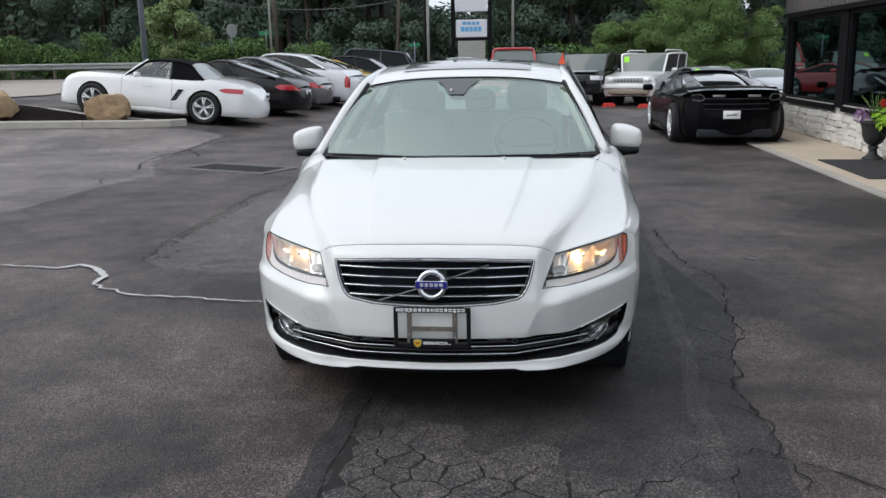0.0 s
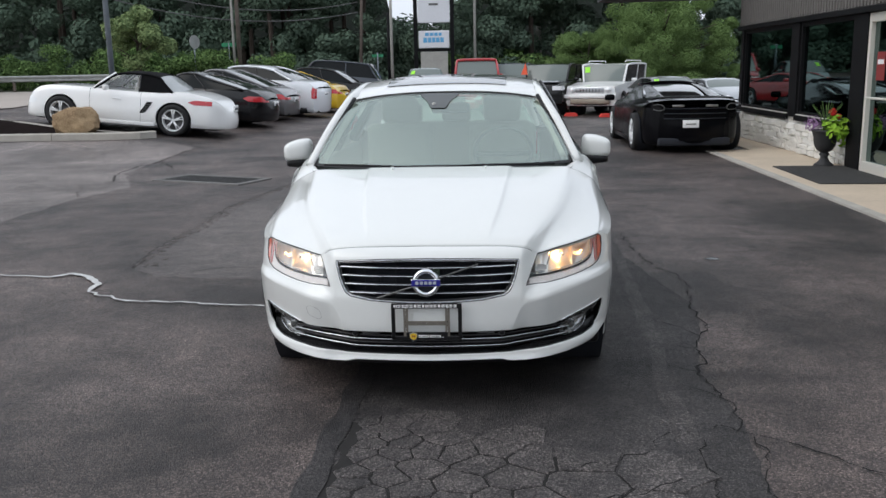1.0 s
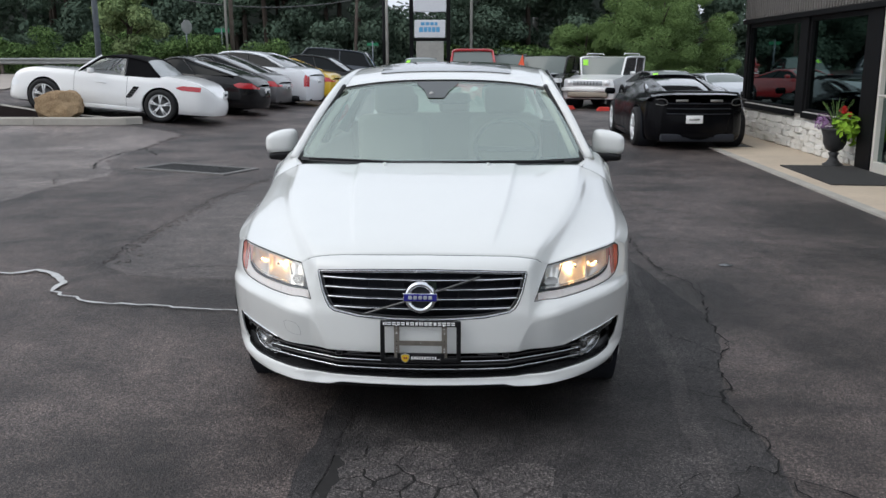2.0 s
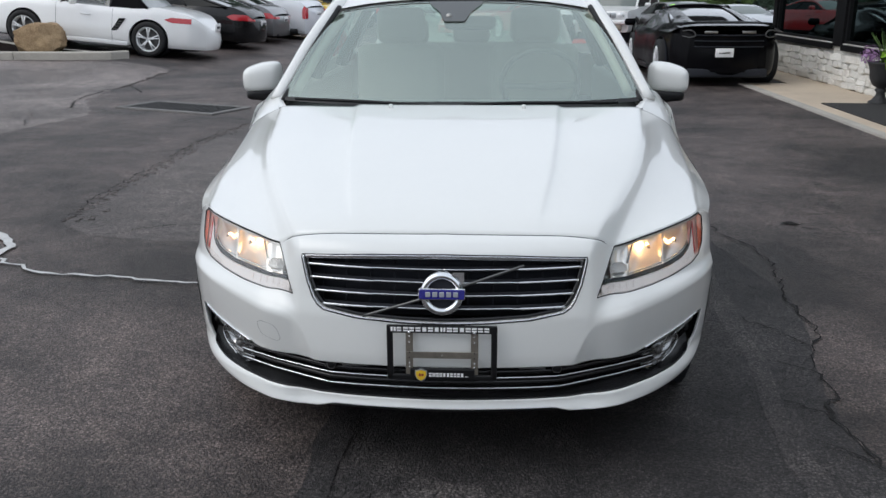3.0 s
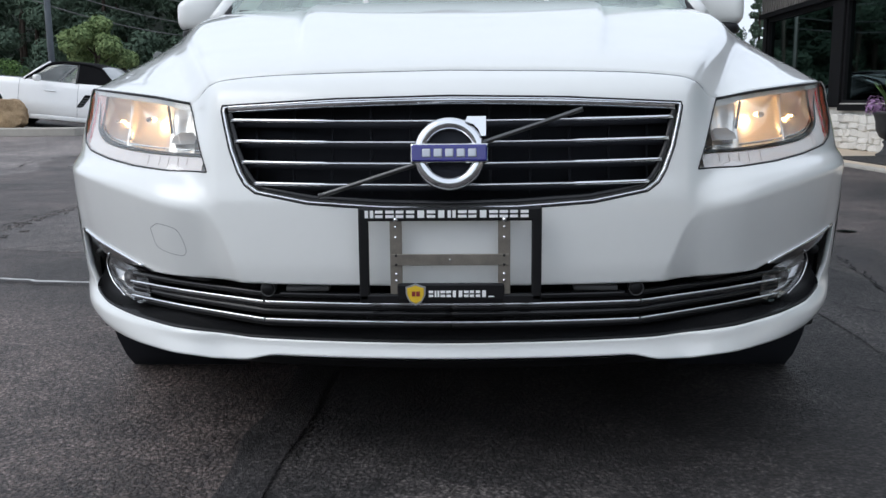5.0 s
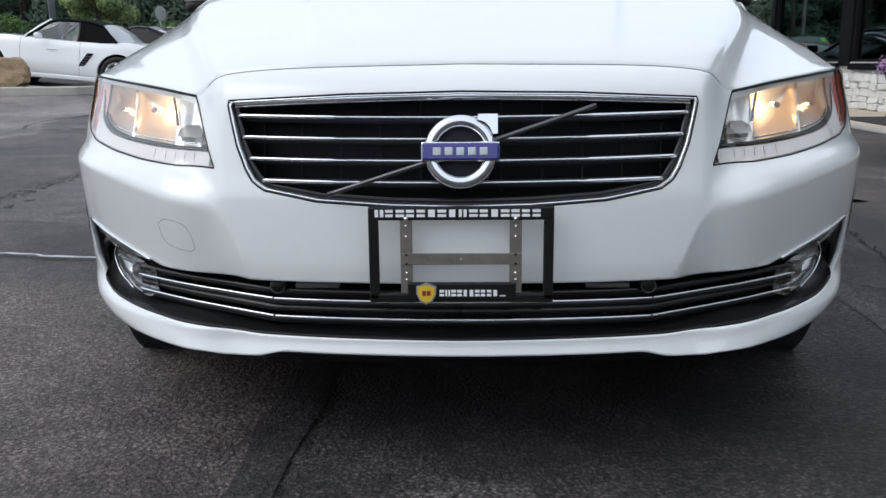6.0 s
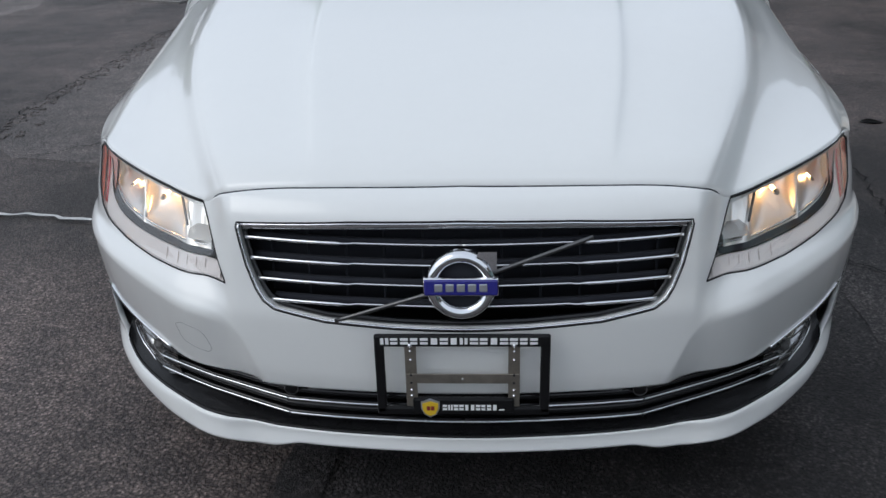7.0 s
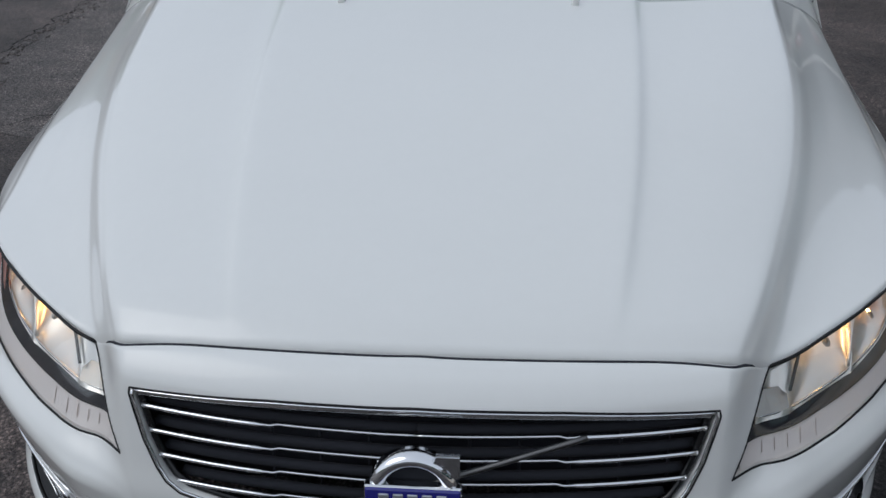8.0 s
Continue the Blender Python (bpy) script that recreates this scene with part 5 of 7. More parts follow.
def wheel(name, parent, at, side, r=0.325, w=0.225, spokes=5, rim_r=0.22, rim_mat="rim"):
    """Tyre with a rounded shoulder, dished rim and spokes; side: +1 or -1, the way its face looks."""
    tyre = part(name, lathe([(rim_r, -w / 2), (r * 0.90, -w / 2), (r * 0.975, -w * 0.42), (r, -w * 0.30), (r, w * 0.30), (r * 0.975, w * 0.42), (r * 0.90, w / 2), (rim_r, w / 2), (rim_r, -w / 2)], 48, "x"), M["rubber"], parent)
    tyre.location = at
    part("rim", lathe([(rim_r * 1.01, side * w * 0.48), (rim_r * 0.95, side * w * 0.50), (rim_r * 0.90, side * w * 0.40), (rim_r * 0.88, -side * w * 0.3)], 40, "x"), M[rim_mat], tyre)
    part("brake_disc", lathe([(0.0, side * w * 0.05), (rim_r * 0.68, side * w * 0.05), (rim_r * 0.68, 0), (rim_r * 0.9, -side * w * 0.1)], 32, "x"), M["lamp_grey"], tyre)
    sp = []
    for k in range(spokes):
        a = 2 * math.pi * k / spokes + 0.3
        for d in (-0.09, 0.09):
            p0, p1 = Vector((side * w * 0.40, 0.03 * math.cos(a), 0.03 * math.sin(a))), Vector((side * w * 0.44, rim_r * 0.93 * math.cos(a + d * 1.5), rim_r * 0.93 * math.sin(a + d * 1.5)))
            sp.append(tube([p0, (p0 + p1) / 2 + Vector((side * 0.012, 0, 0)), p1], [0.020, 0.014, 0.016], 6))
    part("spokes", join(*sp, lathe([(0.0, side * w * 0.47), (0.030, side * w * 0.46), (0.045, side * w * 0.36)], 20, "x")), M[rim_mat], tyre)
    return tyre


for c in (WB0, WB1):
    for sg in (-1, 1):
        wheel("wheel", sedan, (sg * 0.785, c, WR), sg, 0.325, 0.205)

# greenhouse
ROOF_Z = pchip([1.95, 2.15, 2.6, 3.1, 3.6, 3.95], [1.382, 1.428, 1.472, 1.480, 1.445, 1.38])
ROOF_W = pchip([1.95, 2.3, 3.0, 3.6, 3.95], [0.585, 0.60, 0.605, 0.585, 0.55])


def roof_pt(x, y):
    """x from -1 to 1 across the roof."""
    return np.array([x * float(ROOF_W(y)), y - 0.06 * (1 - x * x) * (1 if y < 2.5 else -1) * sstep(np.array(abs(y - 2.9) / 0.95)), float(ROOF_Z(y)) - 0.045 * abs(x) ** 2.6])


rg = np.stack([np.stack([roof_pt(x, y) for x in np.linspace(-1, 1, 41)]) for y in np.linspace(1.95, 3.95, 50)])
part("roof", grid(rg), M["white"], sedan)
sr = np.stack([np.stack([roof_pt(x * 0.66, y) + np.array([0, 0, 0.005]) for x in np.linspace(-1, 1, 21)]) for y in np.linspace(2.12, 2.62, 14)])
part("sunroof", grid(sr), M["sunroof"], sedan, "dark tinted glass sunroof")
COWL = lambda x: np.array([x * 0.775, 1.31 + 0.13 * x * x, 0.945 + 0.018 * x * x])
ws = np.stack([np.stack([COWL(x) * (1 - t) + (roof_pt(x, 1.95) * np.array([0.985, 1, 1]) + np.array([0, -0.012, -0.012])) * t + np.array([0, -0.035, 0.03]) * math.sin(math.pi * t) for t in np.linspace(0, 1, 16)]) for x in np.linspace(-1, 1, 50)])
wsg = part("windscreen", grid(ws), M["screen"], sedan, "sloping windscreen with pale reflections")
wsg.visible_shadow = False
band = np.stack([ws[:, -1] + np.array([0, -0.004, 0.003]), ws[:, -2] * 0.18 + ws[:, -1] * 0.82 + np.array([0, -0.004, 0.003])])
part("screen_band", grid(band), M["gloss_black"], wsg)
base_b = np.stack([ws[:, 0] + np.array([0, -0.005, 0.004]), ws[:, 0] * 0.5 + ws[:, 1] * 0.5 + np.array([0, -0.005, 0.004])])
part("screen_base_band", grid(base_b), M["gloss_black"], wsg)
part("cowl", grid(np.stack([np.stack([np.array([x * 0.745, 1.14 + 0.15 * x * x + k * 0.20, 0.955 + (0.02 if k > 0.9 else 0.0) - 0.02 * (1 - k)]) for k in np.linspace(0, 1, 4)]) for x in np.linspace(-1, 1, 40)])), M["black_plastic"], sedan)
def wsp(x, t):
    return COWL(x) * (1 - t) + (roof_pt(x, 1.95) * np.array([0.985, 1, 1]) + np.array([0, -0.012, -0.012])) * t + np.array([0, -0.035, 0.03]) * math.sin(math.pi * t)


pod = np.stack([np.stack([wsp(-0.055 + q * (0.215 - 0.115 * sstep(np.array((1 - t) / 0.2)) - 0.05 * max(0, 0.8 - t) / 0.1), t) + np.array([0, -0.003, 0.004]) for q in np.linspace(-1, 1, 12)]) for t in np.linspace(0.99, 0.74, 12)])
part("camera_pod", grid(pod), M["pod"], wsg, "grey sensor cover on the glass")
part("camera_eye", moved(lathe([(0, -0.004), (0.010, -0.004), (0.014, 0.004)], 20, "y"), Matrix.Translation(wsp(-0.10, 0.80) + np.array([0, -0.004, 0.003]))), M["satin"], wsg)
for sg in (-1, 1):
    a_p = [np.array([sg * 0.808, 1.50, 0.955]), np.array([sg * 0.782, 1.555, 1.01]), np.array([sg * 0.70, 1.76, 1.19]), np.array([sg * 0.617, 1.97, 1.337]), np.array([sg * 0.603, 2.15, 1.372]), np.array([sg * 0.60, 2.7, 1.405]), np.array([sg * 0.592, 3.3, 1.40]), np.array([sg * 0.565, 3.9, 1.32]), np.array([sg * 0.70, 4.25, 1.02])]
    part("roof_rail", tube(spline(a_p, 60), 0.032, 10), M["white"], sedan)
    sealp = [np.array([sg * 0.765, 1.435, 0.963]), np.array([sg * 0.672, 1.72, 1.18]), np.array([sg * 0.588, 1.93, 1.345])]
    part("screen_seal", tube(spline(sealp, 24), 0.012, 8), M["black_plastic"], sedan)
    for yb in (2.62, 3.5):
        part("door_pillar", tube([np.array([sg * 0.855, yb - 0.03, 0.95]), np.array([sg * 0.74, yb, 1.2]), np.array([sg * 0.62, yb + 0.03, 1.41])], 0.04, 8), M["gloss_black"], sedan)
    win = np.stack([np.stack([np.array([sg * (0.865 * (1 - t) + 0.622 * t), max(y0, 1.52 + 0.52 * t) if y0 < 2 else y0 - 0.28 * t * (1 if y0 > 3.8 else 0), 0.945 * (1 - t) + 1.40 * t]) for t in np.linspace(0, 1, 6)]) for y0 in np.linspace(1.5, 4.1, 20)])
    part("side_window", grid(win), M["tint"], sedan)
rw = np.stack([np.stack([np.array([x * (0.55 * (1 - t) + 0.68 * t), 3.93 + 0.42 * t, float(ROOF_Z(3.95)) * (1 - t) + 1.02 * t - 0.045 * abs(x) ** 2.6 * (1 - t)]) for t in np.linspace(0, 1, 8)]) for x in np.linspace(-1, 1, 24)])
part("rear_window", grid(rw), M["screen"], sedan)

# wipers
part("wiper", tube(spline([(-0.70, 1.385, 0.978), (-0.45, 1.34, 0.974), (-0.12, 1.30, 0.962)], 20), 0.007, 6), M["black_plastic"], sedan)
part("wiper", tube(spline([(0.02, 1.305, 0.965), (0.3, 1.315, 0.972), (0.66, 1.37, 0.968)], 20), 0.007, 6), M["black_plastic"], sedan)


def mirror_shell(sg):
    bm = bmesh.new()
    bmesh.ops.create_uvsphere(bm, u_segments=32, v_segments=20, radius=1)
    for v in bm.verts:
        c = v.co
        x = math.copysign(abs(c.x) ** 0.5, c.x)
        z = math.copysign(abs(c.z) ** 0.55, c.z)
        y = math.copysign(abs(c.y) ** 0.85, c.y)
        taper = 1.0 - 0.10 * x
        v.co = Vector((sg * (0.955 + x * 0.090), 1.86 + y * 0.075 * (1 if y < 0 else 0.55) - 0.02 * x, 1.022 + z * 0.073 * taper - 0.004 * x - 0.014 * max(0.0, x) * max(0.0, z)))
    v, f = [tuple(q.co) for q in bm.verts], [tuple(q.index for q in p.verts) for p in bm.faces]
    bm.free()
    return v, f


for sg in (-1, 1):
    mir = part("door_mirror", mirror_shell(sg), M["white"], sedan, "white door mirror housing", weld=True)
    lowr = mirror_shell(sg)
    low_v = [((sg * 0.945 + (v[0] - sg * 0.955) * 0.96), 1.86 + (v[1] - 1.86) * 0.92, 0.9475 + (v[2] - 1.022) * 0.42 - 0.20 * max(0.0, 0.03 - (sg * v[0] - 0.955)) * (1 if v[2] < 1.022 else 0)) for v in lowr[0]]
    stalk = [(sg * (0.845 + 0.10 * k), 1.862 - 0.008 * k, 0.906 + 0.030 * k) for k in np.linspace(0, 1, 6)]
    stalk_g = tube(stalk, [0.036, 0.036, 0.034, 0.030, 0.026, 0.018], 12)
    part("mirror_base", join((low_v, lowr[1]), stalk_g), M["black_plastic"], mir)

# cabin: dashboard, wheel, four seats, mirror pod
dashb = np.stack([np.stack([np.array([x * 0.74, 1.33 + k * 0.62 + 0.1 * x * x * (1 - k), 0.935 - 0.03 * k + 0.02 * math.sin(k * 3) - 0.30 * max(0, k - 0.8)]) for k in np.linspace(0, 1.2, 10)]) for x in np.linspace(-1, 1, 20)])
part("dashboard", grid(dashb), M["dash"], sedan)
rim_pts = [np.array([0.37 + 0.185 * math.cos(a), 2.02 - 0.07 * math.sin(a), 0.98 + 0.165 * math.sin(a)]) for a in np.linspace(0, 2 * math.pi, 40)]
part("steering_wheel", join(tube(rim_pts, 0.015, 8), tube([(0.19, 2.03, 0.97), (0.37, 2.06, 0.96), (0.55, 2.03, 0.97)], 0.02, 6)), M["dash"], sedan)
for sx, sy in ((-0.37, 2.55), (0.37, 2.55)):
    seat = part("front_seat", join(box(sx - 0.24, sx + 0.24, sy - 0.02, sy + 0.12, 0.55, 1.14, 0.06, 4), box(sx - 0.25, sx + 0.25, sy - 0.5, sy + 0.08, 0.42, 0.60, 0.06, 3)), M["cloth"], sedan, "pale leather front seat")
    part("headrest", box(sx - 0.135, sx + 0.135, sy + 0.05, sy + 0.14, 1.14, 1.33, 0.045, 4), M["cloth"], seat)
part("rear_bench", join(box(-0.62, 0.62, 3.42, 3.56, 0.5, 1.10, 0.06, 3), box(-0.62, 0.62, 2.95, 3.5, 0.42, 0.58, 0.05, 3)), M["cloth"], sedan, "pale leather rear bench")
for sx in (-0.40, 0.0, 0.40):
    part("rear_headrest", box(sx - 0.12, sx + 0.12, 3.53, 3.61, 1.09, 1.24, 0.035, 3), M["cloth"], sedan)
part("headlining", grid(rg * np.array([0.97, 1, 1]) + np.array([0, 0.02, -0.025])), M["headliner"], sedan)
for sg in (-1, 1):
    part("pillar_trim", tube(spline([(sg * 0.74, 1.55, 0.99), (sg * 0.66, 1.78, 1.17), (sg * 0.575, 2.03, 1.33)], 20), 0.030, 8), M["headliner"], sedan)
part("rear_view_mirror", box(-0.10, 0.15, 2.06, 2.09, 1.235, 1.30, 0.025, 3), M["dash"], sedan)
part("door_trim", box(-0.86, -0.80, 1.6, 3.6, 0.3, 0.95, 0.02), M["dash"], sedan)
part("door_trim", box(0.80, 0.86, 1.6, 3.6, 0.3, 0.95, 0.02), M["dash"], sedan)
part("cabin_floor", box(-0.8, 0.8, 1.3, 4.2, 0.28, 0.34), M["dash"], sedan)
# ---------------- showroom building, its walk, mat and urn ----------------
WX, Y_END, Y_BACK = 5.38, 14.6, -9.0
SILL, HEAD, TOP = 0.64, 2.20, 2.92
walk_slab = part("pavement", box(4.16, WX + 0.1, Y_BACK, 11.78, -0.05, 0.022, 0.006), M["concrete"], smooth=False)
structure(walk_slab, "tan concrete walk along the showroom front", "pavement")
structure(part("pavement", box(4.80, WX + 0.1, 11.79, Y_END, -0.05, 0.020, 0.006), M["concrete"], smooth=False), "tan concrete walk along the showroom front", "pavement")
edging = thing("walk_edging", "pale concrete edging of the walk", "kerb")
for k in range(9):
    y0 = Y_BACK + k * 2.309
    part("edging_stone", box(4.03, 4.155, y0 + 0.004, y0 + 2.305, -0.05, 0.026, 0.008), M["kerb"], edging, smooth=False)

wall = part("wall_front", join(box(WX, WX + 0.25, Y_BACK, 7.42, 0.0, SILL - 0.04), box(WX, WX + 0.25, 8.78, Y_END, 0.0, SILL - 0.04), box(WX, WX + 0.25, Y_BACK, Y_END, HEAD, TOP)), M["mortar"], smooth=False)
structure(wall, "low whitewashed stone wall under dark showroom windows", "wall")
structure(part("wall_side", join(box(WX + 0.25, WX + 9, Y_END - 0.25, Y_END, 0.0, TOP), box(WX + 0.25, WX + 9, Y_BACK, Y_BACK + 0.25, 0, TOP), box(WX + 9, WX + 9.25, Y_BACK, Y_END, 0, TOP)), M["fascia"], smooth=False), "plain grey end and back walls of the showroom", "wall")
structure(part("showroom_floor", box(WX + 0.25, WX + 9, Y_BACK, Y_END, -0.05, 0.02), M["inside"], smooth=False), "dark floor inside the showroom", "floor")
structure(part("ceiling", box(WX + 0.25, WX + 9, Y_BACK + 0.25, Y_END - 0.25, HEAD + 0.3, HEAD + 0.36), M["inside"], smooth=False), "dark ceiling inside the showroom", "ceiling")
structure(part("roof_slab", join(box(WX - 0.10, WX + 9.4, Y_BACK - 0.2, Y_END + 0.15, TOP, TOP + 0.35, 0.02), prism([(WX - 0.1, 14.75), (WX - 2.6, 12.6), (WX - 2.6, 17.6), (WX - 0.1, 17.6)], TOP + 0.03, TOP + 0.33, "z")), M["soffit"], smooth=False), "dark flat roof with a projecting canopy corner", "roof")
# ribbed metal band above the windows
band_ = thing("fascia_band", "grey ribbed metal band above the showroom windows", "fascia")
part("backing", box(WX - 0.06, WX - 0.002, Y_BACK, Y_END + 0.05, HEAD + 0.02, TOP - 0.004), M["fascia"], band_, smooth=False)
part("drip_edge", box(WX - 0.11, WX - 0.003, Y_BACK, Y_END + 0.06, HEAD - 0.06, HEAD + 0.018, 0.006), M["dark_frame"], band_, smooth=False)
ribm = mesh("rib", *box(-0.03, 0.0, -0.03, 0.03, HEAD + 0.025, TOP - 0.01, 0.008), M["fascia"], False)
for k in range(104):
    o = part("rib", ribm, None, band_)
    o.location = (WX - 0.058, Y_END - 0.03 - k * 0.11, 0)


def shop_window(name, y0, y1):
    w = part(name, join(box(WX - 0.02, WX + 0.10, y0, y1, SILL - 0.005, SILL + 0.06), box(WX - 0.02, WX + 0.10, y0, y1, HEAD - 0.13, HEAD - 0.062), box(WX - 0.02, WX + 0.10, y0, y0 + 0.07, SILL + 0.06, HEAD - 0.13), box(WX - 0.02, WX + 0.10, y1 - 0.07, y1, SILL + 0.06, HEAD - 0.13)), M["dark_frame"], smooth=False)
    structure(w, "dark tinted showroom window in a bronze frame", "window")
    part("pane", box(WX + 0.03, WX + 0.04, y0 + 0.07, y1 - 0.07, SILL + 0.06, HEAD - 0.13), M["shop_glass"], w, smooth=False)
    part("window_sill", box(WX - 0.050, WX + 0.02, y0 + 0.03, y1 - 0.03, SILL + 0.004, SILL + 0.020, 0.004), M["alu"], w, smooth=False)
    part("sill_band", box(WX - 0.075, WX - 0.024, y0 + 0.01, y1 - 0.01, SILL - 0.085, SILL + 0.002, 0.005), M["dark_frame"], w, "dark band under the glass", smooth=False)


shop_window("window_1", 11.60, 14.42)
shop_window("window_2", 9.03, 11.21)
for k, (a, b) in enumerate([(5.2, 7.3), (2.9, 5.0), (0.6, 2.7), (-1.7, 0.4), (-4.0, -1.9), (-6.3, -4.2), (-8.6, -6.5)]):
    shop_window("window_%d" % (k + 3), a, b)
posts = thing("window_posts", "dark posts between the showroom windows", "post")
for a, b in ((11.22, 11.59), (8.56, 9.02), (14.43, 14.60), (7.31, 7.41), (5.01, 5.19), (2.71, 2.89), (0.41, 0.59), (-1.89, -1.71), (-4.19, -4.01), (-6.49, -6.31), (-9.0, -8.61)):
    part("post", box(WX - 0.05, WX + 0.12, a, b, (SILL - 0.03) if a > 9.5 or a < 7.2 else 0.024, HEAD - 0.062, 0.006), M["dark_frame"], posts, smooth=False)
# glass door in an aluminium frame
door = part("door_1", join(box(WX - 0.04, WX + 0.08, 8.47, 8.54, 0.02, HEAD - 0.07, 0.006), box(WX - 0.04, WX + 0.08, 7.43, 7.58, 0.02, HEAD - 0.07, 0.006), box(WX - 0.04, WX + 0.08, 7.58, 8.47, HEAD - 0.19, HEAD - 0.07, 0.006), box(WX - 0.04, WX + 0.08, 7.58, 8.47, 0.02, 0.16, 0.006)), M["alu"], smooth=False)
structure(door, "closed glass entrance door in an aluminium frame", "door")
part("pane", box(WX + 0.02, WX + 0.03, 7.58, 8.47, 0.16, HEAD - 0.19), M["shop_glass"], door, smooth=False)
part("push_bar", tube([(WX - 0.07, 7.68, 1.02), (WX - 0.08, 7.8, 1.02), (WX - 0.08, 8.28, 1.02), (WX - 0.07, 8.40, 1.02)], 0.018, 8), M["alu"], door)
part("door_notice", box(WX + 0.012, WX + 0.018, 8.10, 8.34, 1.25, 1.62), M["red_print"], door, "red notice on the glass", smooth=False)
part("door_notice_bar", box(WX + 0.008, WX + 0.0115, 8.13, 8.31, 1.46, 1.52), M["white_print"], door, smooth=False)

dm = part("door_mat", prism([(4.36, 9.12), (4.34, 7.2), (5.30, 7.12), (5.32, 9.06)], 0.023, 0.037, "z"), M["mat_rubber"], smooth=False)
tagged(dm, "dark ribbed door mat on the concrete walk", "door mat")

# flower urn
urn = thing("flower_urn", "dark pedestal urn with lime leaves and red flowers", "planter", at=pose(5.08, 9.12, 0.022))
part("pedestal", lathe([(0.0, 0.0), (0.135, 0.0), (0.135, 0.03), (0.10, 0.05), (0.065, 0.09), (0.05, 0.14), (0.075, 0.18), (0.05, 0.2)], 32), M["urn"], urn)
part("bowl", lathe([(0.05, 0.2), (0.11, 0.24), (0.15, 0.32), (0.16, 0.42), (0.185, 0.50), (0.20, 0.52), (0.185, 0.53), (0.16, 0.50), (0.0, 0.49)], 32), M["urn"], urn)


def leaf(c, n, size, rnd, fold=0.3):
    """A folded leaf: four triangles."""
    n = Vector(n).normalized()
    a = n.orthogonal().normalized()
    a.rotate(Matrix.Rotation(rnd.uniform(0, 6.28), 3, n))
    b = n.cross(a)
    c = Vector(c)
    return [c - a * size, c + b * size * 0.55 + n * size * fold, c + a * size, c - b * size * 0.55 + n * size * fold, c]


def leaves(spots, rnd):
    V, F = [], []
    for c, n, s in spots:
        k = len(V)
        V += leaf(c, n, s, rnd)
        F += [(k, k + 1, k + 4), (k + 1, k + 2, k + 4), (k + 2, k + 3, k + 4), (k + 3, k, k + 4)]
    return V, F


rnd = random.Random(12)


def tuft(cx, cy, cz, r, n, size):
    out = []
    for _ in range(n):
        d = Vector((rnd.gauss(0, 1), rnd.gauss(0, 1), rnd.gauss(0, 0.8))).normalized()
        out.append((Vector((cx, cy, cz)) + d * r * rnd.uniform(0.4, 1), d + Vector((0, 0, 0.4)), size * rnd.uniform(0.6, 1.2)))
    return out


part("lime_leaves", leaves(tuft(0.10, -0.10, 0.55, 0.20, 130, 0.06) + tuft(0.2, 0.0, 0.42, 0.14, 60, 0.05), rnd), M["leaf_lime"], urn, "bright lime foliage", smooth=False)
part("violet_flowers", leaves(tuft(-0.16, 0.08, 0.60, 0.13, 120, 0.028), rnd), M["petal_violet"], urn, "pale violet flowers", smooth=False)
part("red_flowers", leaves(tuft(0.04, -0.1, 0.78, 0.05, 50, 0.035) + tuft(0.15, -0.04, 0.72, 0.04, 40, 0.03), rnd), M["petal_red"], urn, "red geranium heads", smooth=False)
stalks = []
for k in range(26):
    a = rnd.uniform(0, 6.28)
    stalks.append(tube([(0.02 * math.cos(a), 0.02 * math.sin(a), 0.5), (0.09 * math.cos(a), 0.09 * math.sin(a), 0.72), (0.2 * math.cos(a), 0.2 * math.sin(a), 0.86 + 0.1 * rnd.random())], [0.004, 0.003, 0.001], 4))
part("spike_grass", join(*stalks), M["leaf_mid"], urn)
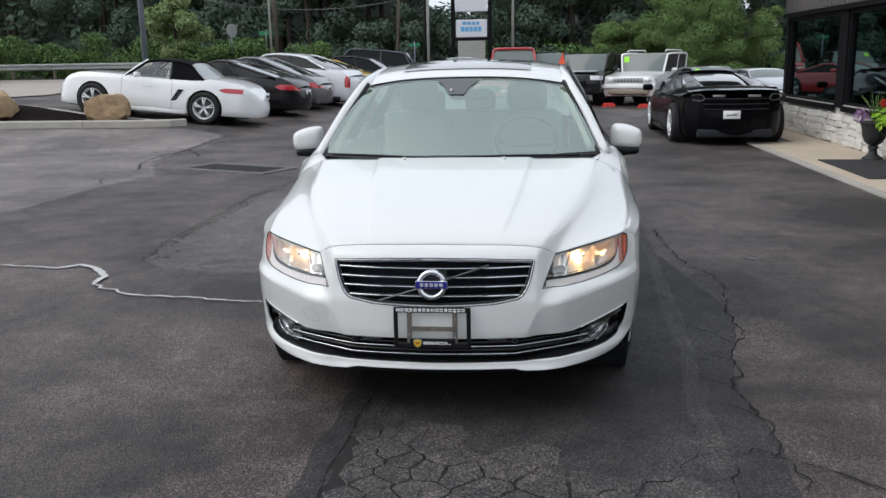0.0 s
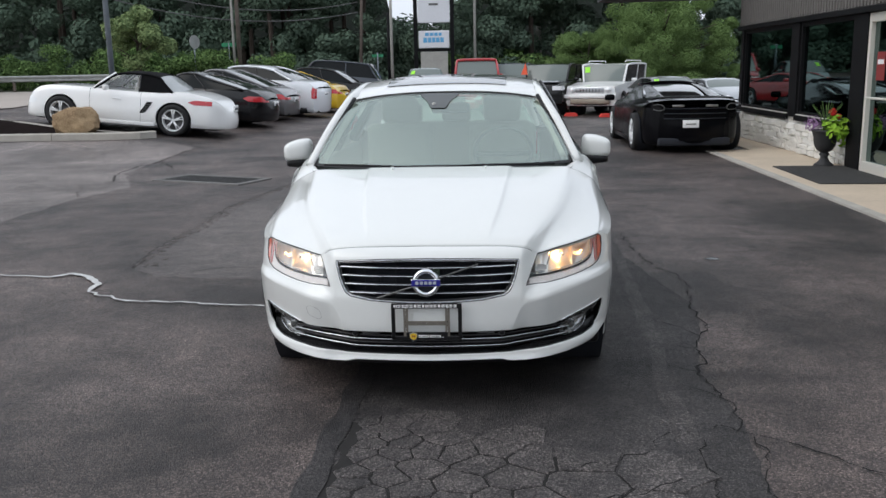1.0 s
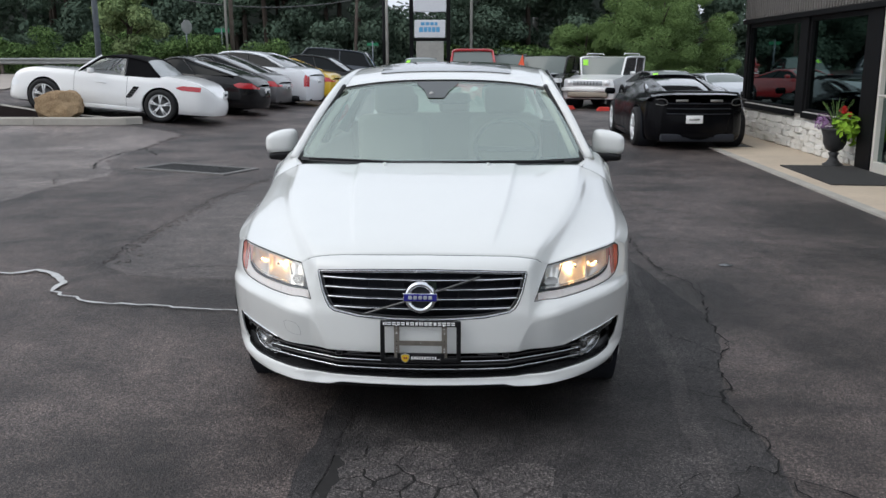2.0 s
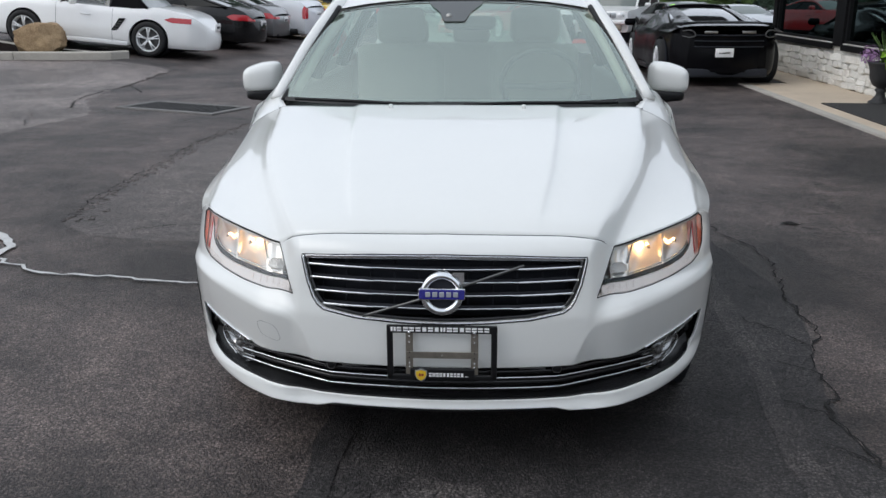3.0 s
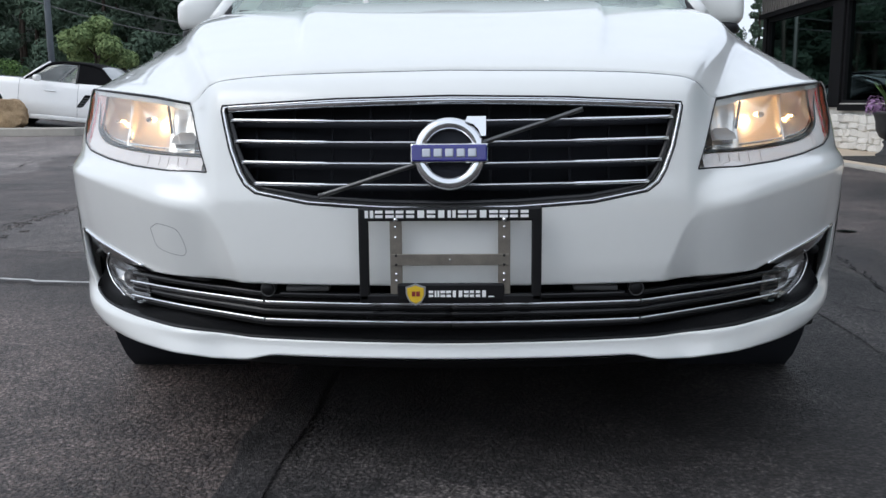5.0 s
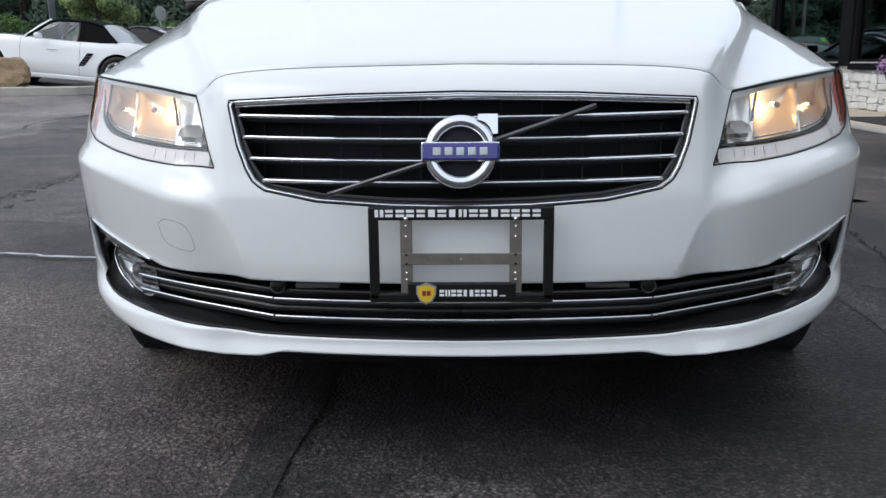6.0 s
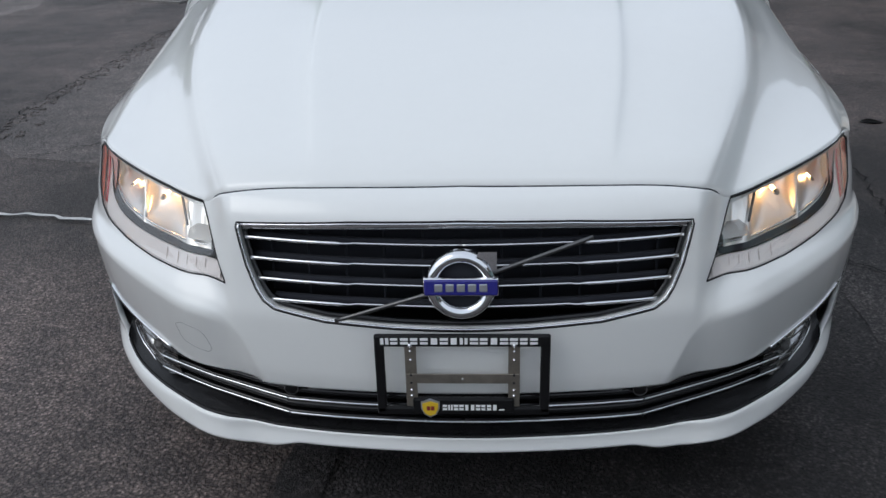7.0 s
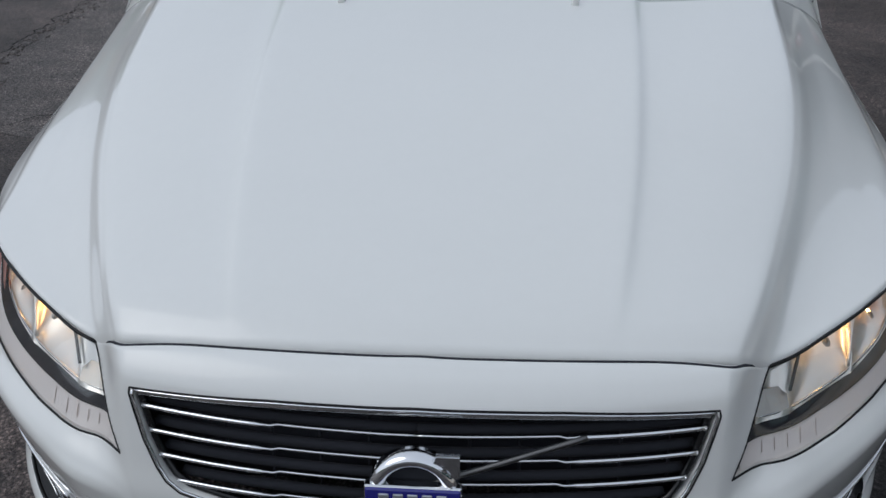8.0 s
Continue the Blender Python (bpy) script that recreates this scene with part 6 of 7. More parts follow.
# ---------------- parked cars ----------------
def car(name, label, at, turn, paint, L=4.6, W=0.91, H=1.42, wb=2.75, front=0.9, r=0.33, hood=0.72, cowl=0.95, deck=0.95, tail_z=0.80, a0=1.35, a1=2.0, c0=3.3, c1=4.0,
        top_paint=None, boxy=0.0, rim="rim", clear=0.20, lime=False, spokes=5, tail_lamp="strip", sides="car_glass", group="parked cars", plate=True, crown_h=0.06, pinch=0.0, cab=0.70, glass_to=1.0, snub=0.0, mouth=True, belt=None):
    """A parked car: nose at local -y end; a0, a1: foot and head of the windscreen, c0, c1: head and foot of the rear window, from the nose."""
    z = float(gz(at[0], at[1]))
    zf = float(gz(at[0] + 1.3 * math.sin(radians(turn)), at[1] - 1.3 * math.cos(radians(turn))))
    zr = float(gz(at[0] - 1.3 * math.sin(radians(turn)), at[1] + 1.3 * math.cos(radians(turn))))
    tilt = math.degrees(math.atan2(zf - zr, 2.6))
    e = thing(name, label, "car", group, at=Matrix.Translation((at[0], at[1], (zf + zr) / 2)) @ pose(0, 0, 0, 0, 0, turn) @ pose(0, 0, 0, -tilt) @ Matrix.Translation((0, -L / 2, 0)))
    body_m = M[paint]
    soft = 1 - boxy
    zb = pchip([0, 0.03 * L, 0.13 * L, a0, (a0 + c1) / 2, c1, 0.955 * L, L], [hood - 0.20 * soft - 0.03, hood - 0.09 * soft - 0.01, hood + 0.02, cowl, cowl + 0.01, deck, tail_z + 0.01, tail_z - 0.13 * soft - 0.02])
    zt = pchip([0, 0.03 * L, 0.13 * L, a0, (a0 + c1) / 2, c1, 0.955 * L, L], [hood - 0.16 * soft - 0.02, hood - 0.05 * soft, hood + crown_h, cowl + 0.03, cowl + 0.03, deck + 0.03, tail_z + 0.04, tail_z - 0.10 * soft])
    if belt:
        zb = pchip(*belt)
        zt = lambda y: zb(y) + 0.022 * np.clip(np.minimum(np.asarray(y), L - np.asarray(y)) / 0.4, 0, 1)
    p = 2.6 + 4.5 * boxy
    hw = lambda y: W * (1 - 0.22 * (1 - 0.75 * boxy) * np.abs(2 * np.asarray(y) / L - 1) ** p - pinch * np.exp(-((np.asarray(y) / L - 0.5) / 0.14) ** 2)) * (1 - snub * np.clip((np.abs(2 * np.asarray(y) / L - 1) - 0.84) / 0.16, 0, 1) ** 2.2)
    sec = pchip([0, 0.12, 0.35, 0.62, 0.85, 1.0], [0.93, 0.985, 1.0, 0.985, 0.96, 0.90 + 0.05 * boxy])

    def side(Y, Z):
        t = (Z - clear) / (zb(Y) - clear)
        return np.stack([hw(Y) * sec(t), Y, Z], axis=-1)
    Y = np.repeat(np.linspace(0, L, 110)[:, None], 24, 1)
    Z = clear + (zb(Y) - clear) * np.linspace(0, 1, 24)[None, :]
    ys = (front, front + wb)
    holes = [[(c + r * 1.13 * math.cos(a), r + r * 1.13 * math.sin(a)) for a in np.linspace(0, 2 * math.pi, 50)[:-1]] for c in ys]
    sd = cut_sheet(Y, Z, side, holes, rim=0.08, way=(-1, 0, 0))
    xs = np.linspace(-1, 1, 21)
    yy = np.linspace(0, L, 60)
    tp = np.stack([np.stack([(x * hw(y) * float(sec(1.0)), y, float(zb(y)) + (float(zt(y)) - float(zb(y))) * (1 - abs(x) ** 2.5)) for x in xs]) for y in yy])
    caps = []
    for y0, sg in ((0, -1), (L, 1)):
        zz = np.linspace(clear, float(zb(y0)), 16)
        caps.append(grid(np.stack([np.stack([(x * float(hw(y0)) * float(sec((q - clear) / (float(zb(y0)) - clear))), y0 + sg * (0.15 - 0.09 * boxy) * (1 - x * x) * math.sin(math.pi * min(1, 0.15 + 0.85 * (q - clear) / (float(zb(y0)) - clear))) ** 0.5, q) for q in zz]) for x in xs])))
    part("body", join(sd, mirror(sd), grid(tp), *caps), body_m, e, weld=True, sharp=50)
    ub = 0.86 if snub < 0.05 else 0.60
    part("underbody", box(-W * ub, W * ub, 0.2, L - 0.2, clear - 0.04, clear + 0.12), M["black_plastic"], e)
    # greenhouse
    rz_ = pchip([a1, a1 + 0.25 * (c0 - a1), a1 + 0.6 * (c0 - a1), c0], [H - 0.05, H - 0.005, H, H - 0.06 + 0.04 * boxy])
    rw = W * (cab + 0.16 * boxy)
    bw = W * (cab + 0.18 - 0.11 * boxy)
    tops = M[top_paint or paint]
    pale_back = M["pale_rear"] if top_paint == "softtop" else M["car_rear"]
    rf = np.stack([np.stack([(x * rw, y, float(rz_(y)) - 0.05 * (1 - 0.5 * boxy) * abs(x) ** 3) for x in xs]) for y in np.linspace(a1, c0, 24)])
    part("roof", grid(rf), tops, e)
    zA, zC = float(zt(a0)) - 0.02, float(zt(c1)) - 0.02
    scr = np.stack([np.stack([(x * (bw * (1 - t) + rw * t), (a0 + 0.12 * x * x) * (1 - t) + a1 * t, zA * (1 - t) + (float(rz_(a1)) - 0.05 * abs(x) ** 3 * (1 - 0.5 * boxy)) * t + 0.02 * math.sin(math.pi * t)) for t in np.linspace(0, 1, 8)]) for x in xs])
    part("windscreen", grid(scr), M["car_screen"], e)
    rws = np.stack([np.stack([(x * (bw * (1 - t) + rw * t), (c1 - 0.10 * x * x) * (1 - t) + c0 * t, zC * (1 - t) + (float(rz_(c0)) - 0.05 * abs(x) ** 3 * (1 - 0.5 * boxy)) * t + 0.02 * math.sin(math.pi * t)) for t in np.linspace(0, 1, 8)]) for x in xs])
    part("rear_window", grid(rws), pale_back, e)
    for sg in (-1, 1):
        g = np.stack([np.stack([(sg * (bw * (1 - t) + rw * t), ya * (1 - t) + yb_ * t, (float(zt(ya)) - 0.03) * (1 - t) + (float(rz_(yb_)) - 0.05 * (1 - 0.5 * boxy)) * t) for t in np.linspace(0, 1, 6)]) for ya, yb_ in zip(np.linspace(a0 + 0.12, c1 - 0.1, 20), np.linspace(a1, c0, 20))])
        cutk = max(2, int(round(20 * glass_to)))
        part("side_window", grid(g[:cutk]), M[sides], e)
        if cutk < 20:
            part("roof_side", grid(g[cutk - 1:] + np.array([sg * 0.006, 0, 0])), tops, e)
        rail = [g[0, 0], g[0, 3], g[0, 5]] + [g[k, 5] for k in (6, 12, 19)] + [g[19, 3], g[19, 0]]
        part("roof_rail", tube(spline(rail, 40), 0.028 + 0.012 * boxy, 8), tops, e)
        mid = g[11]
        part("pillar", tube(mid + np.array([sg * 0.004, 0, 0]), 0.022, 6), M["gloss_black"] if not boxy else tops, e)
        part("door_mirror", moved(box(-0.10, 0.10, -0.05, 0.05, -0.06, 0.06, 0.04, 3), Matrix.Translation((sg * (W + 0.08), a0 + 0.45, cowl + 0.07))), body_m, e)
        def patch_z(y0, y1, z0, z1, lift, n=12):
            """A pointed piece of the flank between two heights, lifted off it."""
            out = []
            for k, y in enumerate(np.linspace(y0, y1, n)):
                full = min(1.0, (k + 0.4) / 3.0) if y0 > 1 else min(1.0, (n - 0.6 - k) / 3.0)
                hi, zm = min(z1, float(zb(y)) - 0.012), (z0 + z1) / 2
                lo = min(z0, hi - 0.04)
                out.append(np.stack([side(np.array(y), np.array(zm + (q - zm) * full)) * np.array([sg, 1, 1]) + np.array([sg * lift, 0, 0]) for q in np.linspace(lo, hi, 6)]))
            return grid(np.stack(out))

        def cap_patch(y0, way, x0, x1, t0, t1, lift):
            hi = min(t1, float(zb(y0)) - 0.012)
            zz = np.linspace(min(t0, hi - 0.04), hi, 6)
            return grid(np.stack([np.stack([(sg * x * float(hw(y0)) * float(sec((q - clear) / (float(zb(y0)) - clear))), y0 + way * ((0.15 - 0.09 * boxy) * (1 - x * x) * math.sin(math.pi * min(1, 0.15 + 0.85 * (q - clear) / (float(zb(y0)) - clear))) ** 0.5 + lift), q) for q in zz]) for x in np.linspace(x0, x1, 8)]))
        part("headlamp", join(patch_z(0.0, 0.34, hood - 0.22, hood - 0.07, 0.006), cap_patch(0, -1, 0.62, 1.0, hood - 0.22, hood - 0.07, 0.006)), M["rim"], e, "clear headlamp")
        if tail_lamp == "wedge":
            tl = join(patch_z(L - 0.50, L, tail_z - 0.20, tail_z - 0.07, 0.006), cap_patch(L, 1, 0.80, 1.0, tail_z - 0.20, tail_z - 0.07, 0.006))
        elif tail_lamp == "swept":
            tl = patch_z(L - 0.74, L - 0.24, tail_z - 0.225, tail_z - 0.125, 0.006)
        elif tail_lamp == "strip":
            tl = join(patch_z(L - 0.30, L, tail_z - 0.22, tail_z - 0.08, 0.006), cap_patch(L, 1, 0.55, 1.0, tail_z - 0.22, tail_z - 0.08, 0.006))
        else:
            tl = join(patch_z(L - 0.10, L, tail_z - 0.45, tail_z - 0.05, 0.006), cap_patch(L, 1, 0.86, 1.0, tail_z - 0.45, tail_z - 0.05, 0.006))
        if tail_lamp != "none":
            part("tail_lamp", tl, M["red_lamp"], e, "red tail lamp")
        for c in ys:
            wheel("wheel", e, (sg * (W - 0.125), c, r), sg, r, 0.21, spokes, r * 0.70, rim)
            part("wheel_well", lathe([(0.0, sg * W * 0.55), (r * 1.1, sg * W * 0.56), (r * 1.13, sg * W * 0.9)], 24, "x"), M["void"], e).location = (0, c, r)
        part("sill", box(sg * W * 0.93 - 0.03, sg * W * 0.93 + 0.03, front + r * 1.2, front + wb - r * 1.2, clear - 0.02, clear + 0.07, 0.015), M["black_plastic"] if mouth else body_m, e)
        q = side(np.linspace(a0 + 0.55, a0 + 0.75, 8), np.full(8, cowl - 0.16))
        part("door_handle", tube(q * np.array([sg, 1, 1]) + np.array([sg * 0.012, 0, 0]), 0.010, 6), body_m, e)
        for y_ in (a0 + 0.05, (a0 + c1) / 2 + 0.2):
            zl = np.linspace(clear + 0.06, float(zb(y_)) - 0.01, 14)
            part("door_seam", tube(side(np.full(14, y_), zl) * np.array([sg, 1, 1]) + np.array([sg * 0.0005, 0, 0]), 0.003, 4), M["void"], e)
    if mouth:
        part("grille", box(-W * 0.42, W * 0.42, -0.115, 0.0, hood * 0.55, hood - 0.10, 0.02), M["gloss_black"] if boxy < 1 else body_m, e)
    if mouth:
        part("front_intake", box(-W * 0.62, W * 0.62, -0.10, 0.0, clear + 0.03, clear + 0.16, 0.02), M["black_plastic"], e)
    if mouth:
        part("rear_valance", box(-W * 0.55, W * 0.55, L - 0.05, L + 0.07, clear - 0.02, clear + 0.06, 0.02), M["black_plastic"], e)
    if plate:
        part("number_plate", box(-0.155, 0.155, L + 0.085, L + 0.115, tail_z * 0.62, tail_z * 0.62 + 0.15, 0.004), M["white_print"], e, "pale blank number plate")
        part("plate_bar", box(-0.11, 0.11, L + 0.1155, L + 0.118, tail_z * 0.62 + 0.05, tail_z * 0.62 + 0.10), M["navy_car"], e)
    if lime:
        stick = [[(x * (bw * (1 - t) + rw * t), (a0 + 0.12 * x * x) * (1 - t) + a1 * t - 0.008, zA * (1 - t) + (float(rz_(a1)) - 0.05 * abs(x) ** 3 * (1 - 0.5 * boxy)) * t + 0.02 * math.sin(math.pi * t) + 0.012) for t in (0.5, 0.62, 0.74, 0.86)] for x in (-0.90, -0.82, -0.74, -0.66)]
        part("price_sticker", grid(np.array(stick)), M["lime"], e, "lime paper price sticker")
    return e


SPORT = dict(L=4.33, W=0.90, H=1.29, wb=2.415, front=0.90, hood=0.71, cowl=0.89, deck=0.96, tail_z=0.88, a0=1.42, a1=2.08, r=0.345, crown_h=0.0, pinch=0.025, snub=0.28, mouth=False)
boxster = car("convertible_car", "white two-seat convertible with closed black canvas roof", (-7.955, 16.05), -88.5, "white_car", c0=3.02, c1=3.46, top_paint="softtop", glass_to=0.58, sides="clear", tail_lamp="swept", spokes=5,
              belt=([0, 0.10, 0.38, 0.66, 1.4, 2.2, 2.9, 3.2, 3.57, 3.8, 4.13, 4.32, 4.46], [0.48, 0.65, 0.85, 0.915, 0.93, 0.905, 0.91, 0.93, 0.965, 0.945, 0.87, 0.785, 0.64]),
              **{**SPORT, "L": 4.46, "wb": 2.50, "H": 1.335, "a0": 1.50, "a1": 2.05, "tail_z": 0.93})
for sg in (-1, 1):
    part("screen_pillar", tube([(sg * 0.79, 1.62, 0.92), (sg * 0.69, 1.84, 1.12), (sg * 0.60, 2.05, 1.275)], 0.030, 8), M["white_car"], boxster)
    iv_ = part("side_intake", moved(prism([(2.66, 0.46), (2.78, 0.46), (2.95, 0.71), (2.83, 0.71)], -0.012, 0.012, "x"), Matrix.Translation((sg * 0.872, 0, 0))), M["gloss_black"], boxster, "black side air intake", smooth=False)
    for k in range(4):
        part("slat", moved(box(-0.006, 0.006, 2.705 + 0.033 * k, 2.815 + 0.033 * k, 0.49 + 0.05 * k, 0.505 + 0.05 * k), Matrix.Translation((sg * 0.883, 0, 0))), M["lamp_grey"], iv_, smooth=False)
for sx in (-0.36, 0.36):
    st_ = part("seat", join(box(sx - 0.22, sx + 0.22, 2.42, 2.54, 0.5, 1.0, 0.05, 3), box(sx - 0.10, sx + 0.10, 2.45, 2.53, 0.98, 1.13, 0.03, 3)), M["cloth"], boxster, "pale seat behind the side window")
part("steering_wheel", tube([(-0.36 + 0.17 * math.cos(q), 1.98 - 0.05 * math.sin(q), 0.93 + 0.16 * math.sin(q)) for q in np.linspace(0, 2 * math.pi, 30)], 0.014, 6), M["dash"], boxster)
car("coupe_car", "black sports coupe with rounded tail and red lamps", (-7.6, 19.0), -95, "black_car", c0=2.7, c1=3.9, tail_lamp="wedge", **{**SPORT, "H": 1.30})
car("coupe_car", "dark grey fastback coupe with sloping rear window", (-7.7, 21.5), -96, "grey_car", L=4.5, W=0.91, H=1.33, wb=2.6, front=0.9, hood=0.72, cowl=0.9, deck=0.93, tail_z=0.85, a0=1.5, a1=2.15, c0=2.9, c1=4.05)
car("sedan_car", "pearl white luxury sedan with upright red lamps", (-7.4, 23.7), -101, "pearl_car", L=4.96, W=0.93, H=1.46, wb=2.9, front=0.9, hood=0.82, cowl=1.04, deck=1.10, tail_z=1.06, a0=1.45, a1=2.25, c0=3.55, c1=4.35, tail_lamp="upright")
car("coupe_car", "bright yellow sports coupe", (-7.0, 26.5), -98, "yellow_car", L=4.4, W=0.92, H=1.30, wb=2.55, front=0.9, hood=0.74, cowl=0.90, deck=0.95, tail_z=0.90, a0=1.5, a1=2.1, c0=2.8, c1=3.7)
car("sedan_car", "black sedan with glossy roof", (-6.55, 29.3), -92, "black_car", L=4.7, W=0.91, H=1.44, hood=0.76, cowl=0.96, deck=0.98, tail_z=0.92, c0=3.3, c1=4.1)
car("suv_car", "dark grey sport utility car with roof rails", (-6.6, 32.6), -90, "navy_car", L=4.75, W=0.94, H=1.72, wb=2.85, hood=0.98, cowl=1.12, deck=1.12, tail_z=1.05, a0=1.35, a1=1.95, c0=4.15, c1=4.62, r=0.37, clear=0.26, boxy=0.3, tail_lamp="upright")
car("sedan_car", "dark green sedan with a lime price sticker", (-2.6, 34.8), 4, "green_car", H=1.46, lime=True, L=4.6)
red_suv = car("suv_car", "red sport utility car facing the lot", (-0.45, 38.0), 3, "red_car", L=4.7, W=1.02, cab=0.86, H=1.86, wb=2.8, hood=1.05, cowl=1.08, deck=1.1, tail_z=1.0, a0=1.2, a1=1.85, c0=3.8, c1=4.25, r=0.35, clear=0.25, boxy=0.25)
part("roof_header", tube(spline([(-0.90, 1.86, 1.82), (-0.5, 1.82, 1.855), (0.5, 1.82, 1.855), (0.90, 1.86, 1.82)], 20), 0.065, 8), M["red_car"], red_suv)
for sg in (-1, 1):
    part("screen_pillar", tube([(sg * 1.0, 1.32, 1.10), (sg * 0.96, 1.60, 1.48), (sg * 0.90, 1.86, 1.82)], 0.055, 8), M["red_car"], red_suv)
car("pickup_truck", "black pickup truck behind the other cars", (1.25, 38.6), 8, "navy_car", L=5.6, W=0.97, H=1.75, wb=3.5, front=1.0, hood=1.02, cowl=1.15, deck=1.15, tail_z=1.12, a0=1.6, a1=2.1, c0=3.4, c1=3.65, r=0.39, clear=0.32, boxy=0.5)
car("coupe_car", "low dark red coupe in the middle of the lot", (0.25, 26.4), -30, "red_car", L=4.5, W=0.9, H=1.16, hood=0.70, cowl=0.84, deck=0.86, tail_z=0.82, a0=1.5, a1=2.1, c0=2.9, c1=3.7)
hum_b = car("offroad_car", "black boxy off-road car with grey bonnet", (2.55, 30.4), -16, "black_car", L=4.6, W=0.98, H=1.83, wb=2.85, front=0.85, hood=1.06, cowl=1.16, deck=1.2, tail_z=1.18, a0=1.4, a1=1.68, c0=4.2, c1=4.5, r=0.40, clear=0.36, boxy=1.0, tail_lamp="upright")
part("bonnet", box(-0.70, 0.70, 0.10, 1.32, 1.10, 1.17, 0.03), M["silver_car"], hum_b, "silver grey bonnet")
part("pennant", prism([(-0.95, 1.42), (-0.70, 1.42), (-0.78, 1.86)], 1.35, 1.36, "y"), M["orange"], hum_b, "orange pennant", smooth=False)
hum_w = car("offroad_car", "white boxy off-road car with roof rack and lime sticker", (4.75, 30.0), -24, "white_car", L=4.74, W=0.98, H=1.83, wb=2.84, front=0.82, hood=1.06, cowl=1.16, deck=1.2, tail_z=1.18, a0=1.4, a1=1.66, c0=4.3, c1=4.6, r=0.40, clear=0.36, boxy=1.0, lime=True, tail_lamp="upright")
for k in range(7):
    part("grille_slot", box(-0.36 + k * 0.115, -0.33 + k * 0.115, -0.135, -0.11, 0.84, 0.97, 0.008), M["lamp_grey"], hum_w)
part("front_bar", box(-0.95, 0.95, -0.16, -0.04, 0.62, 0.76, 0.03), M["white_car"], hum_w)
part("skid_plate", box(-0.72, 0.72, -0.15, -0.03, 0.42, 0.60, 0.03), M["tan_steel"], hum_w, "tan metal skid plate")
part("grille_strip", box(-0.52, 0.52, -0.128, -0.10, 0.82, 0.99, 0.01), M["silver_car"], hum_w, "silver slotted grille strip")
for sg in (-1, 1):
    part("round_headlamp", moved(lathe([(0, -0.03), (0.075, -0.025), (0.095, 0.0), (0.095, 0.05)], 24, "y"), Matrix.Translation((sg * 0.66, -0.10, 0.905))), M["rim"], hum_w, "round headlamp")
for sg in (-1, 1):
    part("roof_rack", tube([(sg * 0.70, 1.9, 1.87), (sg * 0.70, 2.0, 1.92), (sg * 0.70, 4.0, 1.92), (sg * 0.70, 4.1, 1.87)], 0.022, 6), M["white_car"], hum_w)
for x, y in ((2.85, 27.9), (4.0, 27.0)):
    tagged(part("wheel_chock", moved(prism([(0, 0), (0.50, 0), (0.42, 0.12), (0.08, 0.12)], -0.18, 0.18, "y"), Matrix.Translation((x, y, float(gz(x, y))))), M["chock_red"], smooth=False), "bright red-orange wheel chock on the asphalt", "wheel chock", "wheel chocks")
car("sedan_car", "dark sedan with a lime price sticker", (6.2, 26.5), 10, "grey_car", L=4.5, H=1.35, hood=0.75, lime=True)
car("coupe_car", "silver coupe parked behind the showroom corner", (8.4, 28.5), 14, "silver_car", L=4.5, H=1.24, hood=0.78, cowl=0.92)
# black supercar by the showroom, tail towards the lot
sup = car("supercar", "black mid-engined supercar with wide tail beside the walk", (3.74, 13.75), 180, "black_super", L=4.51, W=0.955, H=1.20, wb=2.67, front=1.05, hood=0.60, cowl=0.80, deck=0.92, tail_z=0.93, a0=1.05, a1=1.95, c0=2.40, c1=3.75, r=0.335, clear=0.15, tail_lamp="none", spokes=5, plate=False, pinch=0.05, cab=0.56, crown_h=0.0, mouth=False, snub=0.20)
part("wing_blade", grid(np.stack([np.stack([(x * 0.76, 4.36 + k * 0.20 + 0.06 * (1 - x * x), 0.935 - 0.02 * k - 0.035 * x ** 4) for k in (0, 0.5, 1)]) for x in np.linspace(-1, 1, 24)])), M["gloss_black"], sup, "black rear wing blade")
part("tail_mesh", grid(np.stack([np.stack([(x * 0.52, 4.520 + 0.140 * (1 - (x * 0.85) ** 2), z) for z in np.linspace(0.60, 0.77, 5)]) for x in np.linspace(-1, 1, 24)])), M["black_super"], sup, "black rear mesh panel")
for z in (0.60, 0.685, 0.77):
    part("tail_slat", tube([(x * 0.52, 4.530 + 0.140 * (1 - (x * 0.85) ** 2), z) for x in np.linspace(-1, 1, 24)], 0.010, 6), M["void"], sup)
part("diffuser", box(-0.60, 0.60, 4.35, 4.62, 0.14, 0.27, 0.03), M["void"], sup)
part("lower_mesh", grid(np.stack([np.stack([(x * 0.50, 4.50 + 0.15 * (1 - (x * 0.85) ** 2), z) for z in np.linspace(0.22, 0.42, 5)]) for x in np.linspace(-1, 1, 24)])), M["black_super"], sup, "black lower mesh panel")
for sx in (-0.26, 0.30):
    part("tail_badge_plate", box(sx - 0.10, sx + 0.10, 4.665, 4.675, 0.80, 0.835, 0.004), M["satin"], sup, "pale strip on the tail")
part("number_plate", box(-0.05, 0.22, 4.672, 4.692, 0.45, 0.58, 0.004), M["white_print"], sup, "pale blank number plate")
part("plate_bar", box(0.0, 0.17, 4.6925, 4.695, 0.50, 0.53), M["satin"], sup)
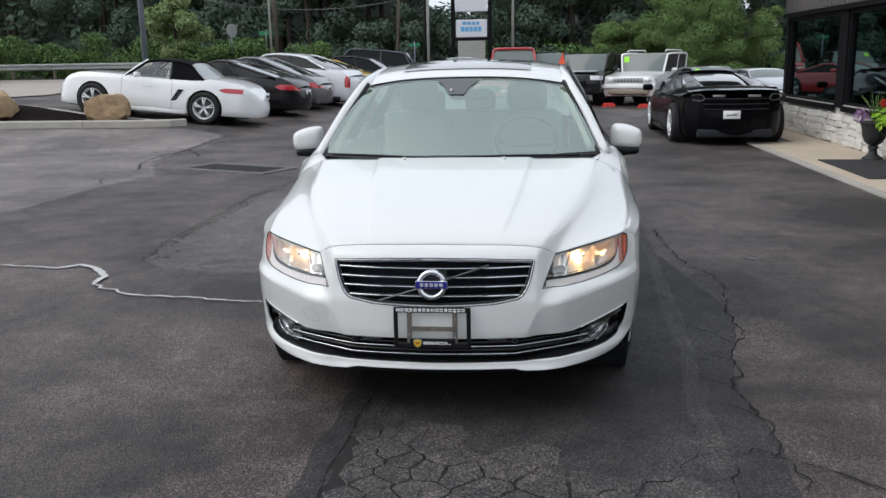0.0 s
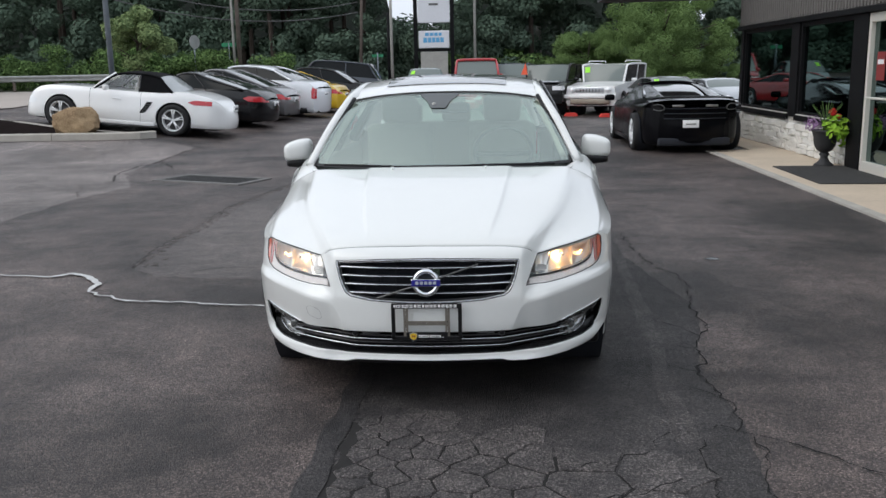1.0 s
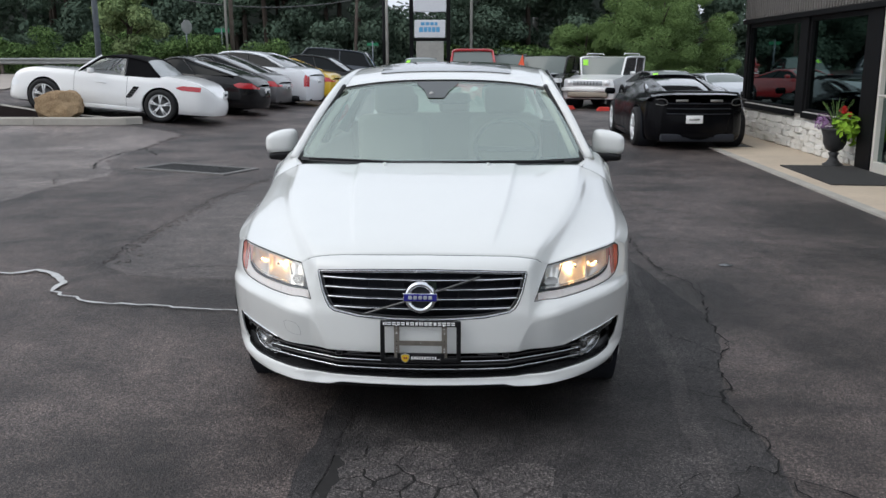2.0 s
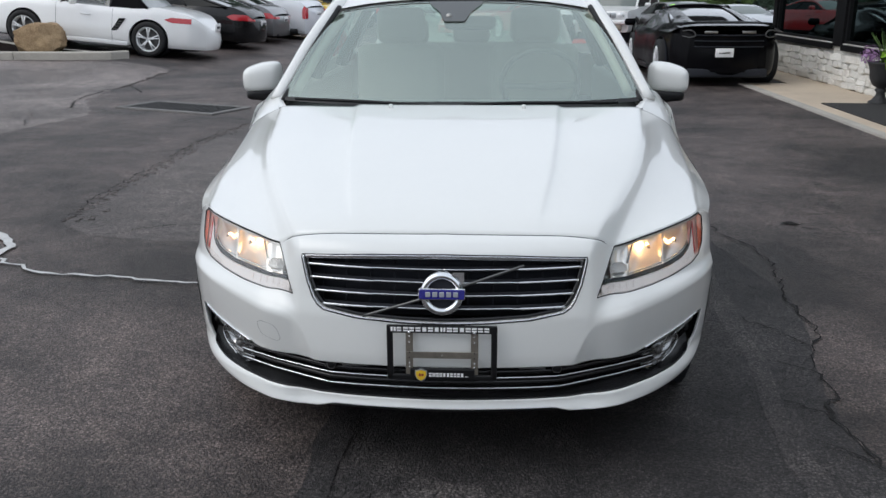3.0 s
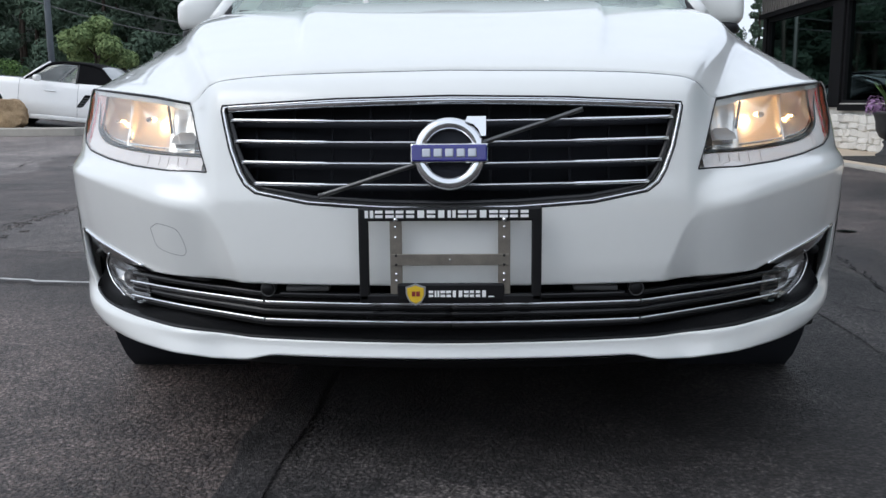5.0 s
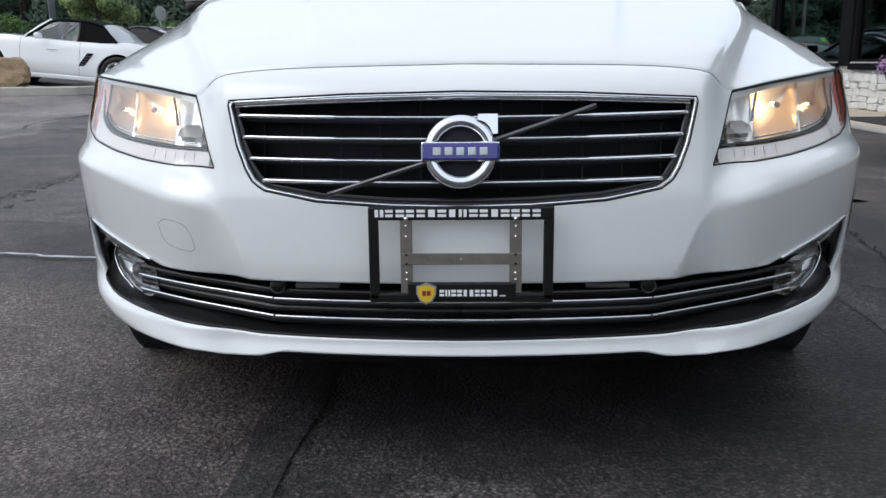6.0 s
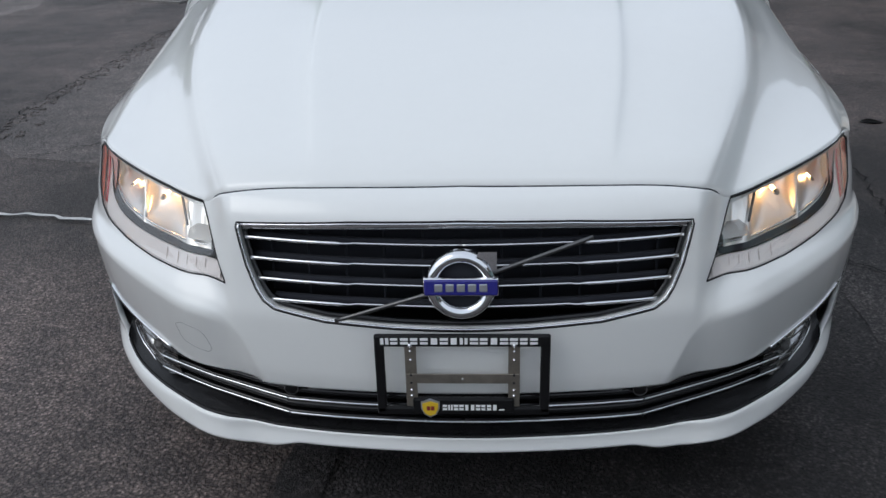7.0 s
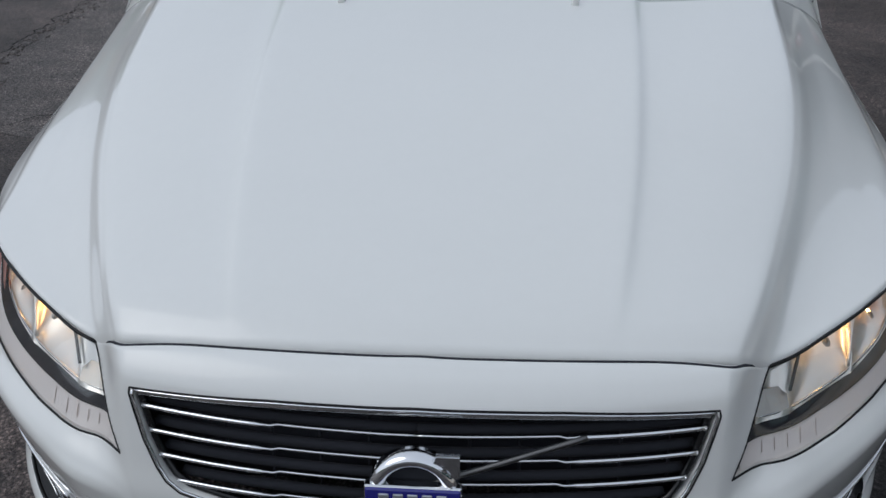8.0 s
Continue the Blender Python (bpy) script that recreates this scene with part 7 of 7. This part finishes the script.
for sg in (-1, 1):
    ridge = pchip([2.1, 2.5, 3.1, 3.7, 4.3], [1.15, 1.13, 1.06, 0.97, 0.915])
    bt = np.stack([np.stack([(sg * (0.40 + 0.47 * k), y, float(ridge(y)) * (1 - k ** 1.8) + 0.80 * k ** 1.8 + 0.02 * math.sin(math.pi * k)) for k in np.linspace(0, 1, 12)]) for y in np.linspace(2.1, 4.35, 24)])
    part("buttress", grid(bt), M["black_car"], sup)
    part("tail_lamp", tube(spline([(sg * 0.70, 4.53, 0.83), (sg * 0.62, 4.57, 0.845), (sg * 0.54, 4.60, 0.82), (sg * 0.52, 4.61, 0.77), (sg * 0.60, 4.58, 0.74), (sg * 0.70, 4.53, 0.76)], 24), 0.008, 6), M["lamp_grey"], sup, "thin boomerang tail lamp outline")
# ---------------- road, rail, poles, sign, woods ----------------
lay("road", [(-15.5, 14.0), (-13.0, 20), (-16.5, 40.2), (-22, 40.2), (-60, 39.0), (-60, 14)], M["road"], "pale grey road beyond the parked cars", "road", 0.03, 2.0, 5)
lay("verge", [(-14.2, 41.0), (-16.4, 40.3), (-22, 40.3), (-60, 39.1), (-60, 58), (-14.2, 58)], M["verge"], "dark weedy verge behind the guard rail", "verge", 0.025, 2.0, 5)
rail = thing("guard_rail", "galvanised guard rail along the road", "guard rail")
gp = [np.array([x, 41.0 + 0.03 * x, float(gz(x, 41)) + 0.55]) for x in np.linspace(-60, -16.4, 40)]
prof = [(0.0, -0.155), (-0.05, -0.12), (-0.05, -0.06), (0.0, -0.02), (0.0, 0.02), (-0.05, 0.06), (-0.05, 0.12), (0.0, 0.155)]
part("beam", grid(np.stack([np.stack([p + np.array([0, a, b + 0.12]) for a, b in prof]) for p in gp])), M["guard"], rail, smooth=False)
for p in gp[::2]:
    part("rail_post", box(p[0] - 0.06, p[0] + 0.06, p[1] + 0.02, p[1] + 0.14, p[2] - 0.7, p[2] + 0.25), M["wood_pole"], rail, smooth=False)


def pole(name, x, y, h, r, material, label, lean=0.0):
    z = float(gz(x, y))
    o = part(name, tube([(x, y, z - 0.1), (x + lean * 0.5, y, z + h / 2), (x + lean, y, z + h)], [r, r * 0.9, r * 0.75], 12), material)
    return tagged(o, label, "pole")


pole("lamp_post", -9.62, 18.9, 9.0, 0.075, M["steel_pole"], "grey steel lamp post behind the parked cars")
pole("utility_pole", -13.28, 43.5, 11, 0.12, M["wood_pole"], "brown wooden utility pole")
pole("utility_pole", -13.48, 43.2, 11, 0.07, M["pale_pole"], "pale slender utility pole beside a wooden one")
pole("utility_pole", -7.9, 51.0, 11, 0.10, M["wood_pole"], "wooden utility pole by the road", 0.5)
pole("lamp_post", -4.75, 41.0, 9, 0.075, M["pale_pole"], "slender pale lamp post by the road")
pole("lamp_post", -4.95, 41.4, 4.2, 0.085, M["dark_frame"], "short dark post beside the far lot entrance")
pole("utility_pole", -0.85, 56.5, 12, 0.10, M["pale_pole"], "pale utility pole before the woods")
pole("utility_pole", 3.95, 66.5, 6.2, 0.26, M["pale_pole"], "short pale concrete pole")
wires = []
for z0, z1, sag in ((9.6, 6.4, 1.6), (8.4, 5.6, 1.7), (7.2, 5.0, 1.5)):
    wires.append(tube([(-24 + 16.1 * t, 40 + 11 * t, z0 * (1 - t) + z1 * t - sag * 4 * t * (1 - t)) for t in np.linspace(0, 1, 24)], 0.03, 5))
for k, w in enumerate(wires):
    tagged(part("overhead_wire", w, M["wire"]), "sagging overhead wire between poles", "wire", "overhead wires")

SIGN_Z = 1.41 * float(gz(-2.4, 38.2)) - 0.615
sign = thing("pylon_sign", "tall roadside pylon sign with white and blue panels", "sign", at=pose(-3.54, 55.4, SIGN_Z, 0, 0, 3) @ Matrix.Scale(1.41, 4))
for sx in (-0.86, 0.86):
    part("post", box(sx - 0.09, sx + 0.09, -0.09, 0.09, (float(gz(-3.54, 55.4)) - SIGN_Z) / 1.41 - 0.05, 7.2, 0.01), M["dark_frame"], sign, smooth=False)
part("upper_panel", box(-0.75, 0.75, -0.12, 0.12, 3.52, 6.2, 0.03), M["sign_white"], sign, "pale upper sign panel", smooth=False)
part("panel_bar", box(-0.22, 0.22, -0.126, -0.121, 4.30, 4.40), M["lamp_grey"], sign, smooth=False)
part("lower_panel", box(-0.72, 0.72, -0.12, 0.12, 2.36, 3.16, 0.03), M["sign_white"], sign, "white panel with blue lettering bars", smooth=False)
for x0, x1, z0, z1 in ((-0.42, -0.24, 2.92, 3.06), (-0.20, -0.02, 2.92, 3.06), (0.02, 0.18, 2.92, 3.06), (0.22, 0.36, 2.92, 3.06), (-0.50, -0.32, 2.62, 2.84), (-0.29, -0.12, 2.62, 2.84), (-0.09, 0.06, 2.62, 2.84), (0.09, 0.26, 2.62, 2.84), (0.29, 0.46, 2.62, 2.84)):
    part("panel_bar", box(x0, x1, -0.126, -0.121, z0, z1), M["sign_blue"], sign, smooth=False)
part("base_panel", box(-0.64, 0.64, -0.10, 0.10, 0.9, 2.20, 0.02), M["pale_pole"], sign, "plain grey base panel", smooth=False)
part("cross_rail", box(-0.77, 0.77, -0.08, 0.08, 2.215, 2.345), M["dark_frame"], sign, smooth=False)

stop = thing("road_sign", "road sign seen from behind on a thin post", "road sign", at=pose(-15.7, 43.4, float(gz(-15.7, 43.4)), 0, 0, 62))
part("post", tube([(0, 0, 0), (0, 0, 2.6)], 0.04, 8), M["steel_pole"], stop)
part("plate", moved(lathe([(0, -0.01), (0.38, -0.01), (0.38, 0.01), (0, 0.01)], 8, "y"), Matrix.Translation((0, -0.05, 2.45)) @ pose(0, 0, 0, 0, 22.5, 0)), M["guard"], stop, smooth=False)
st_ = thing("street_sign", "green street name sign on a post", "street sign", at=pose(-15.0, 47.4, float(gz(-15, 47.4))))
part("post", tube([(0, 0, 0), (0, 0, 2.5)], 0.035, 8), M["steel_pole"], st_)
part("plate", box(-0.42, 0.42, -0.015, 0.015, 2.28, 2.5), M["sign_green"], st_, smooth=False)
st2 = thing("street_sign", "green street name sign by the far road", "street sign", at=pose(-6.9, 52, float(gz(-6.9, 52))))
part("post", tube([(0, 0, 0), (0, 0, 2.3)], 0.04, 8), M["steel_pole"], st2)
part("plate", box(-0.36, 0.36, -0.015, 0.015, 2.02, 2.2), M["sign_green"], st2, smooth=False)


def crown(clumps, n, size, seed, flat=0.7, ruffle=0.5):
    """Many small folded leaves in and round uneven clumps (x, y, z, radius)."""
    r = np.random.RandomState(seed)
    C = np.array(clumps, float)
    pick = r.choice(len(C), n, p=C[:, 3] ** 2 / (C[:, 3] ** 2).sum())
    d = r.normal(size=(n, 3))
    d /= np.linalg.norm(d, axis=1)[:, None]
    rad = C[pick, 3] * (0.55 + 0.5 * r.rand(n) ** 0.6)
    c = C[pick, :3] + d * rad[:, None] * np.array([1, 1, flat])
    nn = d + r.normal(size=(n, 3)) * ruffle + np.array([0, 0, 0.35])
    nn /= np.linalg.norm(nn, axis=1)[:, None]
    t = np.cross(nn, r.normal(size=(n, 3)))
    t /= np.linalg.norm(t, axis=1)[:, None]
    b = np.cross(nn, t)
    s = (size * (0.6 + 0.8 * r.rand(n)))[:, None]
    V = np.stack([c - t * s, c + b * s * 0.6 + nn * s * 0.25, c + t * s, c - b * s * 0.6 + nn * s * 0.25], axis=1).reshape(-1, 3)
    F = [(4 * i, 4 * i + 1, 4 * i + 2) for i in range(n)] + [(4 * i, 4 * i + 2, 4 * i + 3) for i in range(n)]
    return V, F


def clumps_in(cx, cy, z0, z1, rx, ry, n, r0, r1, seed):
    r = random.Random(seed)
    out = []
    for _ in range(n):
        a, q, h = r.uniform(0, 6.28), math.sqrt(r.random()), r.random()
        taper = 1 - 0.55 * max(0, h - 0.4)
        out.append((cx + rx * q * taper * math.cos(a), cy + ry * q * taper * math.sin(a), z0 + (z1 - z0) * h, r.uniform(r0, r1)))
    return out


def tree(name, x, y, h, spread, seed, leafmat, label, n=5000, size=0.14, low=0.25, bunches=26):
    z = float(gz(x, y))
    e = thing(name, label, "tree", at=Matrix.Translation((x, y, z)))
    r = random.Random(seed)
    limbs = [tube(spline([(0, 0, -0.1), (r.uniform(-0.15, 0.15), r.uniform(-0.15, 0.15), h * 0.35), (r.uniform(-0.3, 0.3), r.uniform(-0.3, 0.3), h * 0.85)], 10), [0.035 * h * (1 - 0.09 * k) for k in range(10)], 8)]
    for k in range(7):
        a, s = r.uniform(0, 6.28), h * r.uniform(0.25, 0.6)
        limbs.append(tube(spline([(0, 0, s), (spread * 0.4 * math.cos(a), spread * 0.4 * math.sin(a), s + h * 0.12), (spread * 0.8 * math.cos(a), spread * 0.8 * math.sin(a), s + h * 0.2)], 7), [0.012 * h * (1 - 0.12 * q) for q in range(7)], 6))
    part("trunk", join(*limbs), M["bark"], e)
    part("crown", crown(clumps_in(0, 0, h * low, h * 0.94, spread, spread, bunches, spread * (0.22 if bunches < 40 else 0.12), spread * (0.42 if bunches < 40 else 0.27), seed), n, size, seed, ruffle=0.25), leafmat, e, smooth=False)
    return e


tree("tree", -15.9, 36.4, 3.9, 1.3, 3, M["leaf_light"], "pale green young tree before dark woods", 13000, 0.07, 0.34)
tree("tree", 9.3, 44.0, 5.2, 3.4, 5, M["leaf_tree"], "broad green tree behind the off-road cars", 85000, 0.043, 0.08, 95)
conifer = thing("conifer", "thin dark conifer beside the showroom", "tree", at=Matrix.Translation((15.3, 45.5, float(gz(15.3, 45.5)))))
part("trunk", tube([(0, 0, -0.1), (0.03, 0, 3.4), (0, 0, 6.7)], [0.13, 0.08, 0.02], 8), M["bark"], conifer)
rk = random.Random(61)
cone = []
for k in range(110):
    h = 0.3 + 6.3 * rk.random()
    out_ = (0.95 - 0.11 * h) * rk.uniform(0.3, 1.0)
    a_ = rk.uniform(0, 6.28)
    cone.append((out_ * math.cos(a_), out_ * math.sin(a_), h, rk.uniform(0.12, 0.26)))
part("crown", crown(cone, 16000, 0.05, 62), M["leaf_dark"], conifer, smooth=False)
tree("tree", 12.7, 45.2, 4.0, 1.0, 14, M["leaf_tree"], "small green tree beside the showroom", 16000, 0.055, 0.05)
tree("tree", 10.5, 48.5, 6.3, 1.8, 12, M["leaf_tree"], "green tree rising behind the off-road cars", 50000, 0.046, 0.08, 70)
tree("tree", 5.6, 46.0, 3.4, 2.4, 7, M["leaf_tree"], "low green tree behind the off-road cars", 55000, 0.042, 0.06, 70)
tree("tree", -27.5, 33.5, 9.0, 3.2, 8, M["leaf_mid"], "tall green tree at the road side", 15000, 0.13, 0.12)

hedge = []
for k, x in enumerate(np.arange(-48, -11, 0.9)):
    r = random.Random(k)
    zz = float(gz(x, 43))
    hedge += [(x + r.uniform(-0.4, 0.4), 43.2 + r.uniform(-0.6, 1.2), zz + 0.25 + r.uniform(0.2, 1.9) * (0.75 + 0.35 * math.sin(k * 1.9) * math.sin(k * 0.53)), r.uniform(0.35, 0.85)) for _ in range(5)]
tagged(part("roadside_bushes", crown(hedge, 80000, 0.065, 31), M["leaf_mid"], smooth=False), "tangled green bushes behind the guard rail", "bushes", kind="stuff")
low = []
for k, x in enumerate(np.arange(-3.2, 4.2, 0.8)):
    low.append((x, 58 + random.Random(k).uniform(-1, 1), 1.3 + random.Random(k + 9).uniform(0, 0.8), 1.0))
tagged(part("far_bushes", crown(low, 4000, 0.16, 33), M["leaf_mid"], smooth=False), "light green bushes beyond the lot", "bushes", kind="stuff")

# dark woods: heights along the skyline, low in the middle and beside the showroom, where sky shows
skyline = pchip([-75, -30, -14, -8.5, -6.6, -3.0, -1.2, 4, 10, 13.2, 14.4, 17.4, 18.4, 22, 25, 75], [17, 17, 16, 15, 4.6, 4.4, 13, 15, 14, 11, 6.4, 6.2, 3.4, 3.8, 11, 14])
woods, inner_w = [], []
r = random.Random(77)
for x in np.arange(-75, 75, 0.9):
    h = float(skyline(x))
    for _ in range(int(6 + h * 0.9)):
        y = 60 + r.uniform(-3, 7) + 0.004 * x * x
        z = r.uniform(0.3, h)
        (woods if y < 63 else inner_w).append((x + r.uniform(-0.8, 0.8), y, z + 0.4 * r.random(), r.uniform(0.6, 1.5)))
tagged(part("woods", crown(woods, 260000, 0.13, 41, ruffle=0.32), M["leaf_dark"], smooth=False), "dense dark woods beyond the road", "woods", kind="stuff")
tagged(part("woods", crown(inner_w, 60000, 0.30, 42, ruffle=0.32), M["leaf_dark"], smooth=False), "deep shaded woods behind the first trees", "woods", kind="stuff")
trunks = []
for k in range(70):
    x = r.uniform(-70, 60)
    if float(skyline(x)) < 8:
        continue
    y = 57.5 + r.uniform(0, 6) + 0.004 * x * x
    trunks.append(tube([(x, y, -0.2), (x + r.uniform(-0.4, 0.4), y, 6), (x + r.uniform(-0.8, 0.8), y, 12)], [0.22, 0.16, 0.08], 7))
tagged(part("woods_trunks", join(*trunks), M["bark"]), "dark tree trunks in the woods", "woods", kind="stuff")
bk = np.stack([np.stack([np.array([x, 76 + 0.004 * x * x, z]) for z in np.linspace(-0.5, max(1.5, float(skyline(x * 0.82)) * 1.02 - 1.2), 3)]) for x in np.arange(-95, 95, 1.0)])
structure(part("backdrop", grid(bk), M["hill"], smooth=False), "far dark wooded slope", "backdrop")
# unseen woods added behind the camera, to shape light and reflections in paint and glass
rear_c = [(x + r.uniform(-1, 1), -32 + r.uniform(-3, 3), r.uniform(0.5, 4.2), r.uniform(1.0, 1.6)) for x in np.arange(-60, 60, 1.2) for _ in range(6)]
tagged(part("woods", crown(rear_c, 42000, 0.5, 43), M["leaf_dark"], smooth=False), "unseen woods added behind the camera to shape reflections", "woods", kind="stuff")
# ---------------- whitewashed stones of the showroom's low wall ----------------
rs = random.Random(5)
stone_kinds = []
for k in range(10):
    bm = bmesh.new()
    bmesh.ops.create_cube(bm, size=1)
    bmesh.ops.bevel(bm, geom=bm.edges[:], offset=0.16, segments=1, profile=0.5, affect="EDGES")
    for v in bm.verts:
        v.co += Vector((rs.uniform(-0.05, 0.05), rs.uniform(-0.07, 0.07), rs.uniform(-0.07, 0.07)))
    me = bpy.data.meshes.new("stone")
    bm.to_mesh(me)
    bm.free()
    me.materials.append(M["whitestone"])
    stone_kinds.append(me)
made = 0
zrow = 0.03
while zrow < SILL - 0.13:
    hrow = rs.uniform(0.06, 0.13)
    y = Y_END - 0.02
    while y > 9.12:
        w = rs.uniform(0.12, 0.34)
        if y - w < 9.04:
            w = y - 9.04
        if w < 0.05 or made > 298:
            break
        o = part("stone", stone_kinds[rs.randrange(10)], None, wall)
        hh = min(hrow, SILL - 0.075 - zrow)
        o.location = (WX - 0.002 + rs.uniform(-0.018, 0.014), y - w / 2, zrow + hh / 2 + rs.uniform(-0.012, 0.012))
        o.rotation_euler = (rs.uniform(-0.09, 0.09), rs.uniform(-0.12, 0.12), rs.uniform(-0.12, 0.12))
        o.scale = (0.075, w * rs.uniform(0.94, 1.06), hh * rs.uniform(0.92, 1.12))
        made += 1
        y -= w
    zrow += hrow
# ---------------- plates of the broken asphalt in front of the sedan ----------------
rp = random.Random(19)
CRAZED = [(-0.275, 0.02), (-0.29, -0.8), (-0.30, -2.2), (1.0, -2.2), (1.03, -0.70), (0.98, -0.42), (0.60, -0.34), (0.26, -0.24), (0.04, -0.08)]
sites = []
for _ in range(5000):
    c = (rp.uniform(-0.55, 1.25), rp.uniform(-2.4, 0.25))
    apart = 0.080 + 0.110 * max(0.0, c[0] + 0.22) ** 0.9
    if all((c[0] - o[0]) ** 2 + (c[1] - o[1]) ** 2 > apart ** 2 for o in sites):
        sites.append(c)


def cell_of(c, others):
    """The part of the plane nearer to c than to any other site."""
    poly = [np.array(c) + np.array(q) for q in ((-0.4, -0.4), (0.4, -0.4), (0.4, 0.4), (-0.4, 0.4))]
    for o in others:
        m, d = (np.array(c) + np.array(o)) / 2, np.array(o) - np.array(c)
        out = []
        for p, q in zip(poly, poly[1:] + poly[:1]):
            a, b = float(np.dot(p - m, d)), float(np.dot(q - m, d))
            if a <= 0:
                out.append(p)
            if a * b < 0:
                out.append(p + (q - p) * a / (a - b))
        poly = out
    return poly


for c in sites:
    if not inside(np.array([c[0]]), np.array([c[1]]), CRAZED)[0]:
        continue
    near = [o for o in sites if o != c and abs(o[0] - c[0]) < 0.6 and abs(o[1] - c[1]) < 0.6]
    cell = cell_of(c, near)
    fade = 1.0 - 0.9 * float(sstep(np.array((c[1] + 0.36 + 0.15 * c[0]) / 0.38)))
    gap = (0.0034 + 0.0050 * rp.random() ** 2) * fade + 0.0006
    mid = sum(cell) / len(cell)
    ring = []
    for p, q in zip(cell, cell[1:] + cell[:1]):
        k = max(1, int(np.linalg.norm(q - p) / 0.022))
        ring += [p + (q - p) * i / k + np.array([rp.uniform(-0.0024, 0.0024), rp.uniform(-0.0024, 0.0024)]) for i in range(k)]
    n_ = len(ring)
    tip = rp.uniform(-0.0012, 0.0012)
    lowr_ = [mid + (p - mid) * (1 - gap / max(0.02, np.linalg.norm(p - mid))) for p in ring]
    topr_ = [mid + (p - mid) * (1 - (gap + 0.0035) / max(0.02, np.linalg.norm(p - mid))) for p in ring]
    V_ = [(p[0], p[1], 0.0015) for p in lowr_] + [(p[0], p[1], 0.0030 + 0.0035 * fade + tip * (p[0] - mid[0]) * 10) for p in topr_]
    F_ = [tuple(range(n_, 2 * n_))] + [(i, (i + 1) % n_, (i + 1) % n_ + n_, i + n_) for i in range(n_)]
    part("asphalt_plate", (V_, F_), M["asphalt_crazed"], crazed_bed, smooth=False)
